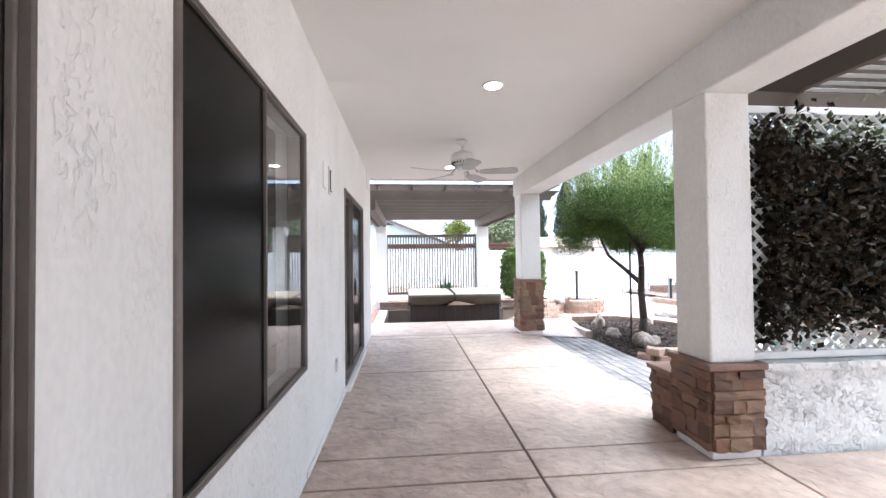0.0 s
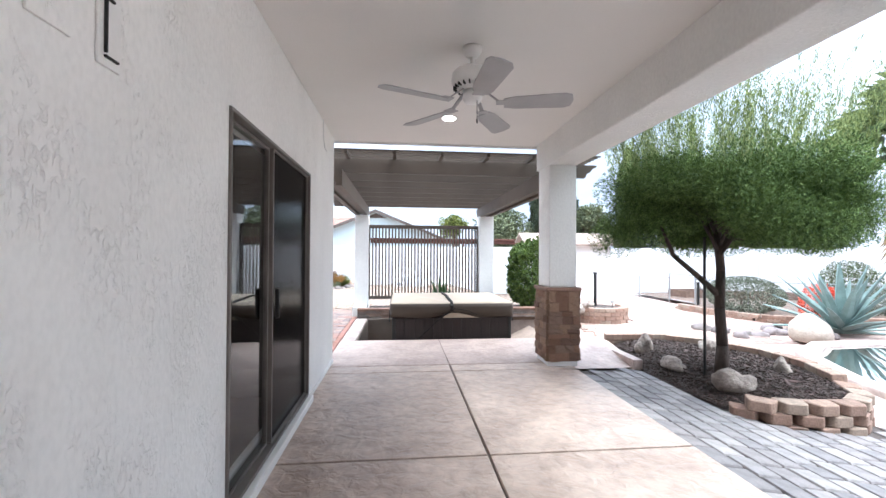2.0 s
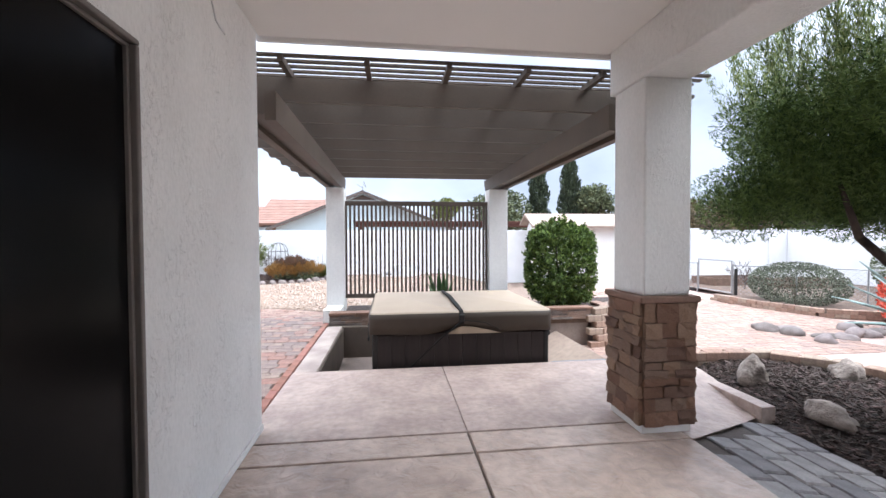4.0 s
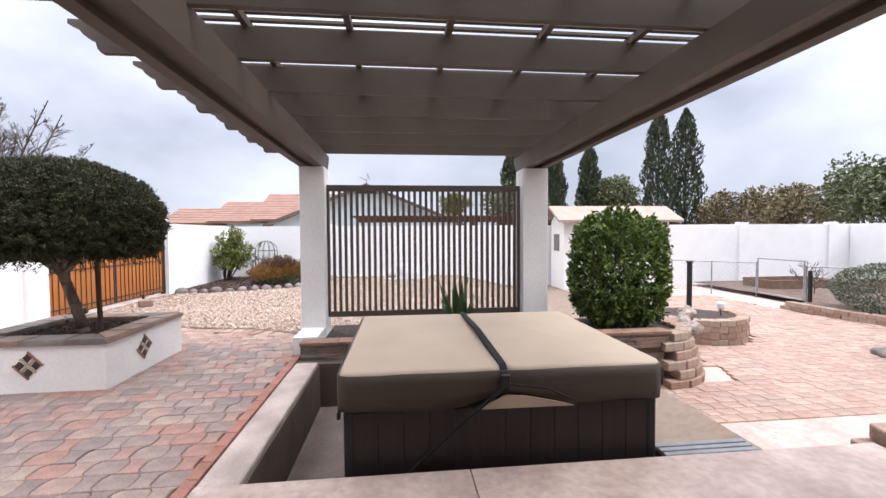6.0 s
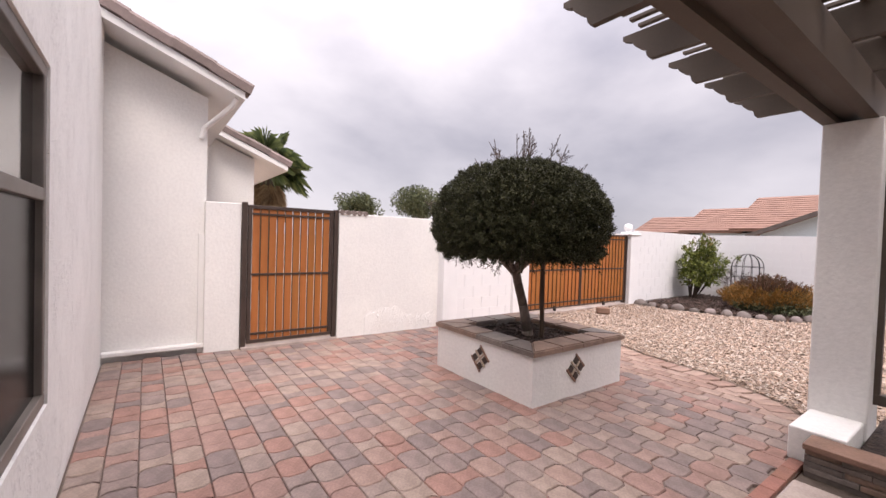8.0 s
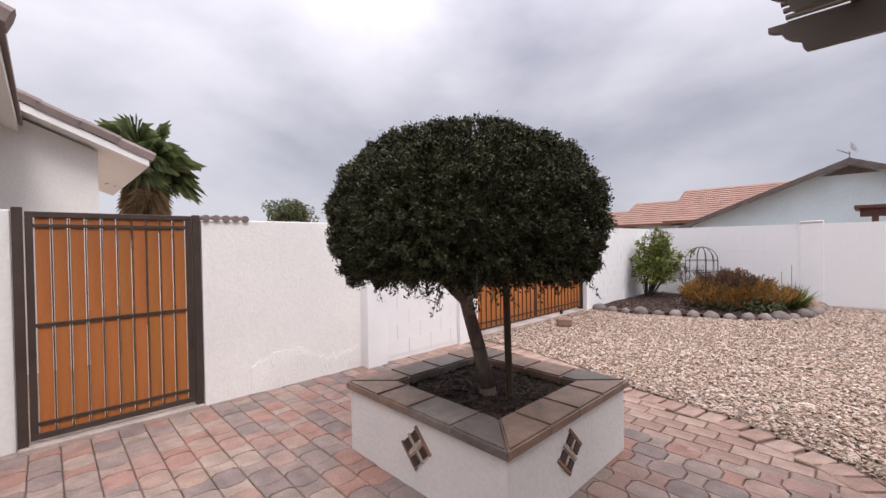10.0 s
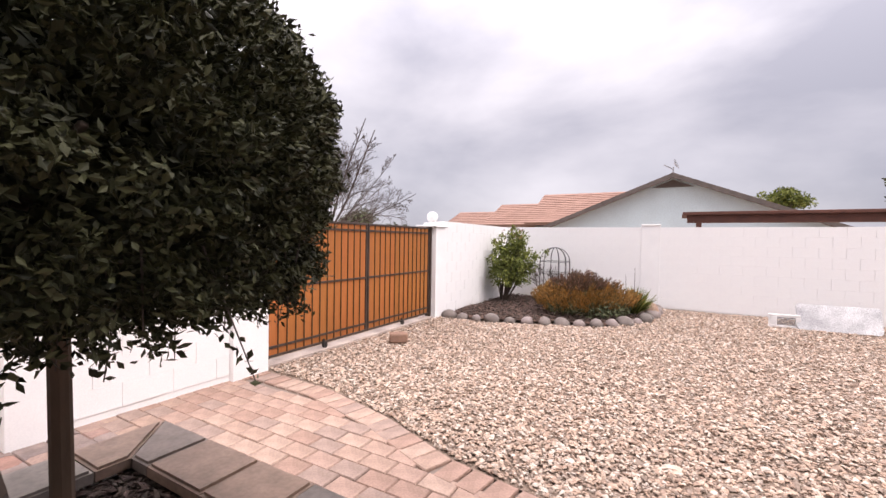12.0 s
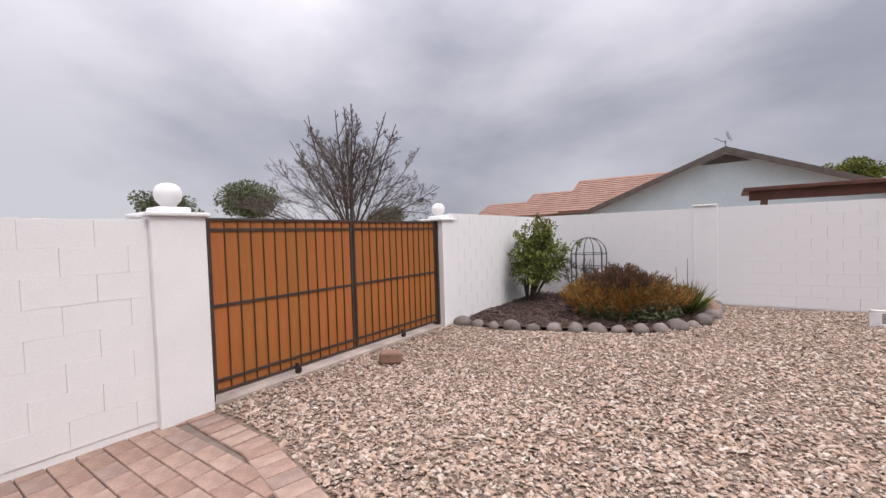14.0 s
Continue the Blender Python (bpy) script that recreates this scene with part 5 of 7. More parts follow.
for k in range(5):
    a = 57.9 + 72 * k
    m = pose(FX, FY, CZ - 0.425, 0, 0, a)
    bm = bmesh.new()
    o = [(0.24, -0.055), (0.32, -0.075), (0.69, -0.090), (0.735, -0.068), (0.75, 0.0), (0.735, 0.068), (0.69, 0.090), (0.32, 0.075), (0.24, 0.055)]
    bm_prism(bm, o, "z", -0.004, 0.004)
    bmesh.ops.transform(bm, matrix=m @ pose(0, 0, -0.012, -13, 0, 0), verts=bm.verts)
    part("blade", bm, FANBLADE, fan)
    bm = bmesh.new()
    bm_box(bm, 0.0, -0.017, -0.005, 0.165, 0.017, 0.005, bevel=0.003, m=pose(0.085, 0, 0.095, 0, 38, 0))
    bm_box(bm, 0.18, -0.045, -0.010, 0.27, 0.045, -0.004, bevel=0.003)
    bmesh.ops.transform(bm, matrix=m, verts=bm.verts)
    part("blade_bracket", bm, FANBLADE, fan)
bm = bmesh.new()
bm_tube(bm, (FX + 0.03, FY - 0.04, CZ - 0.56), (FX + 0.03, FY - 0.04, CZ - 0.41), 0.0025, None, 6)
bm_tube(bm, (FX + 0.03, FY - 0.04, CZ - 0.59), (FX + 0.03, FY - 0.04, CZ - 0.56), 0.006, None, 8)
part("pull_chain", bm, BLACK, fan)
for (x, y) in ((0.84, 3.68), (0.81, 7.12), (0.84, 0.2)):
    t = thing("recessed_light", "round recessed ceiling light with a white trim ring", "ceiling light", "recessed lights of the patio ceiling")
    bm = bmesh.new()
    bm_lathe(bm, [(0.072, -0.004), (0.10, -0.010), (0.102, -0.0015)], 28, (x, y, CZ))
    part("trim_ring", bm, WHITE, t, smooth=True)
    bm = bmesh.new()
    bm_lathe(bm, [(0.07, -0.016), (0.072, -0.0105)], 24, (x, y, CZ))
    part("diffuser", bm, LAMPGLOW, t)

# small fittings on the house wall
t = thing("wall_bracket", "small metal hook plate on the stucco wall", "bracket")
bm = bmesh.new()
bm_box(bm, HX + 0.001, 3.74, 2.09, HX + 0.012, 3.84, 2.34, bevel=0.003)
part("plate", bm, WHITE, t)
bm = bmesh.new()
bm_box(bm, HX + 0.012, 3.76, 2.13, HX + 0.022, 3.768, 2.30, bevel=0.002)
bm_box(bm, HX + 0.012, 3.76, 2.115, HX + 0.022, 3.82, 2.123, bevel=0.002)
bm_box(bm, HX + 0.012, 3.76, 2.30, HX + 0.022, 3.80, 2.308, bevel=0.002)
part("hook", bm, BLACK, t)
t = thing("cover_plate", "flat white cover plate painted into the wall", "cover plate")
bm = bmesh.new()
bm_box(bm, HX + 0.001, 3.50, 2.11, HX + 0.010, 3.64, 2.33, bevel=0.003)
part("plate", bm, STUCCO, t)
t = thing("outlet_cover", "white weatherproof outlet cover low on the wall", "outlet")
bm = bmesh.new()
bm_box(bm, HX + 0.001, 4.06, 0.41, HX + 0.022, 4.14, 0.53, bevel=0.006)
part("cover", bm, PVC, t)
bm = bmesh.new()
tube_path(bm, [(HX + 0.012, 7.35, CZ - 0.002), (HX + 0.012, 7.36, 2.9), (HX + 0.014, 7.43, 2.78), (HX + 0.016, 7.55, 2.76)], [0.005] * 4, 6)
solid("cable", bm, PVC, "thin white cable hanging from the ceiling edge", "cable")

# ---- side wing of the house and neighbours' roofs ----
def tile_row(parent, p0, p1, n, w, h, mat_):
    p0, p1 = Vector(p0), Vector(p1)
    d = (p1 - p0) / n
    bm = bmesh.new()
    L = d.length * 1.06
    bm_prism(bm, [(-w / 2, -0.02), (w / 2, -0.02), (w / 2, h * 0.6), (w / 4, h), (-w / 4, h), (-w / 2, h * 0.6)], "y", 0, L)
    me = mesh_of("ridge_tile", bm, mat_)
    q = d.to_track_quat("Y", "Z").to_matrix().to_4x4()
    for k in range(n):
        piece("roof_tile", me, parent, Matrix.Translation(p0 + d * k + Vector((0, 0, 0.012 * (k % 2)))) @ q)


wing = thing("house_wing", "white stucco gable wing with a tiled rake", "house", kind="structure")
bm = bmesh.new()
bm_prism(bm, [(HY - 0.1, -0.1), (9.18, -0.1), (9.18, 3.10), (7.4, 3.80), (HY - 0.1, 3.44)], "x", -6.4, -5.80)
part("wall", bm, STUCCO_FINE, wing)
bm = bmesh.new()
bm_prism(bm, [(6.0, 4.47), (9.52, 3.05), (9.52, 3.14), (6.0, 4.56)], "x", -9.0, -5.38)
part("roof", bm, WHITE, wing, "white fascia and soffit")
bm = bmesh.new()
bm_prism(bm, [(6.0, 4.57), (9.56, 3.14), (9.56, 3.20), (6.0, 4.63)], "x", -9.0, -5.55)
part("tile_field", bm, ROOFGREY, wing)
tile_row(wing, (-5.45, 9.58, 3.14), (-5.45, 6.0, 4.58), 9, 0.22, 0.12, ROOFGREY)
bm = bmesh.new()
bm_box(bm, -5.80, 9.10, 0.0, -5.74, 9.17, 1.45, bevel=0.004)
bm_box(bm, -5.80, 8.2, 0.06, -5.70, 9.20, 0.11, bevel=0.01)
part("conduit", bm, WHITE, wing, "white painted pipe along the wall")
bm = bmesh.new()
tube_path(bm, [(-5.44, 9.44, 3.06), (-5.50, 9.40, 2.98), (-5.76, 9.14, 2.72), (-5.78, 9.12, 2.60)], [0.03] * 4, 8)
part("downspout", bm, WHITE, wing, "white bent downspout under the eave")
wing2 = thing("house_wing", "lower white stucco gable further back with a tiled rake", "house", kind="structure")
bm = bmesh.new()
bm_prism(bm, [(7.0, -0.1), (10.3, -0.1), (10.3, 2.92), (7.0, 4.3)], "x", -9.4, -8.8)
part("wall", bm, STUCCO_FINE, wing2)
bm = bmesh.new()
bm_prism(bm, [(6.5, 4.55), (10.85, 2.72), (10.85, 2.82), (6.5, 4.65)], "x", -13, -8.45)
part("roof", bm, WHITE, wing2)
tile_row(wing2, (-8.55, 10.9, 2.82), (-8.55, 6.5, 4.67), 11, 0.24, 0.12, ROOFGREY)

def gable_house(name, label, cx, y0, y1, half, eave, ridge, wallmat, roofmat, base=-0.5, over=0.5, group=""):
    """A house whose gable faces the yard."""
    t = thing(name, label, "house", group)
    bm = bmesh.new()
    k = (ridge - eave) / half
    bm_prism(bm, [(cx - half + over, base), (cx + half - over, base), (cx + half - over, eave + k * over - 0.1), (cx, ridge - 0.1), (cx - half + over, eave + k * over - 0.1)], "y", y0 + over, y1)
    part("wall", bm, wallmat, t)
    for s in (-1, 1):
        bm = bmesh.new()
        bm_prism(bm, [(cx, ridge), (cx + s * half, eave), (cx + s * half, eave - 0.14), (cx, ridge - 0.14)], "y", y0, y1 + 0.3)
        part("roof", bm, roofmat, t)
        bm = bmesh.new()
        bm_prism(bm, [(cx, ridge + 0.03), (cx + s * (half + 0.03), eave + 0.03), (cx + s * (half + 0.03), eave - 0.2), (cx, ridge - 0.2)], "y", y0 - 0.04, y0 - 0.005)
        part("rake_board", bm, DARKTRIM, t)
        n = int(math.hypot(half, ridge - eave) / 0.33)
        for j in range(n):
            f = (j + 0.5) / n
            bm = bmesh.new()
            x, z = cx + s * half * f, ridge + (eave - ridge) * f
            bm_box(bm, -0.19, y0, 0, 0.19, y1 + 0.25, 0.035, m=Matrix.Translation((x, 0, z)) @ pose(0, 0, 0, 0, s * math.degrees(math.atan(k)) + 3 * s, 0))
            part("tile_course", bm, roofmat, t)
    return t


nb = gable_house("neighbour_house", "pale blue stucco neighbour house with a brown gable roof", -1.7, 34.2, 46, 6.5, 2.2, 4.85, BLUEWALL, ROOFTILE, group="houses beyond the wall")
bm = bmesh.new()
bm_prism(bm, [(-2.6, 4.24), (-0.8, 4.24), (-1.7, 4.60)], "y", 34.64, 34.69)
part("vent", bm, DARKTRIM, nb, "triangular gable vent")
bm = bmesh.new()
bm_tube(bm, (-1.7, 34.6, 4.83), (-1.7, 34.6, 5.2), 0.025, None, 6)
bm_tube(bm, (-1.7, 34.6, 5.1), (-2.1, 34.3, 5.3), 0.02, None, 6)
r = bmesh.ops.create_cone(bm, cap_ends=True, segments=16, radius1=0.05, radius2=0.26, depth=0.08)
bmesh.ops.transform(bm, matrix=pose(-1.6, 34.5, 5.33, 70, 0, 75), verts=r["verts"])
solid("satellite_dish", bm, GALV, "grey satellite dish on the neighbour's gable", "satellite dish")


def side_roof(x0, x1, y0, y1, z0, z1, label):
    """A tiled roof plane that slopes towards the yard, over a wall."""
    t = thing("neighbour_house", label, "house", "houses beyond the wall")
    bm = bmesh.new()
    bm_box(bm, x0 + 0.5, y0 + 0.5, -0.5, x1 - 0.3, y1, z0 + 0.2)
    part("wall", bm, BLUEWALL, t)
    bm = bmesh.new()
    bm_prism(bm, [(y0, z0), (y1, z1), (y1 + (y1 - y0) * 0.8, z0), (y1, z0 - 0.1), (y0, z0 - 0.12)], "x", x0, x1)
    part("roof", bm, ROOFTILE, t)
    n = max(4, int(math.hypot(y1 - y0, z1 - z0) / 0.33))
    a = math.degrees(math.atan2(z1 - z0, y1 - y0))
    for j in range(n):
        f = (j + 0.5) / n
        bm = bmesh.new()
        bm_box(bm, x0 - 0.02, -0.2, 0.0, x1 + 0.02, 0.2, 0.05, m=Matrix.Translation((0, y0 + (y1 - y0) * f, z0 + (z1 - z0) * f)) @ pose(0, 0, 0, a - 5, 0, 0))
        part("tile_course", bm, ROOFTILE, t)


side_roof(-9.6, -3.5, 36.0, 40.5, 2.6, 4.75, "low terracotta-tiled roof joined to the blue house")
side_roof(-16.0, -11.5, 37.0, 40.0, 2.4, 3.6, "far low terracotta-tiled roof")
side_roof(-12.6, -8.0, 36.5, 40.0, 2.5, 4.1, "lower terracotta-tiled roof further along")
t = thing("neighbour_patio_roof", "dark red-brown patio roof beyond the wall", "patio roof")
for a in ((-1.4, 23.9, 2.22, 8.6, 25.5, 2.30),):
    bm = bmesh.new()
    bm_box(bm, *a, bevel=0.01)
    part("deck", bm, REDBEAM, t)
bm = bmesh.new()
bm_box(bm, -1.3, 24.0, 2.02, 8.5, 24.12, 2.22, bevel=0.01)
part("beam", bm, REDBEAM, t)
for x in (-1.1, 3.5, 8.2):
    bm = bmesh.new()
    bm_box(bm, x, 24.0, -0.3, x + 0.12, 24.12, 2.02)
    part("post", bm, REDBEAM, t)

# shed
shed = thing("shed", "white garden shed with a tan shingle roof", "shed")
bm = bmesh.new()
bm_prism(bm, [(20.8, -0.6), (22.0, -0.6), (22.0, 1.95), (21.4, 2.4), (20.8, 1.98)], "x", 6.15, 10.05)
part("wall", bm, STUCCO_FINE, shed)
bm = bmesh.new()
bm_prism(bm, [(20.5, 1.98), (21.5, 2.52), (22.15, 2.1), (22.15, 2.04), (21.5, 2.44), (20.5, 1.90)], "x", 5.85, 10.4)
part("roof", bm, SHEDROOF, shed)
bm = bmesh.new()
bm_box(bm, 6.13, 21.2, 0.9, 6.16, 21.7, 1.5, bevel=0.004)
part("window", bm, FRAME, shed)
bm = bmesh.new()
bm_box(bm, 9.75, 20.62, 1.72, 9.85, 20.72, 1.9, bevel=0.01)
part("lantern", bm, BLACK, shed)

# ---- trees and shrubs ----
def bush(name, label, at, radii, n, leaf, lm, seed, category="bush", stems=8, shell=0.6, lump=0.3, group="", up=0.3, spread=1.5):
    t = thing(name, label, category, group, at=at)
    rng = np.random.default_rng(seed)
    p, d = clump_points(rng, (0, 0, radii[2] * 0.95), radii, n, shell, 14, lump)
    k = p[:, 2] > 0.01
    dd = d.copy()
    dd[:, 2] += up
    leaves("leaves", t, p[k], dd[k], leaf, leaf * 0.45, lm, spread, seed=seed + 1)
    if stems:
        bm = bmesh.new()
        rr = random.Random(seed)
        for j in range(stems):
            a, r = rr.uniform(0, 6.28), rr.uniform(0.3, 0.8)
            tube_path(bm, [(0.05 * math.cos(a), 0.05 * math.sin(a), -0.03), (0.4 * r * radii[0] * math.cos(a), 0.4 * r * radii[1] * math.sin(a), radii[2] * 0.8), (r * radii[0] * math.cos(a), r * radii[1] * math.sin(a), radii[2] * 1.5)], [0.016, 0.010, 0.004], 6)
        part("stems", bm, BARK, t)
    return t


def clipped_bush(name, label, at, size, n, leaf, lm, seed):
    t = thing(name, label, "bush", at=at)
    rng = np.random.default_rng(seed)
    q = rng.uniform(-1, 1, (n, 3))
    r = np.sum(np.abs(q) ** 3.4, 1) ** (1 / 3.4)
    q = q / r[:, None]
    half = np.asarray(size) / 2
    tips = q * half * (0.93 + 0.07 * np.sin(q[:, [1, 2, 0]] * 5 + seed) + rng.normal(0, 0.035, (n, 1))) + (0, 0, half[2])
    d = q / np.linalg.norm(q, axis=1)[:, None] + (0, 0, 0.35)
    p1, d1 = sprigs(rng, tips, d, 26, 0.035, 0.11)
    m = 6000
    p2 = rng.uniform(-0.86, 0.86, (m, 3)) * half + (0, 0, half[2])
    leaves("leaves", t, np.concatenate([p1, p2]), np.concatenate([d1, rng.normal(0, 1, (m, 3))]), leaf, leaf * 0.5, lm, 1.3, seed=seed)
    bm = bmesh.new()
    for k in range(6):
        a = k * 1.05
        tube_path(bm, [(0.06 * math.cos(a), 0.06 * math.sin(a), -0.05), (0.3 * size[0] * math.cos(a), 0.3 * size[1] * math.sin(a), size[2] * 0.8)], [0.02, 0.008], 6)
    part("stems", bm, BARKD, t)
    return t


clipped_bush("hedge_bush", "glossy green clipped bush in the slate planter", (3.80, 13.0, 0.10), (1.26, 1.0, 1.66), 700, 0.075, L_BUSH, 21)
t = thing("rose_bush", "leggy green shrub with reddish tips in the corner bed", "bush", at=(-5.14, 20.95, 0.04))
rng = np.random.default_rng(31)
rr = random.Random(31)
cp, cd = [], []
for k in range(26):
    a, r = rr.uniform(0, 6.28), rr.uniform(0.15, 1.0)
    tip = Vector((0.18 + 0.60 * r * math.cos(a), 0.16 + 0.60 * r * math.sin(a), rr.uniform(1.25, 1.85) - 0.45 * r))
    if tip.x < -0.30:
        tip.x = -0.30
    base = Vector((0.05 * math.cos(a), 0.05 * math.sin(a), -0.04))
    mid = base.lerp(tip, 0.5) + Vector((0.06 * math.cos(a), 0.06 * math.sin(a), 0.05))
    bm = bmesh.new()
    tube_path(bm, [base, mid, tip], [0.013, 0.009, 0.004], 6)
    part("stem", bm, BARKD, t)
    for j in range(9):
        f = rr.uniform(0.42, 1.0)
        q = (base.lerp(mid, f * 2) if f < 0.5 else mid.lerp(tip, f * 2 - 1)) + Vector((rr.gauss(0, 0.10), rr.gauss(0, 0.10), rr.gauss(0, 0.06)))
        if q.x > -0.34:
            cp.append(q)
            cd.append((q - Vector((0.18, 0.16, 1.0))).normalized() + Vector((0, 0, 0.5)))
cp, cd = np.array(cp), np.array(cd)
p, q = sprigs(rng, cp, cd, 30, 0.06, 0.11)
leaves("leaves", t, p, q, 0.075, 0.036, L_SHRUB, 1.3, seed=32)
hi = cp[:, 2] > 1.30
p, q = sprigs(rng, cp[hi] + (0, 0, 0.08), np.tile((0.0, 0.0, 1.0), (hi.sum(), 1)), 9, 0.03, 0.18)
tagged(leaves("shoot_tips", t, p, q, 0.06, 0.014, L_TIP, 0.5, seed=33, label="thin reddish shoot tips"), kind="stuff")
t = thing("rust_shrub", "mounded rust, maroon and olive shrub in the corner bed", "bush", at=(-3.12, 20.2, 0.03))
rng = np.random.default_rng(33)
n = 760
a, r = rng.uniform(0, 6.28, n), np.sqrt(rng.random(n))
lump = 1 + 0.16 * np.sin(a * 3 + 1) * r + 0.10 * np.sin(a * 7)
h = (0.66 * (1 - 0.80 * r ** 1.7) + 0.12) * rng.uniform(0.75, 1.15, n)
c = np.stack([0.85 * r * lump * np.cos(a) - 0.08, 0.82 * r * lump * np.sin(a), h * 0.80], 1)
d = np.stack([np.cos(a) * r * 0.8, np.sin(a) * r * 0.8, np.full(n, 1.0)], 1)
inner = r < 0.62
for name, k, lm, seed in (("outer_leaves", ~inner, L_RUST, 34), ("top_leaves", inner, L_MAROON, 38)):
    p, q = sprigs(rng, c[k], d[k], 30, 0.026, 0.20)
    leaves(name, t, p, q, 0.070, 0.014, lm, 0.45, seed=seed)
p, q = sprigs(rng, c[::3], d[::3], 14, 0.03, 0.16)
leaves("orange_foliage", t, p, q, 0.06, 0.012, L_RUST, 0.4, seed=39)
p, q = clump_points(rng, (0, 0, 0.2), (0.80, 0.72, 0.40), 5000, 0.7, 10, 0.2)
k = p[:, 2] > 0
leaves("inner_leaves", t, p[k], q[k], 0.09, 0.03, L_OLIVE, 1.2, seed=37)
t = thing("grass_clump", "spiky green clump beside the rust shrub", "plant", at=(-2.25, 20.7, 0.03))
rng = np.random.default_rng(35)
a, el = rng.uniform(0, 6.28, 260), rng.uniform(0.5, 1.45, 260)
d = np.stack([np.cos(a) * np.cos(el), np.sin(a) * np.cos(el), np.sin(el)], 1)
leaves("blades", t, d * rng.uniform(0.22, 0.36, (260, 1)), d, 0.55, 0.022, L_SHRUB, 0.1, seed=36)
bm = bmesh.new()
for k in range(3):
    bm_tube(bm, (-0.15 * k, 0.05 * k, 0), (-0.17 * k, 0.05 * k, 0.95 - 0.15 * k), 0.008, 0.004, 5)
part("flower_stalk", bm, TWIG, t)

# acacia in the stone-edged bed
aca = thing("acacia_tree", "feathery green multi-branched tree with a thin trunk", "tree")
AX, AY = 4.55, 7.5
bm = bmesh.new()
tube_path(bm, [(AX, AY, -0.15), (AX + 0.01, AY, 0.3), (AX - 0.03, AY, 0.8), (AX - 0.01, AY, 1.3), (AX - 0.05, AY + 0.02, 1.9)], [0.10, 0.070, 0.062, 0.056, 0.045], 14)
tube_path(bm, [(AX - 0.02, AY, 0.95), (AX - 0.30, AY + 0.05, 1.22), (AX - 0.62, AY + 0.1, 1.5), (AX - 0.8, AY + 0.1, 1.9)], [0.045, 0.038, 0.03, 0.015], 10)
rr = random.Random(8)
for k in range(16):
    a = k * 2.4
    r = rr.uniform(0.6, 1.25)
    z = rr.uniform(1.9, 2.9)
    tube_path(bm, [(AX - 0.03, AY, 1.42 + 0.03 * k), (AX + 0.4 * r * math.cos(a), AY + 0.4 * r * math.sin(a), z - 0.3), (AX + r * math.cos(a), AY + r * math.sin(a), z)], [0.024, 0.015, 0.006], 7)
part("trunk", bm, BARKD, aca, smooth=True)
rng = np.random.default_rng(41)
cp, cd = [], []
for k in range(72):
    a, r = rng.uniform(0, 6.28), 1.36 * math.sqrt(rng.random())
    z = 1.74 + rng.random() * 0.90 - 0.02 * r
    c = (AX + r * math.cos(a), AY + r * math.sin(a), z)
    p, d = clump_points(rng, c, (0.42, 0.42, 0.30), 3400, 0.9, 5, 0.3)
    cp.append(p)
    cd.append(d * 0.6 + np.array((0, 0, 0.25)))
leaves("crown", aca, np.concatenate(cp), np.concatenate(cd), 0.058, 0.0088, L_ACAC, 0.9, seed=42, label="dense feathery dark green foliage")
cp, cd = [], []
for k in range(330):
    a, r = rng.uniform(0, 6.28), 1.42 * math.sqrt(rng.random())
    x, y, z = AX + r * math.cos(a), AY + r * math.sin(a), 2.4 + rng.random() * 0.4
    h = rng.uniform(0.6, 1.6) * (1 - 0.25 * r)
    lean = rng.normal(0, 0.16, 2) + 0.2 * np.array((math.cos(a), math.sin(a)))
    f = rng.random(150)
    p = np.stack([x + lean[0] * f * h, y + lean[1] * f * h, z + f * h], 1) + rng.normal(0, 0.020, (150, 3))
    cp.append(p)
    cd.append(np.tile((lean[0], lean[1], 1.0), (150, 1)))
leaves("shoot_crown", aca, np.concatenate(cp), np.concatenate(cd), 0.060, 0.0080, L_ACACTOP, 0.6, seed=43, label="wispy light green upright shoots")
bm = bmesh.new()
bm_tube(bm, (4.32, 7.52, -0.2), (4.32, 7.52, 1.75), 0.018, None, 10)
solid("tree_stake", bm, BLACK, "thin dark steel stake beside the tree", "stake")


def cypress(x, y, h, r, seed):
    t = thing("cypress", "tall narrow Italian cypress beyond the wall", "tree", "row of cypresses", at=(x, y, -0.5))
    bm = bmesh.new()
    bm_tube(bm, (0, 0, 0), (0, 0, h * 0.9), 0.16, 0.03, 8)
    part("trunk", bm, BARKD, t)
    rng = np.random.default_rng(seed)
    n = 7000
    f = rng.random(n)
    prof = np.interp(f, [0, 0.08, 0.35, 0.7, 0.9, 1.0], [0.55, 0.9, 1.0, 0.82, 0.5, 0.06])
    a = rng.uniform(0, 6.28, n)
    rad = r * prof * (1 - 0.5 * rng.random(n) ** 2) * (1 + 0.24 * np.sin(a * 3 + f * 23) + 0.16 * np.sin(a * 7 - f * 41))
    p = np.stack([rad * np.cos(a), rad * np.sin(a), 0.4 + f * (h - 0.4)], 1)
    leaves("crown", t, p, np.stack([np.cos(a) * 0.3, np.sin(a) * 0.3, np.ones(n)], 1), 0.36, 0.11, L_CYP, 0.45, seed=seed)


for k, (x, y, h, r) in enumerate(((9.0, 38, 8.6, 0.85), (12.5, 38, 8.4, 0.85), (15.4, 38.3, 9.0, 0.9), (21.0, 38, 11.7, 1.15), (23.6, 38.4, 12.0, 1.2))):
    cypress(x, y, h, r, 50 + k)


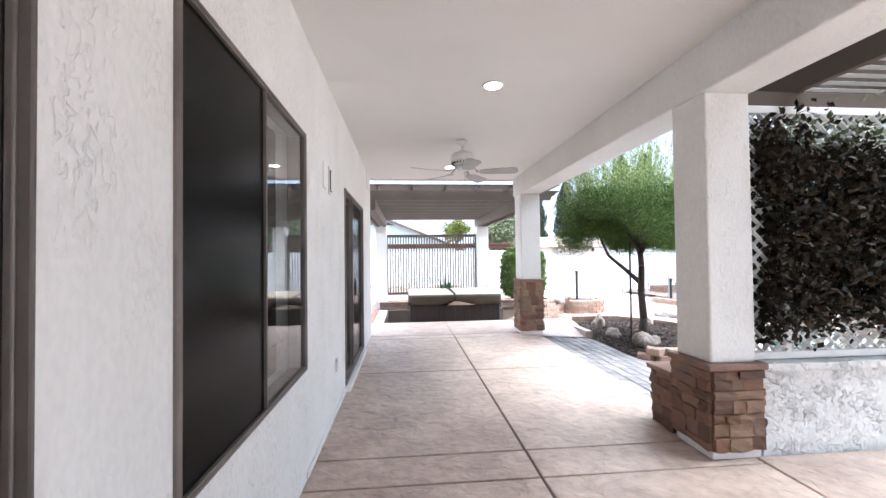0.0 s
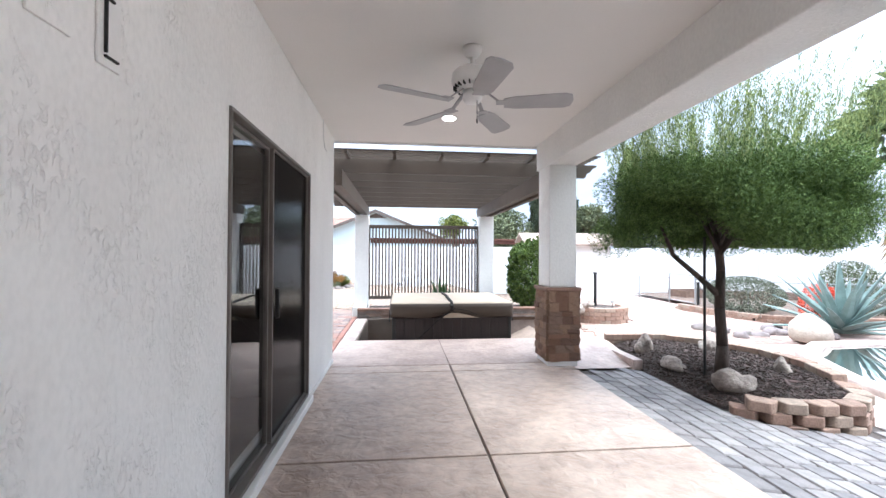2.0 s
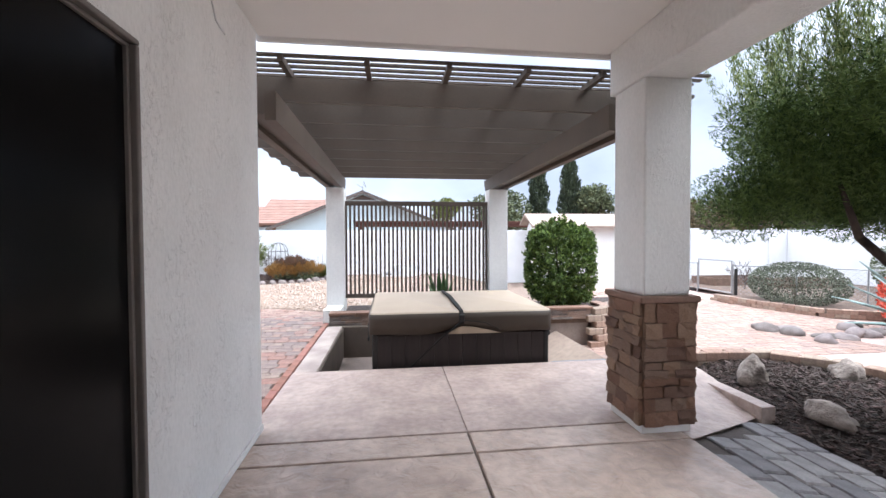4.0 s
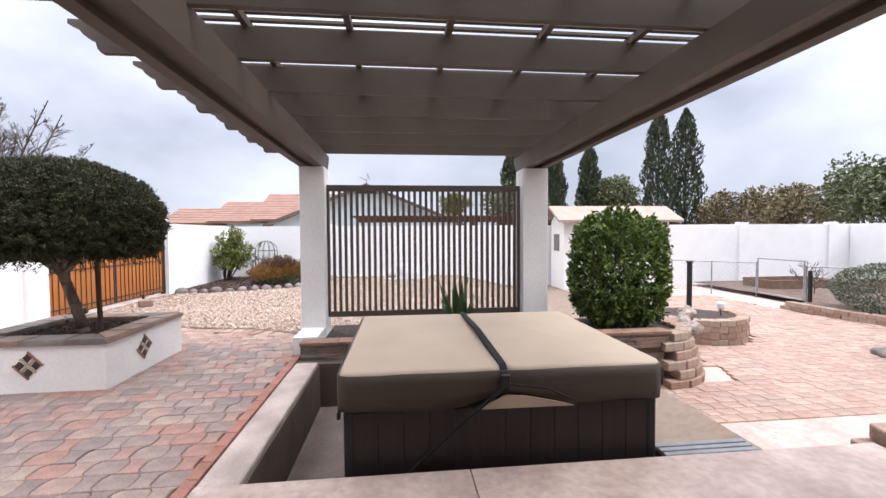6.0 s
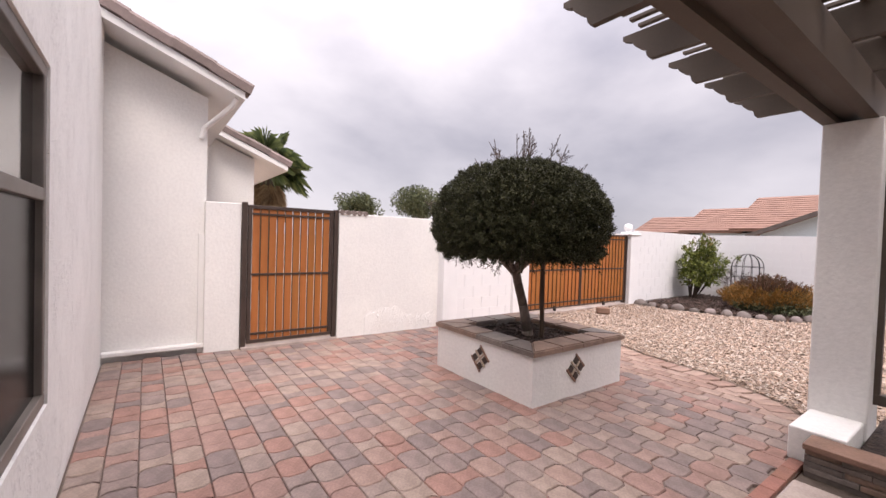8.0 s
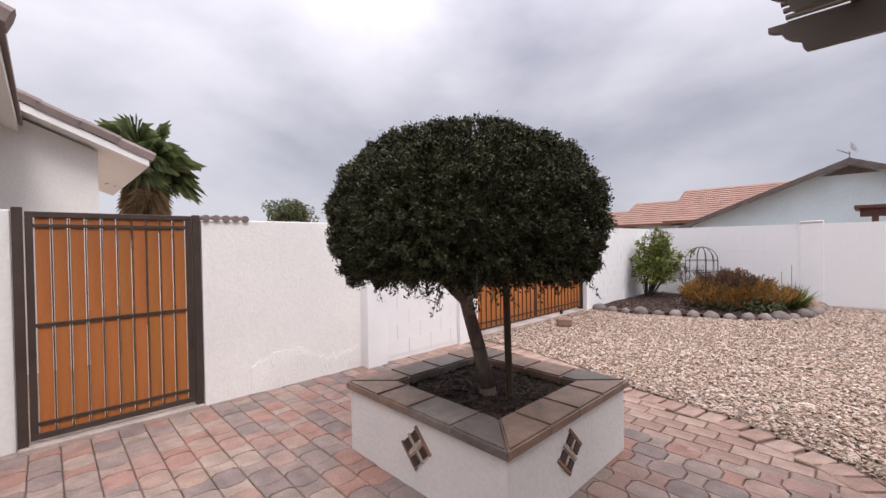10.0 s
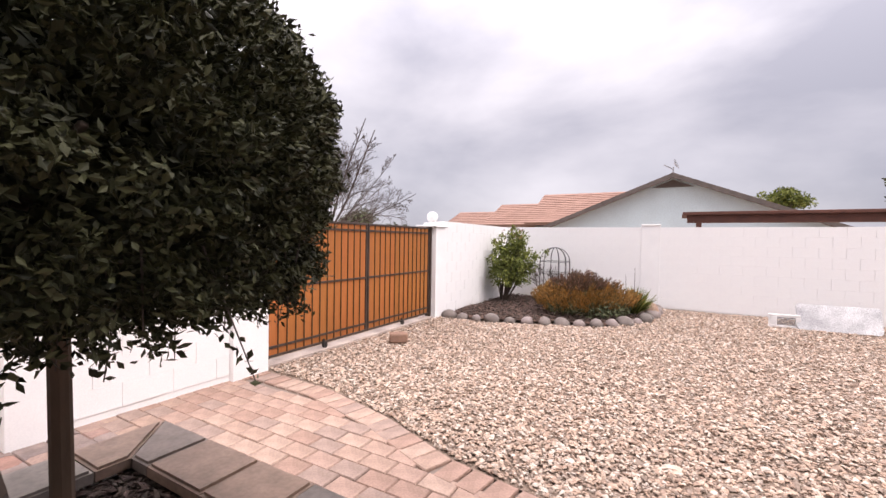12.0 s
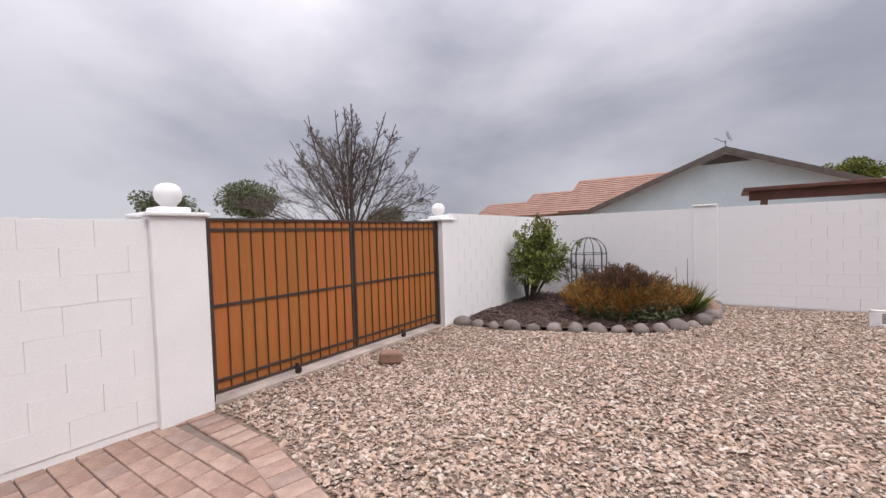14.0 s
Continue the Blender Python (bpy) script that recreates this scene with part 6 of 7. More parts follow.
def far_tree(label, at, radii, n, leaf, lm, seed, trunk=1.5, name="tree"):
    t = thing(name, label, "tree", "trees beyond the wall", at=at)
    rng = np.random.default_rng(seed)
    cp, cd = [], []
    for k in range(26):
        d = rng.normal(0, 1, 3)
        d /= np.linalg.norm(d)
        c = d * np.asarray(radii) * 0.68 * rng.random() ** 0.4 + np.array((0, 0, trunk + radii[2]))
        p, q = clump_points(rng, c, np.asarray(radii) * rng.uniform(0.28, 0.45), n // 26, 0.7, 6, 0.3)
        cp.append(p)
        cd.append(q)
    leaves("crown", t, np.concatenate(cp), np.concatenate(cd), leaf, leaf * 0.5, lm, 0.9, seed=seed)
    bm = bmesh.new()
    tube_path(bm, [(0, 0, -0.2), (0.1, 0, trunk), (0, 0.1, trunk + radii[2])], [0.2, 0.15, 0.06], 8)
    for k in range(5):
        a = k * 1.25
        tube_path(bm, [(0.05, 0, trunk), (radii[0] * 0.5 * math.cos(a), radii[1] * 0.5 * math.sin(a), trunk + radii[2])], [0.09, 0.03], 6)
    part("trunk", bm, BARKD, t)


far_tree("dark green round tree far beyond the wall", (-69.6, 39.8, -0.5), (4.8, 4.8, 3.2), 6000, 0.5, L_OLIVE, 61, 3.9)
far_tree("dark green tree far behind the gates", (-79.6, 59.0, -0.5), (6.9, 6.9, 4.8), 7000, 0.6, L_OLIVE, 62, 4.6)
far_tree("low dark tree far behind the double gate", (-28.5, 42.6, -0.5), (2.2, 2.2, 1.5), 4000, 0.28, L_OLIVE, 63, 2.2)
far_tree("low olive tree far beyond the gate", (-15.5, 31.5, -0.5), (2.0, 2.0, 1.2), 3000, 0.26, L_GREY, 64, 0.8)
far_tree("olive tree beside the blue house", (8.5, 36, -0.5), (3.2, 3, 2.2), 6000, 0.3, L_OLIVE, 65, 1.6)
far_tree("dark tree between the cypresses", (17.2, 38, -0.5), (2.6, 2.4, 2.0), 5000, 0.3, L_OLIVE, 66, 2.8)
far_tree("dry brown-green tree beyond the wall", (25.5, 36, -0.5), (3.2, 3, 2.4), 5000, 0.3, L_BROWN, 67, 1.2)
far_tree("broad olive-green tree beyond the wall", (30, 30, -0.5), (3.6, 3.6, 2.9), 8000, 0.3, L_OLIVE, 68, 1.6)
far_tree("brown-green tree beyond the wall", (33, 38, -0.5), (5, 4, 2.6), 6000, 0.35, L_BROWN, 69, 1.0)
far_tree("olive trees beyond the far wall", (30, 20, -0.5), (3.6, 3.6, 2.4), 6000, 0.32, L_OLIVE, 70, 1.2)


far_tree("round olive-green tree behind the blue house", (8.9, 69.8, -0.5), (2.9, 2.9, 2.2), 5000, 0.34, L_SHRUB, 81, 4.3)


def bare_tree(name, label, at, h, seed, lean=0.5, depth=6, r=0.14):
    """A leafless tree: limbs that fork again and again into fine twigs."""
    t = thing(name, label, "tree", at=at)
    rr = random.Random(seed)
    verts, faces = [], []

    def limb(p, d, length, rad, level):
        q = p + d * length
        side = d.orthogonal().normalized()
        up = d.cross(side)
        k0 = len(verts)
        sides = 6 if level < 2 else 3
        for c, rr_ in ((p, rad), (q, rad * 0.66)):
            for j in range(sides):
                a = 2 * math.pi * j / sides
                verts.append(c + (side * math.cos(a) + up * math.sin(a)) * rr_)
        for j in range(sides):
            faces.append((k0 + j, k0 + (j + 1) % sides, k0 + sides + (j + 1) % sides, k0 + sides + j))
        if level >= depth:
            return
        for j in range(5 if level == 0 else rr.choice((2, 3, 3))):
            nd = (d + Vector((rr.gauss(0, lean), rr.gauss(0, lean), rr.gauss(0.12, lean * 0.5)))).normalized()
            limb(p.lerp(q, rr.uniform(0.55, 1.0)), nd, length * rr.uniform(0.62, 0.86), max(0.006, rad * 0.62), level + 1)

    limb(Vector((0, 0, -0.2)), Vector((0, 0, 1)), h * 0.24, r, 0)
    for nm, fs in (("trunk", faces[:6]), ("branch_crown", faces[6:])):
        ob = new(nm, raw(nm, verts, fs, TWIG))
        ob.parent = t


def vase_tree(name, label, at, fork, top, wide, seed):
    """A leafless tree whose long straight limbs fan out from a low fork."""
    t = thing(name, label, "tree", at=at)
    rr = random.Random(seed)
    verts, faces = [], []

    def tube(pts, r0, r1, sides):
        k0, n = len(verts), len(pts)
        for i, p in enumerate(pts):
            d = (pts[min(i + 1, n - 1)] - pts[max(i - 1, 0)]).normalized()
            side = d.orthogonal().normalized()
            up = d.cross(side)
            rad = r0 + (r1 - r0) * i / (n - 1)
            for j in range(sides):
                a = 2 * math.pi * j / sides
                verts.append(p + (side * math.cos(a) + up * math.sin(a)) * rad)
        for i in range(n - 1):
            for j in range(sides):
                b = k0 + i * sides
                faces.append((b + j, b + (j + 1) % sides, b + sides + (j + 1) % sides, b + sides + j))

    def limb(p, d, length, rad, level):
        n = 6 if level < 2 else 4
        pts, q = [p], p.copy()
        for i in range(n):
            d = (d + Vector((rr.gauss(0, 0.07), rr.gauss(0, 0.07), 0.0 + rr.gauss(0, 0.06)))).normalized()
            q = q + d * length / n
            pts.append(q.copy())
        tube(pts, rad, max(0.006, rad * 0.30), 5 if level == 0 else 3)
        if level >= 3:
            return
        for j in range((13, 7, 4)[level]):
            f = rr.uniform(0.18, 0.97)
            i = min(n - 1, int(f * n))
            base = pts[i].lerp(pts[i + 1], f * n - i)
            dd = (pts[i + 1] - pts[i]).normalized()
            out = Vector((rr.gauss(0, 1), rr.gauss(0, 1), rr.gauss(0.1, 0.8)))
            nd = (dd + (out - dd * out.dot(dd)).normalized() * rr.uniform(0.4, 0.95)).normalized()
            limb(base, nd, length * (1.02 - f) * rr.uniform(0.35, 0.7) + 0.12 * length * (level > 0), max(0.007, rad * 0.40), level + 1)

    tube([Vector((0, 0, -0.3)), Vector((0.04, 0, fork * 0.5)), Vector((0, 0.03, fork))], 0.24, 0.17, 8)
    cut = len(faces)
    for k in range(22):
        a, el = k * 2.4, radians((88, 76, 66, 55, 44, 32, 20)[k % 7] + rr.uniform(-5, 5))
        reach = 1 / math.hypot(math.cos(el) / wide, math.sin(el) / (top - fork))
        limb(Vector((0, 0, fork - 0.06 * (k % 7))), Vector((math.cos(a) * math.cos(el), math.sin(a) * math.cos(el), math.sin(el) - 0.06)), reach * rr.uniform(0.85, 1.0), 0.085 if k % 7 < 3 else 0.05, 0)
    for nm, fs in (("trunk", faces[:cut]), ("branch_crown", faces[cut:])):
        ob = new(nm, raw(nm, verts, fs, TWIG))
        ob.parent = t


vase_tree("bare_tree", "large leafless vase-shaped tree beyond the double gate", (-20.4, 30.2, -0.5), 2.0, 10.4, 8.2, 27)
bare_tree("bare_tree", "small leafless tree beyond the double gate", (-13.2, 29.0, -0.5), 4.6, 9, 0.45, 5, 0.07)
bare_tree("bare_tree", "leafless tree beyond the far wall", (24.5, 33, -0.5), 5.2, 12, 0.45, 6, 0.1)
bare_tree("bare_shrub", "thin leafless shrub in the garden beds", (13.2, 18.4, -0.5), 2.0, 14, 0.45, 4, 0.02)


def fan_palm(at, h, crown, fronds, seed, label, dead=40, skirt=1.2, r=0.2):
    t = thing("fan_palm", label, "palm", at=at)
    bm = bmesh.new()
    tube_path(bm, [(0, 0, -0.2), (0.03, 0, h * 0.5), (0, 0, h)], [r * 1.2, r, r * 0.9], 12)
    part("trunk", bm, BARK, t)
    rr = random.Random(seed)

    def frond(el, az, stalk, size, drop):
        verts, faces = [], []
        d = Vector((math.cos(az) * math.cos(el), math.sin(az) * math.cos(el), math.sin(el)))
        base = Vector((0, 0, h - drop))
        hub = base + d * stalk
        side = d.cross(Vector((0, 0, 1))).normalized()
        up = side.cross(d)
        w = 0.012
        k = len(verts)
        verts += [base + side * w, base - side * w, hub - side * w, hub + side * w]
        faces.append((k, k + 1, k + 2, k + 3))
        for j in range(22):
            a = radians(-105 + 210 * j / 21)
            e = (d * math.cos(a) + side * math.sin(a)).normalized()
            ln = size * (0.75 + 0.25 * math.cos(a)) * rr.uniform(0.9, 1.08)
            n = e.cross(up).normalized()
            m = hub + e * ln * 0.6 + up * 0.02
            tip = hub + e * ln + Vector((0, 0, -0.22 * ln - rr.uniform(0, 0.1)))
            k = len(verts)
            verts += [hub, m + n * 0.032 * size, tip, m - n * 0.032 * size]
            faces += [(k, k + 1, k + 2), (k, k + 2, k + 3)]
        return verts, faces

    for j in range(fronds):
        v, f = frond(rr.uniform(-0.5, 1.35), j * 2.4, crown * rr.uniform(0.4, 0.55), crown * 0.6, rr.uniform(0, 0.15))
        ob = new("frond", raw("frond", v, f, L_PALM))
        ob.parent = t
    for j in range(dead):
        v, f = frond(rr.uniform(-1.5, -1.0), j * 2.4, crown * 0.35, crown * 0.5, rr.uniform(0.1, skirt))
        ob = new("dead_frond", raw("dead_frond", v, f, L_DEAD))
        ob.parent = t


fan_palm((-12.1, 11.3, -0.5), 3.85, 1.15, 50, 3, "fan palm behind the side gate", 22, 0.7)
fan_palm((12.6, 10.6, -0.5), 4.9, 2.1, 34, 4, "tall fan palm with a skirt of dead fronds", 44, 1.7)
fan_palm((14.2, 10.0, -0.5), 6.6, 2.1, 24, 6, "taller fan palm beside the pool", 26, 1.2)


# ---- stone-edged bed with the tree ----
BED = [(3.84, 6.95), (3.89, 6.68), (4.12, 6.5), (4.55, 6.38), (5.0, 6.35), (5.35, 6.58), (5.6, 6.95), (5.97, 7.6), (5.97, 8.3), (5.6, 9.15), (5.05, 9.62), (3.9, 9.74), (3.84, 9.7), (3.84, 8.2)]
sheet("mulch_bed", BED, MULCH, "dark bark mulch in the tree bed", "mulch", 0.0, 0.2, zf=lambda x, y: -0.222 + 0.142 * smoothstep(3.84, 4.6, x), wob=0.012)
bm = bmesh.new()
bm_prism(bm, [(-0.15, -0.10), (0.15, -0.10), (0.125, 0.05), (0.09, 0.10), (-0.09, 0.10), (-0.125, 0.05)], "z", 0, 0.115)
bmesh.ops.bevel(bm, geom=bm.edges[:], offset=0.010, segments=1, affect="EDGES")
for v in bm.verts:
    v.co += Vector((noise.noise(v.co * 31), noise.noise(v.co * 37 + Vector((3, 0, 0))), 0)) * 0.006
RB = mesh_of("wall_block", bm, WALLBLOCK)


def block_row(parent, pts, z, phase, w=0.29, flip=0):
    """Blocks laid end to end along a line."""
    acc = [0]
    for a, b in zip(pts, pts[1:]):
        acc.append(acc[-1] + math.dist(a, b))
    s = w * (0.5 + phase)
    while s < acc[-1] - w * 0.3:
        k = max(i for i in range(len(pts) - 1) if acc[i] <= s)
        f = (s - acc[k]) / (acc[k + 1] - acc[k])
        (xa, ya), (xb, yb) = pts[k], pts[k + 1]
        a = math.degrees(math.atan2(yb - ya, xb - xa)) + flip
        x, y = xa + (xb - xa) * f, ya + (yb - ya) * f
        piece("wall_block", RB, parent, pose(x, y, z(x, y) if callable(z) else z, 0, 0, a))
        s += w


def arc(cx, cy, r, a0, a1, n=14):
    return [(cx + r * math.cos(radians(a0 + (a1 - a0) * k / n)), cy + r * math.sin(radians(a0 + (a1 - a0) * k / n))) for k in range(n + 1)]


front = [(3.90, 6.64), (4.1, 6.42), (4.55, 6.28), (5.0, 6.25), (5.4, 6.5), (5.68, 6.95)]
sheet("bed_base", [(3.84, 6.6), (4.5, 6.3), (5.3, 6.5), (6.0, 7.5), (6.0, 9.7), (3.84, 9.7)], JOINT, "packed sand under the tree bed", "ground", -0.055)
edge = thing("retaining_wall", "curved edging of tan split-face blocks round the tree bed", "retaining wall")
block_row(edge, front, -0.258, 0.0, flip=180)
block_row(edge, front, -0.141, 0.5, flip=180)
block_row(edge, front[1:], -0.375, 0.5, flip=180)
back = [(5.68, 6.95), (5.93, 7.6), (5.95, 8.3), (5.6, 9.15), (5.05, 9.62), (3.90, 9.72)]
block_row(edge, back, lambda x, y: -0.075, 0.0, flip=180)
block_row(edge, back, lambda x, y: -0.192, 0.5, flip=180)
block_row(edge, back, lambda x, y: -0.309, 0.0, flip=180)
for k, (x, y, sx, sy_, sz) in enumerate(((4.38, 8.98, 0.36, 0.30, 0.30), (4.22, 8.03, 0.46, 0.26, 0.17), (4.30, 7.0, 0.46, 0.36, 0.27), (5.42, 7.45, 0.22, 0.2, 0.24), (5.42, 8.85, 0.42, 0.3, 0.26))):
    rock("garden_rock", (x, y, -0.14), (sx, sy_, sz), ROCK, "rough brown and white rock lying on the mulch", "rock", k + 1, "rocks in the tree bed", 0.4)

# curved planters beyond the tub
pl2 = thing("retaining_wall", "curved two-lobed planter of tan split-face blocks", "retaining wall")
lobe2 = [(4.95, 13.5)] + arc(6.35, 14.75, 0.85, 210, 380, 16)
for c in range(6):
    block_row(pl2, arc(4.04, 12.83, 0.76 - 0.035 * c, -96, 45), -0.54 + 0.117 * c, 0.5 * (c % 2), 0.28)
for c in range(4):
    block_row(pl2, lobe2, -0.54 + 0.117 * c, 0.5 * (c % 2), 0.28)
sheet("lobe_soil", [(3.9, 12.4)] + arc(4.25, 13.0, 0.70, -70, 30, 8) + [(5.0, 13.6)] + arc(6.35, 14.75, 0.78, 215, 375, 12) + [(6.6, 15.4), (5.2, 15.4), (3.9, 13.9)], MULCH, "dark mulch in the curved planter", "mulch", 0, 0.3, zf=lambda x, y: 0.10 - 0.22 * smoothstep(4.6, 5.6, x), wob=0.03)
t = thing("bollard", "black pipe bollard in the curved planter", "bollard")
bm = bmesh.new()
bm_tube(bm, (6.42, 14.9, -0.15), (6.42, 14.9, 0.90), 0.05, None, 14)
part("pipe", bm, BLACK, t)
bm = bmesh.new()
bm_lathe(bm, [(0.06, 0.90), (0.075, 0.905), (0.075, 0.93), (0.05, 0.94)], 16, (6.42, 14.9, 0))
part("cap", bm, BLACK, t)
t = thing("garden_lamp", "small clear solar lamp on a stake", "garden lamp")
bm = bmesh.new()
bm_tube(bm, (6.75, 14.45, -0.15), (6.75, 14.45, 0.02), 0.012, None, 8)
part("stake", bm, BLACK, t)
bm = bmesh.new()
bm_lathe(bm, [(0.05, 0.02), (0.065, 0.04), (0.075, 0.13), (0.06, 0.15)], 16, (6.75, 14.45, 0))
part("lantern", bm, PVC, t)
for k, (x, y) in enumerate(((5.2, 13.4), (5.6, 13.9), (5.0, 13.0), (5.9, 14.3))):
    rock("garden_rock", (x, y, -0.06), (0.3, 0.25, 0.2), ROCK, "rough brown rock in the curved planter", "rock", 20 + k, "rocks in the curved planter", 0.4)
# yucca behind the tub
yu = thing("yucca", "small green spiky plant behind the tub cover", "plant", at=(1.30, 12.62, 0.08))
rr = random.Random(2)
for k in range(16):
    a, el = k * 2.4, rr.uniform(0.98, 1.45)
    ln = rr.uniform(0.62, 0.92)
    bm = bmesh.new()
    d = Vector((math.cos(a) * math.cos(el), math.sin(a) * math.cos(el), math.sin(el)))
    s = d.cross(Vector((0, 0, 1))).normalized()
    p0, p1, p2 = d * 0.02, d * ln * 0.5, d * ln
    vs = [bm.verts.new(p0 + s * 0.03), bm.verts.new(p0 - s * 0.03), bm.verts.new(p1 - s * 0.060), bm.verts.new(p2), bm.verts.new(p1 + s * 0.060)]
    bm.faces.new(vs)
    ob = part("blade", bm, L_YUCCA, yu)
    ob.modifiers.new("thick", "SOLIDIFY").thickness = 0.006

# ---- pool and its border ----
def pool_arc():
    return [(7.1, 6.9), (7.5, 8.2), (8.2, 9.5), (9.2, 10.2), (10.6, 10.3), (11.8, 9.2), (11.9, 6.5), (10.6, 4.4), (8.8, 4.2), (7.5, 5.2)]


POOL = pool_arc()
pz = -0.44
bm = bmesh.new()
c = Vector((9.4, 7.0))
rings = []
for off, z in ((0.34, pz - 0.10), (0.34, pz + 0.05), (0.30, pz + 0.075), (0.06, pz + 0.075), (0.0, pz + 0.05), (0.0, pz - 0.12)):
    ring = []
    for x, y in POOL:
        d = (Vector((x, y)) - c).normalized()
        ring.append(bm.verts.new((x + d.x * off, y + d.y * off, z)))
    rings.append(ring)
n = len(POOL)
for a, b in zip(rings, rings[1:]):
    for k in range(n):
        bm.faces.new((a[k], a[(k + 1) % n], b[(k + 1) % n], b[k]))
bmesh.ops.subdivide_edges(bm, edges=[e for e in bm.edges], cuts=2, smooth=0.0)
solid("pool_coping", bm, DECK, "rounded pale coping of the swimming pool", "pool coping", "structure", smooth=True)
bm = bmesh.new()
bm.faces.new([bm.verts.new((x, y, pz + 0.01)) for x, y in POOL])
solid("water", bm, WATER, "clear turquoise pool water", "water", "structure")
bm = bmesh.new()
f = bm.faces.new([bm.verts.new((x, y, pz + 0.005)) for x, y in POOL])
solid("pool_shell", bm, POOLSHELL, "turquoise plaster of the pool", "pool", "structure").location.z = -0.012
rock("boulder", (9.9, 11.15, -0.5), (1.05, 0.75, 0.62), PALEROCK, "large pale rounded boulder by the pool", "boulder", 4, "", 0.15)
rr = random.Random(15)
for k in range(16):
    rock("flat_stone", (8.4 + rr.uniform(0, 2.6), 11.6 + rr.uniform(0, 1.4), -0.55), (rr.uniform(0.3, 0.6), rr.uniform(0.25, 0.45), rr.uniform(0.10, 0.2)), RIVER, "flat grey-brown stone at the pool border", "stone", 40 + k, "flat stones at the pool border", 0.25)
ag = thing("agave", "huge blue-grey agave with coral flowers behind it", "agave", at=(11.6, 11.9, -0.5))
for k in range(38):
    a, el = k * 2.4, 0.12 + 1.2 * (k / 38) ** 0.8
    ln = rr.uniform(1.6, 2.15)
    d = Vector((math.cos(a) * math.cos(el), math.sin(a) * math.cos(el), math.sin(el)))
    s = d.cross(Vector((0, 0, 1))).normalized()
    up = s.cross(d)
    bm = bmesh.new()
    prev = None
    for j in range(6):
        f = j / 5
        w = 0.15 * (1 - f) ** 0.7 * (0.7 + 1.2 * f * (1 - f))
        cc = d * ln * f + Vector((0, 0, -0.25 * f * f * math.cos(el)))
        row = [bm.verts.new(cc + s * w + up * w * 0.45), bm.verts.new(cc), bm.verts.new(cc - s * w + up * w * 0.45)]
        if prev:
            bm.faces.new((prev[0], row[0], row[1], prev[1]))
            bm.faces.new((prev[1], row[1], row[2], prev[2]))
        prev = row
    ob = part("leaf_blade", bm, L_AGAVE, ag)
    ob.modifiers.new("thick", "SOLIDIFY").thickness = 0.02
bush("flowering_shrub", "shrub with coral red flowers beside the agave", (12.1, 12.9, -0.5), (0.5, 0.4, 0.62), 900, 0.12, FLOWER, 71, stems=8, shell=0.25)
# border bed with hedge and fence
border = [(10.7, 17.0), (10.75, 15.4), (11.2, 14.0), (12.4, 13.3), (14.5, 12.9), (17.0, 12.8), (18.8, 12.8)]
be = thing("bed_edging", "low red-brown block edging of the far bed", "edging")
block_row(be, border, -0.54, 0, 0.3, 0)
block_row(be, border, -0.43, 0.5, 0.3, 0)
sheet("far_bed", border + [(18.9, 22.1), (11.9, 22.1), (11.7, 17.2)], SOIL, "brown soil in the far bed", "soil", 0.10, 0.6, wob=0.03)
bush("hedge", "rounded grey-green hedge mound", (12.0, 15.4, -0.45), (1.0, 1.3, 0.62), 9000, 0.07, L_GREY, 73, "hedge", 4, 0.3, 0.15)
bush("hedge", "low grey-green hedge mound behind the agave", (15.6, 14.6, -0.45), (1.3, 1.0, 0.5), 6000, 0.07, L_GREY, 74, "hedge", 4, 0.3, 0.15)
bush("hedge", "brown-green hedge mound near the palm", (17.0, 12.6, -0.45), (1.5, 0.9, 0.6), 6000, 0.07, L_RUST, 75, "hedge", 4, 0.3, 0.15)
bush("shrub", "green shrub along the far wall", (17.4, 16.5, -0.45), (0.9, 0.9, 0.9), 5000, 0.09, L_OLIVE, 76, "bush")
for k, (x, y) in enumerate(((13.0, 19.6), (15.0, 18.4))):
    t = thing("garden_box", "weathered timber garden box filled with soil", "garden box", "raised garden boxes")
    for a in ((x, y, x + 2.4, y + 0.06), (x, y + 1.2, x + 2.4, y + 1.26), (x, y + 0.06, x + 0.06, y + 1.2), (x + 2.34, y + 0.06, x + 2.4, y + 1.2)):
        bm = bmesh.new()
        bm_box(bm, a[0], a[1], -0.5, a[2], a[3], -0.12, bevel=0.005)
        part("side_board", bm, TIMBER, t)


def fence_run(pts, name="chain_fence", label="low galvanised wire fence round the garden"):
    t = thing(name, label, "fence", "low wire fences")
    for p in pts:
        bm = bmesh.new()
        bm_tube(bm, (*p, -0.6), (*p, 0.58), 0.022, None, 8)
        part("post", bm, GALV, t)
    for a, b in zip(pts, pts[1:]):
        bm = bmesh.new()
        bm_tube(bm, (*a, 0.55), (*b, 0.55), 0.016, None, 6)
        part("top_rail", bm, GALV, t)
        bm = bmesh.new()
        d = math.dist(a, b)
        n = int(d / 0.14)
        for k in range(-7, n):
            for s in (0, 1):
                f0, f1 = (k / n, (k + 7) / n) if s == 0 else ((k + 7) / n, k / n)
                z0, z1 = -0.45, 0.53
                g0, g1 = max(0, min(1, f0)), max(0, min(1, f1))
                if abs(g1 - g0) < 1e-4:
                    continue
                za = z0 + (z1 - z0) * (g0 - f0) / (f1 - f0)
                zb = z0 + (z1 - z0) * (g1 - f0) / (f1 - f0)
                pa = (a[0] + (b[0] - a[0]) * g0, a[1] + (b[1] - a[1]) * g0, za)
                pb = (a[0] + (b[0] - a[0]) * g1, a[1] + (b[1] - a[1]) * g1, zb)
                bm_tube(bm, pa, pb, 0.003, None, 3, False)
        part("wire_mesh", bm, GALV, t)


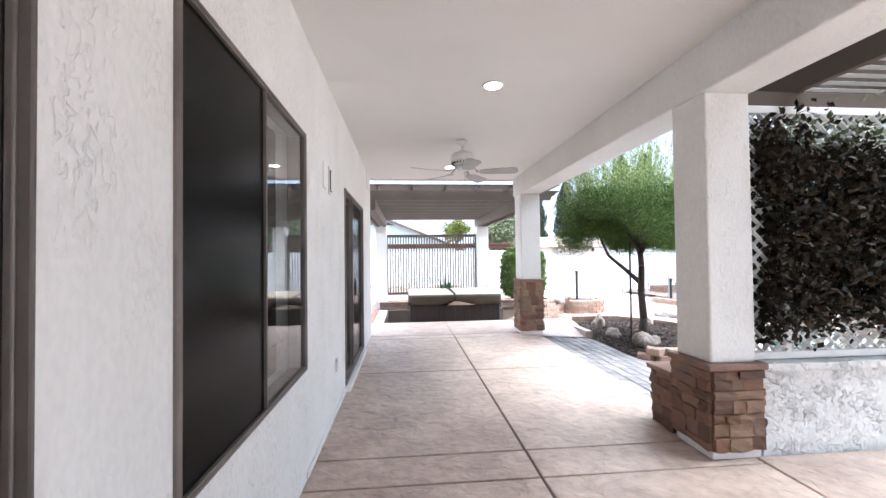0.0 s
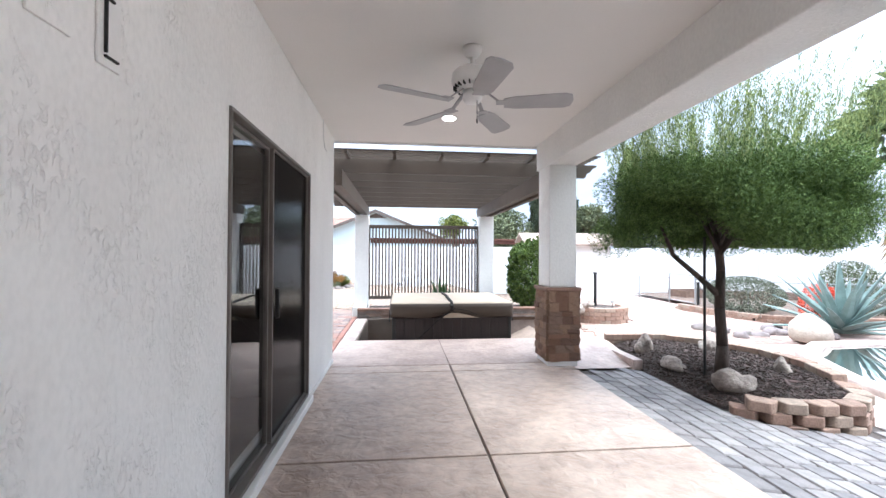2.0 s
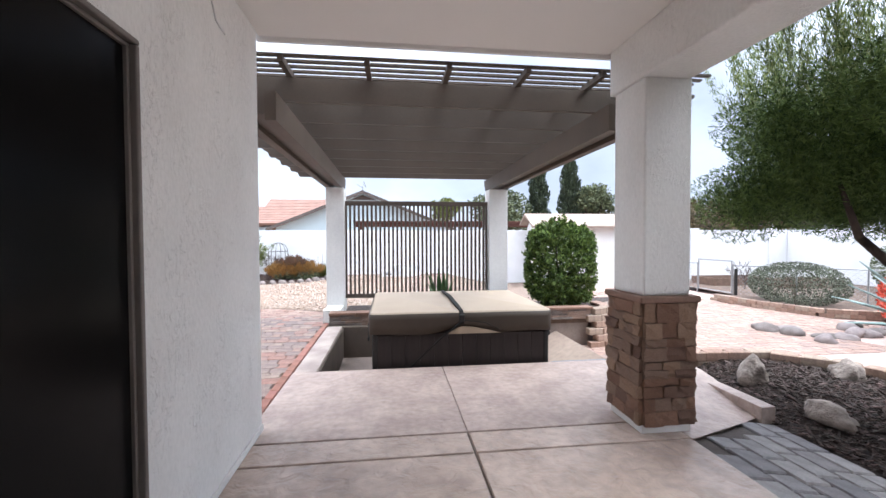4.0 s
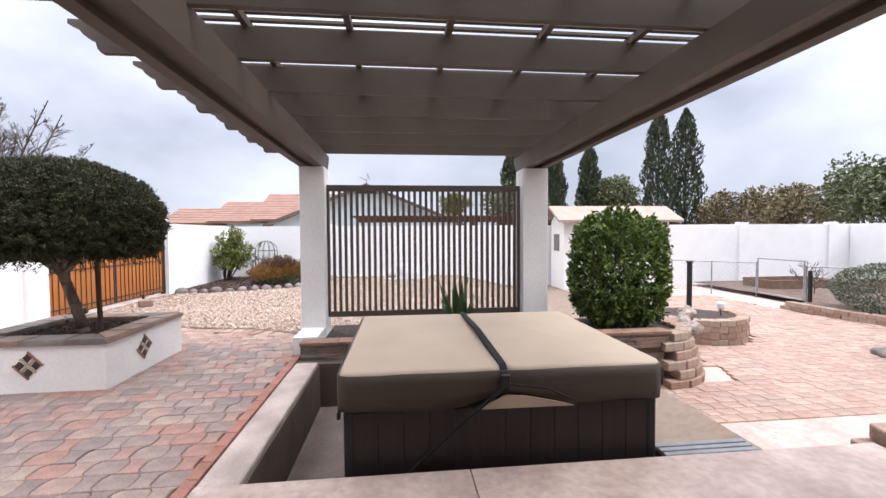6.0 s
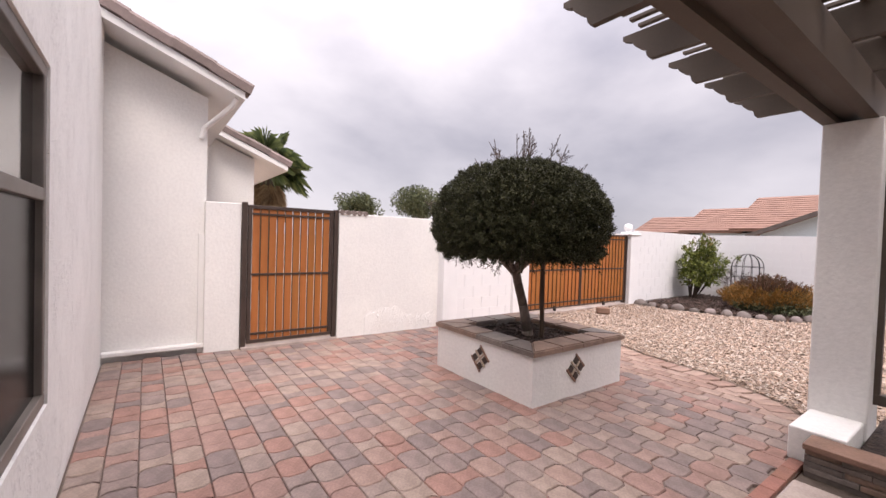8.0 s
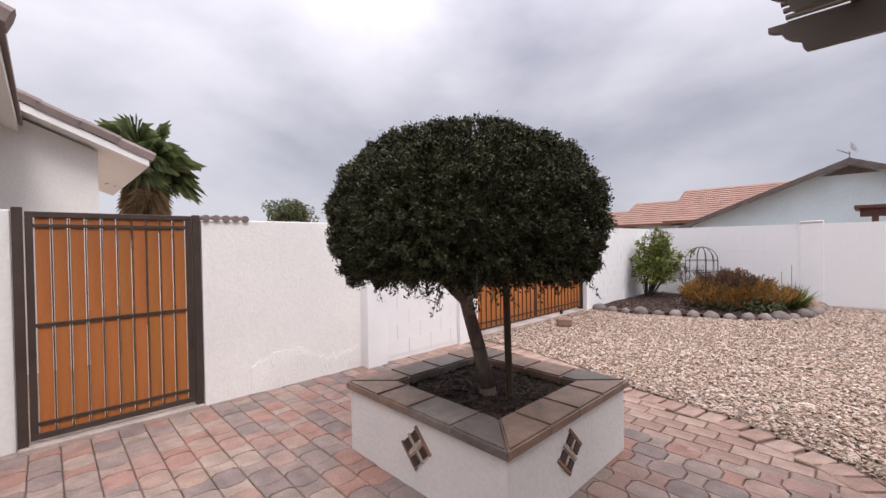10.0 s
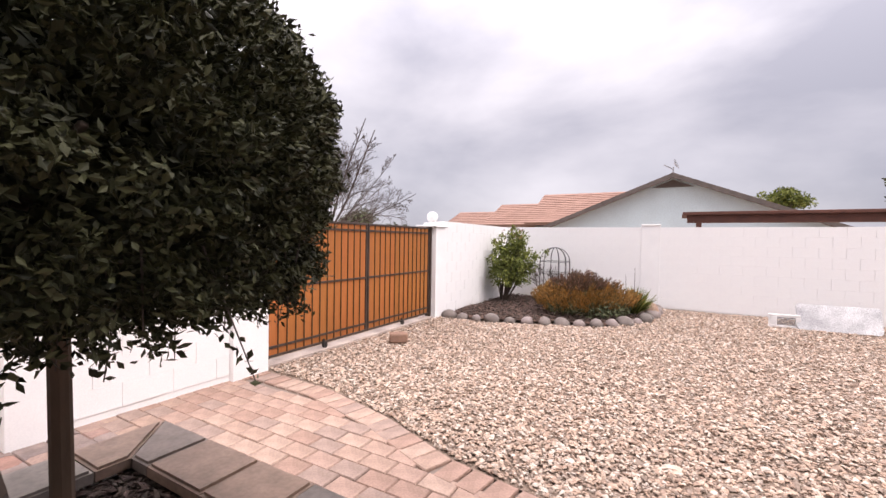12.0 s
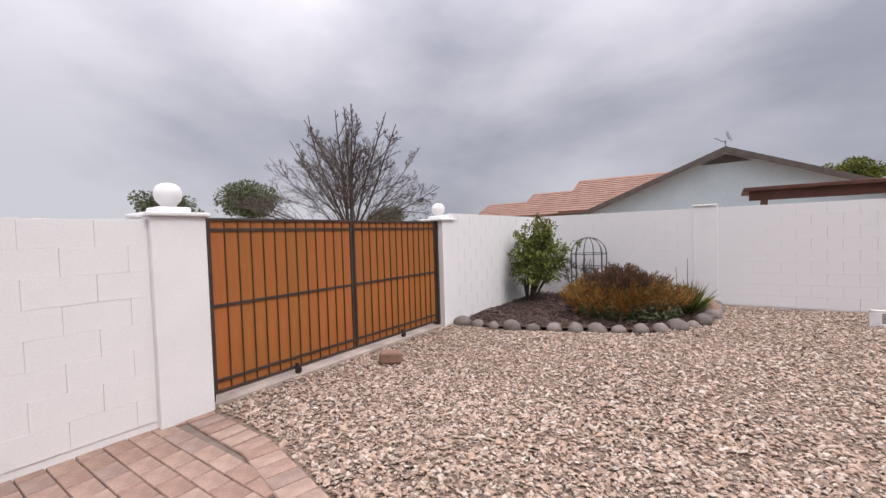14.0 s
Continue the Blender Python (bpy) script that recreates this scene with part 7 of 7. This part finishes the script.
fence_run([(10.1, 20.7), (10.9, 19.8), (11.7, 18.9)])
fence_run([(11.7, 17.3), (12.9, 16.2), (13.9, 15.0), (15.9, 14.2), (18.0, 14.0)])
t = thing("wire_gate", "low wire gate in a pale steel frame", "gate")
bm = bmesh.new()
for a, b in (((11.7, 18.85, -0.4), (11.7, 18.85, 0.72)), ((11.7, 17.35, -0.4), (11.7, 17.35, 0.72)), ((11.7, 18.85, 0.7), (11.7, 17.35, 0.7)), ((11.7, 18.85, -0.38), (11.7, 17.35, -0.38))):
    bm_tube(bm, a, b, 0.021, None, 8)
part("gate_frame", bm, GALV, t)
bm = bmesh.new()
bm_tube(bm, (11.72, 17.2, -0.6), (11.72, 17.2, 0.45), 0.05, None, 10)
solid("fence_post", bm, BLACK, "short dark post beside the wire gate", "post")

# ---- corner bed by the double gate ----
CB = [(-5.45, 18.55), (-4.6, 18.55), (-3.7, 18.85), (-2.6, 19.3), (-2.05, 20.1), (-1.85, 21.2), (-1.9, 22.15), (-5.45, 22.15)]
sheet("corner_mulch", CB, REDMULCH, "red-brown bark mulch in the corner bed", "mulch", 0.05, 0.25, zf=lambda x, y: 0.0, wob=0.04)
line = CB[0:7]
rr = random.Random(77)
k = 0
for a, b in zip(line, line[1:]):
    d = math.dist(a, b)
    n = max(1, int(d / 0.27))
    for j in range(n):
        f = (j + 0.5) / n
        s = rr.uniform(0.2, 0.34)
        rock("river_stone", (a[0] + (b[0] - a[0]) * f, a[1] + (b[1] - a[1]) * f, -0.01), (s, s * 0.75, s * 0.52), RIVER, "smooth grey river stone edging the corner bed", "stone", 100 + k, "edging stones of the corner bed", 0.12)
        k += 1
rock("red_rock", (-1.95, 20.9, 0.0), (0.3, 0.25, 0.3), WALLBLOCK, "reddish rock at the end of the corner bed", "rock", 9)
# wire trellis
tr = thing("wire_trellis", "round dark wire plant cage with arched top in the corner bed", "trellis")
tx, ty, tr_r = -4.10, 21.68, 0.36
for k in range(6):
    a = math.pi * k / 6
    u = Vector((math.cos(a), math.sin(a), 0)) * tr_r
    pts = [Vector((tx, ty, 0.0)) - u, Vector((tx, ty, 1.0)) - u]
    pts += [Vector((tx, ty, 1.0 + 0.34 * math.sin(math.pi * j / 10))) - u * math.cos(math.pi * j / 10) for j in range(1, 10)]
    pts += [Vector((tx, ty, 1.0)) + u, Vector((tx, ty, 0.0)) + u]
    bm = bmesh.new()
    tube_path(bm, pts, [0.008] * len(pts), 5)
    part("arched_wire", bm, BLACK, tr)
for z in (0.12, 0.42, 0.72, 1.0):
    bm = bmesh.new()
    pts = [(tx + tr_r * math.cos(2 * math.pi * j / 16), ty + tr_r * math.sin(2 * math.pi * j / 16), z) for j in range(17)]
    tube_path(bm, pts, [0.007] * 17, 5)
    part("hoop", bm, BLACK, tr)
bare_tree("dry_vine", "dry leafless vine on the wire trellis", (-4.3, 21.5, 0.0), 1.9, 21, 0.5, 4, 0.012)
bm = bmesh.new()
for k in range(5):
    bm_tube(bm, (-5.74, 10.86 + 0.09 * k, 1.812), (-5.60, 10.86 + 0.09 * k, 1.812), 0.035, None, 8)
solid("wall_cap_tile", bm, ROOFGREY, "short grey roof tile lying on the yard wall", "roof tile")
# stray paver and white vent box
bm = bmesh.new()
bm_box(bm, -0.13, -0.08, 0, 0.13, 0.08, 0.13, bevel=0.02)
ob = solid("loose_block", bm, CAPSTONE, "single grey-brown block lying on the gravel", "block")
ob.matrix_basis = pose(-4.96, 16.4, 0.02, 0, 0, 35)
t = thing("vent_panel", "small white framed vent panel lying against the back wall", "vent")
bm = bmesh.new()
for a in ((-0.05, 0.0, 0.40, 0.045), (-0.05, 0.195, 0.40, 0.24), (-0.05, 0.045, 0.07, 0.195), (0.33, 0.045, 0.40, 0.195)):
    bm_box(bm, a[0], 21.02, a[1], a[2], 21.06, a[3], bevel=0.006)
part("frame", bm, PVC, t)
for j in range(6):
    bm = bmesh.new()
    bm_box(bm, 0.07, 21.03, 0.048 + 0.025 * j, 0.33, 21.045, 0.062 + 0.025 * j, bevel=0.002)
    part("louvre", bm, GREYPLASTIC, t)
bm = bmesh.new()
o = []
for cx_, cz_, a0 in ((0.50, 0.06, 180), (-0.50, 0.06, 270), (-0.50, 0.42, 0), (0.50, 0.42, 90)):
    o += [(-cx_ + 0.05 * math.cos(radians(a0 + 30 * j)), cz_ + 0.05 * math.sin(radians(a0 + 30 * j))) for j in range(4)]
bm_prism(bm, o, "y", -0.015, 0.015)
ob = solid("board", bm, STAINED, "white round-cornered board with a grey smear leaning by the wall", "board")
ob.matrix_basis = pose(0.90, 21.0, 0.0, -20, 0, 1)

# ---- ground pieces ----
EDGE = [(-5.55, 14.62), (-4.5, 14.58), (-3.6, 14.36), (-2.85, 14.06), (-2.0, 13.92), (-1.3, 13.6), (-0.95, 13.25)]
def edge_y(x):
    for (xa, ya), (xb, yb) in zip(EDGE, EDGE[1:]):
        if xa <= x <= xb:
            return ya + (yb - ya) * (x - xa) / (xb - xa)
    return 14.6 if x < -5.5 else 13.0


sheet("left_bed", [(-5.7, HY), (-0.765, HY), (-0.765, 12.2), (-0.95, 13.25), (-1.3, 13.6), (-2.0, 13.92), (-2.85, 14.06), (-3.6, 14.36), (-4.5, 14.58), (-5.6, 14.62)], JOINT, "sand bed under the courtyard pavers", "ground", -0.02, 0.8)
# dark bed shows as shaded gaps under the loose stones
sheet("gravel_bed", [(-5.6, 14.62), (-4.5, 14.58), (-3.6, 14.36), (-2.85, 14.06), (-2.0, 13.92), (-1.3, 13.6), (-0.95, 13.3), (2.7, 13.6), (4.0, 14.2), (5.2, 15.6), (6.2, 18), (6.2, 22.2), (-5.6, 22.2)], GRAVELBED, "gravel bed, darkened as the shade between the stones", "gravel", 0.0, 0.3, zf=lambda x, y: -0.45 * smoothstep(2.2, 5.0, x), wob=0.015)


def prism_piece(outline, h=0.05, bev=0.008):
    """Vertices and faces of a paver with a rounded top edge."""
    n = len(outline)
    cx, cy = sum(p[0] for p in outline) / n, sum(p[1] for p in outline) / n
    v = [(x, y, -h) for x, y in outline] + [(x, y, -bev) for x, y in outline]
    for x, y in outline:
        l = math.hypot(x - cx, y - cy)
        k = (l - bev) / l
        v.append((cx + (x - cx) * k, cy + (y - cy) * k, 0))
    f = [tuple(range(2 * n, 3 * n))]
    for r in (0, n):
        f += [(r + k, r + (k + 1) % n, r + n + (k + 1) % n, r + n + k) for k in range(n)]
    return np.array(v), f


def lay(parent, name, shapes, spots, mat_one, mat_rest, near, limit=300):
    """The pieces nearest to a stretch of the walk as objects, the rest joined."""
    spots = sorted(spots, key=lambda s: near(s[0].translation))
    meshes = [raw(name, v, f, mat_one) for v, f in shapes]
    for m, k in spots[:limit]:
        piece(name, meshes[k], parent, m)
    vs, fs, base = [], [], 0
    for m, k in spots[limit:]:
        v, f = shapes[k]
        a = np.array(m)
        vs.append(v @ a[:3, :3].T + a[:3, 3])
        fs += [tuple(i + base for i in q) for q in f]
        base += len(v)
    if vs:
        ob = new(name + "_field", raw(name + "_field", np.concatenate(vs), fs, mat_rest))
        ob.parent = parent
        tagged(ob, kind="stuff")


def rect(w, h):
    return [(-w / 2, -h / 2), (w / 2, -h / 2), (w / 2, h / 2), (-w / 2, h / 2)]


def in_planter(x, y, e=0.0):
    return PX0 - e < x < PX1 + e and PY0 - e < y < PY1 + e


# tumbled pavers of the courtyard, bulging and waisted in turn
rr = random.Random(101)
PITCH, HALF, BULGE = 0.168, 0.088, 0.027
def octagon(b):
    """A paver that bulges (b > 0) or is waisted (b < 0) between its cross joints."""
    w, h, j = PITCH / 2 - 0.002, HALF - 0.002, 0.032
    return [(-w, -h), (w, -h), (w + b, -h + j), (w + b, h - j), (w, h), (-w, h), (-w - b, h - j), (-w - b, -h + j)]
shapes = [prism_piece(octagon(BULGE), 0.05, 0.007), prism_piece(octagon(-BULGE), 0.05, 0.007)]
spots = []
for c in range(29):
    x = -0.934 - PITCH * c
    for r in range(28):
        y = HY + 0.10 + 2 * HALF * r
        if x > -5.7 and not in_planter(x, y, -0.05):
            spots.append((pose(x, y, 0.003 * rr.uniform(-1, 1), rr.uniform(-0.7, 0.7), rr.uniform(-0.7, 0.7), rr.uniform(-0.8, 0.8)), (r + c) % 2))
court = thing("courtyard_paving", "tumbled multi-coloured concrete pavers of the side yard", "paving", kind="structure")
lay(court, "paver", shapes, spots, COBBLE_O, COBBLE, lambda p: math.hypot(p.x + 1.7, p.y - 9.6))
# rose bricks towards the gravel
shapes = [prism_piece(rect(0.224, 0.148), 0.05, 0.008)]
spots = []
y, row = 13.16, 0
while y < 14.62:
    x = -5.55 + (0.115 if row % 2 else 0)
    while x < -0.98:
        if y < edge_y(x) - 0.22:
            spots.append((pose(x, y, 0.003 * rr.uniform(-1, 1), rr.uniform(-0.6, 0.6), rr.uniform(-0.6, 0.6), rr.uniform(-0.6, 0.6)), 0))
        x += 0.23
    y += 0.154
    row += 1
for (xa, ya), (xb, yb) in zip(EDGE, EDGE[1:]):
    d = math.hypot(xb - xa, yb - ya)
    n = max(1, int(d / 0.154))
    a = math.degrees(math.atan2(yb - ya, xb - xa))
    for j in range(n):
        f = (j + 0.5) / n
        spots.append((pose(xa + (xb - xa) * f + 0.10 * math.sin(radians(a)), ya + (yb - ya) * f - 0.11 * math.cos(radians(a)), 0.004, 0, 0, a + 90), 0))
rose = thing("rose_paving", "rose brick pavers with a curved border beside the gravel", "paving", kind="structure")
lay(rose, "brick", shapes, spots, BRICKP_O, BRICKP, lambda p: math.hypot(p.x + 3.0, p.y - 13.8))
# red edging along the curb
bm = bmesh.new()
v, f = prism_piece(rect(0.085, 0.20), 0.05, 0.007)
me = raw("brick", v, f, REDEDGE)
red = thing("edging", "row of dark red bricks along the curb", "edging", kind="structure")
for k in range(20):
    piece("brick", me, red, pose(-0.812, 8.34 + 0.205 * k, 0.004))
# grey pavers beside the patio
shapes = [prism_piece(rect(0.190, 0.294), 0.05, 0.012), prism_piece(rect(0.190, 0.190), 0.05, 0.012)]
spots = []
for c in range(20):
    x = 2.69 + 0.208 * c
    y = 3.2 + 0.1 * (c % 3)
    while y < 8.4:
        k = rr.choice((0, 0, 1))
        h = 0.313 if k == 0 else 0.208
        yc = y + h / 2
        if inside(x - 0.06, yc, STRIP) and inside(x + 0.06, yc, STRIP) and yc < 7.56 + 0.53 * (x - 2.6):
            s = (gz(x + 0.1, yc) - gz(x - 0.1, yc)) / 0.2
            spots.append((pose(x, yc, gz(x, yc) - 0.006 + 0.003 * rr.uniform(-1, 1), 0, -math.degrees(math.atan(s)), 0), k))
        y += h
strip = thing("paver_path", "grey concrete pavers beside the patio slab", "paving", kind="structure")
lay(strip, "paver", shapes, spots, GREYP, GREYP_I, lambda p: abs(p.x - 2.6) + 0.4 * abs(p.y - 6))
# pavers of the lower yard near the tub
sheet("deck_band", [(2.97, 9.62), (9.2, 9.62), (9.2, 11.03), (2.97, 11.03)], DECK, "cream concrete band in front of the lower pavers", "pavement", -0.012, 0.4, zf=lower)
spots = []
shapes = [prism_piece(rect(0.23, 0.155), 0.05, 0.008), prism_piece(rect(0.155, 0.155), 0.05, 0.008)]
y = 11.11
while y < 19.5:
    x = 3.2 + rr.uniform(0, 0.2)
    while x < 11.0:
        k = rr.choice((0, 0, 1))
        w = 0.236 if k == 0 else 0.161
        if math.hypot(x - 6.35, y - 14.75) > 0.95 and (x > 5.1 or y < 12.2) and not (x > 9.3 and y < 12.2) and not (y > 14.6 and x < 6.3) and not (y > 16 and x > 10.4):
            spots.append((pose(x + w / 2, y, lower(x, y) + 0.003 * rr.uniform(-1, 1), 0, 0, 0), k))
        x += w
    y += 0.162
low = thing("yard_paving", "rose and tan pavers of the lower yard", "paving", kind="structure")
lay(low, "paver", shapes, spots, BRICKP_O, BRICKP, lambda p: math.hypot(p.x - 4.2, p.y - 11))


def stone_shape(rng):
    """A broken pebble of twelve corners."""
    v = []
    for z, r in ((-0.45, 0.55), (0.05, 1.0), (0.5, 0.6)):
        for k in range(4):
            a = 1.57 * k + rng.uniform(-0.35, 0.35) + (0.6 if z > 0.3 else 0)
            q = r * rng.uniform(0.75, 1.2)
            v.append((q * math.cos(a), q * math.sin(a), z * rng.uniform(0.8, 1.15)))
    f = [(8, 9, 10, 11)]
    for b in (0, 4):
        f += [(b + k, b + (k + 1) % 4, b + 4 + (k + 1) % 4, b + 4 + k) for k in range(4)]
    return np.array(v), f


def scatter(name, label, category, spots, size, material, seed, flat=0.6, shape=stone_shape, kinds=12):
    """A great many small loose stones or chips as one object."""
    rng = np.random.default_rng(seed)
    rr_ = random.Random(seed)
    kinds_ = [shape(rr_) for _ in range(kinds)]
    spots = np.asarray(spots)
    vs, fs, base = [], [], 0
    which = rng.integers(0, kinds, len(spots))
    for k in range(kinds):
        p = spots[which == k]
        v, f = kinds_[k]
        n = len(p)
        a = rng.uniform(0, 6.28, n)
        s = size * np.exp(rng.normal(0, 0.32, n))
        tx, ty = rng.normal(0, 0.25, n), rng.normal(0, 0.25, n)
        lx, ly = rng.uniform(0.7, 1.3, n), rng.uniform(0.6, 1.0, n)
        x = v[None, :, 0] * (s * lx)[:, None]
        y = v[None, :, 1] * (s * ly)[:, None]
        z = v[None, :, 2] * (s * flat)[:, None] + tx[:, None] * x + ty[:, None] * y
        c, d = np.cos(a)[:, None], np.sin(a)[:, None]
        q = np.stack([x * c - y * d + p[:, 0:1], x * d + y * c + p[:, 1:2], z + p[:, 2:3]], 2).reshape(-1, 3)
        vs.append(q)
        off = (np.arange(n) * len(v))[:, None]
        for face in f:
            fs += (off + np.array(face)[None, :] + base).tolist()
        base += len(q)
    return tagged(new(name, raw(name, np.concatenate(vs), fs, material)), label, category, "", "stuff")


GP = [(-5.5, 14.66), (-4.5, 14.6), (-3.6, 14.38), (-2.85, 14.08), (-2.0, 13.94), (-1.3, 13.62), (-0.95, 13.35), (2.7, 13.6), (2.7, 22.1), (-1.9, 22.1), (-1.95, 20.5), (-2.6, 19.2), (-3.7, 18.75), (-4.6, 18.45), (-5.5, 18.45)]
rng = np.random.default_rng(201)
pts = []
for x, y, u, q in zip(rng.uniform(-5.5, 2.7, 150000), rng.uniform(13.3, 22.1, 150000), rng.random(150000), rng.random(150000)):
    dens = 1.0 if y < 16.5 else 0.7 if y < 19 else 0.5
    if u < dens and inside(x, y, GP):
        pts.append((x, y, 0.006 + 0.012 * q))
scatter("gravel_stones", "loose pale pink and cream crushed stones", "gravel", pts, 0.016, GRAVEL, 202)


def chip_shape(rng):
    v, f = stone_shape(rng)
    return v * np.array((1.7, 0.55, 0.5)), f


pts = [(x, y, 0.435 + 0.02 * rng.random()) for x, y in zip(rng.uniform(PX0 + 0.22, PX1 - 0.22, 2600), rng.uniform(PY0 + 0.22, PY1 - 0.22, 2600))]
scatter("bark_chips", "dark bark chips in the raised planter", "mulch", pts, 0.016, CHIP, 203, 0.8, chip_shape)
pts = [(x, y, -0.212 + 0.142 * smoothstep(3.84, 4.6, x) + 0.025 * rng.random()) for x, y in zip(rng.uniform(3.83, 5.95, 13000), rng.uniform(6.0, 9.7, 13000)) if inside(x, y, BED)]
scatter("bark_chips", "dark bark chips in the tree bed", "mulch", pts, 0.02, CHIP, 204, 0.8, chip_shape)
pts = [(x, y, 0.06 + 0.03 * rng.random()) for x, y in zip(rng.uniform(-5.4, -1.9, 7000), rng.uniform(18.6, 22.1, 7000)) if inside(x, y, CB)]
scatter("bark_chips", "brown bark chips in the corner bed", "mulch", pts, 0.02, CHIP, 205, 0.8, chip_shape)
pts = [(2.5 + 2.0 * rng.random(), 10.0 + 1.3 * rng.random(), -0.51) for k in range(40)]
scatter("fallen_leaves", "dry fallen leaves on the lower slab", "leaves", pts, 0.016, L_DEAD, 206, 0.2, chip_shape)
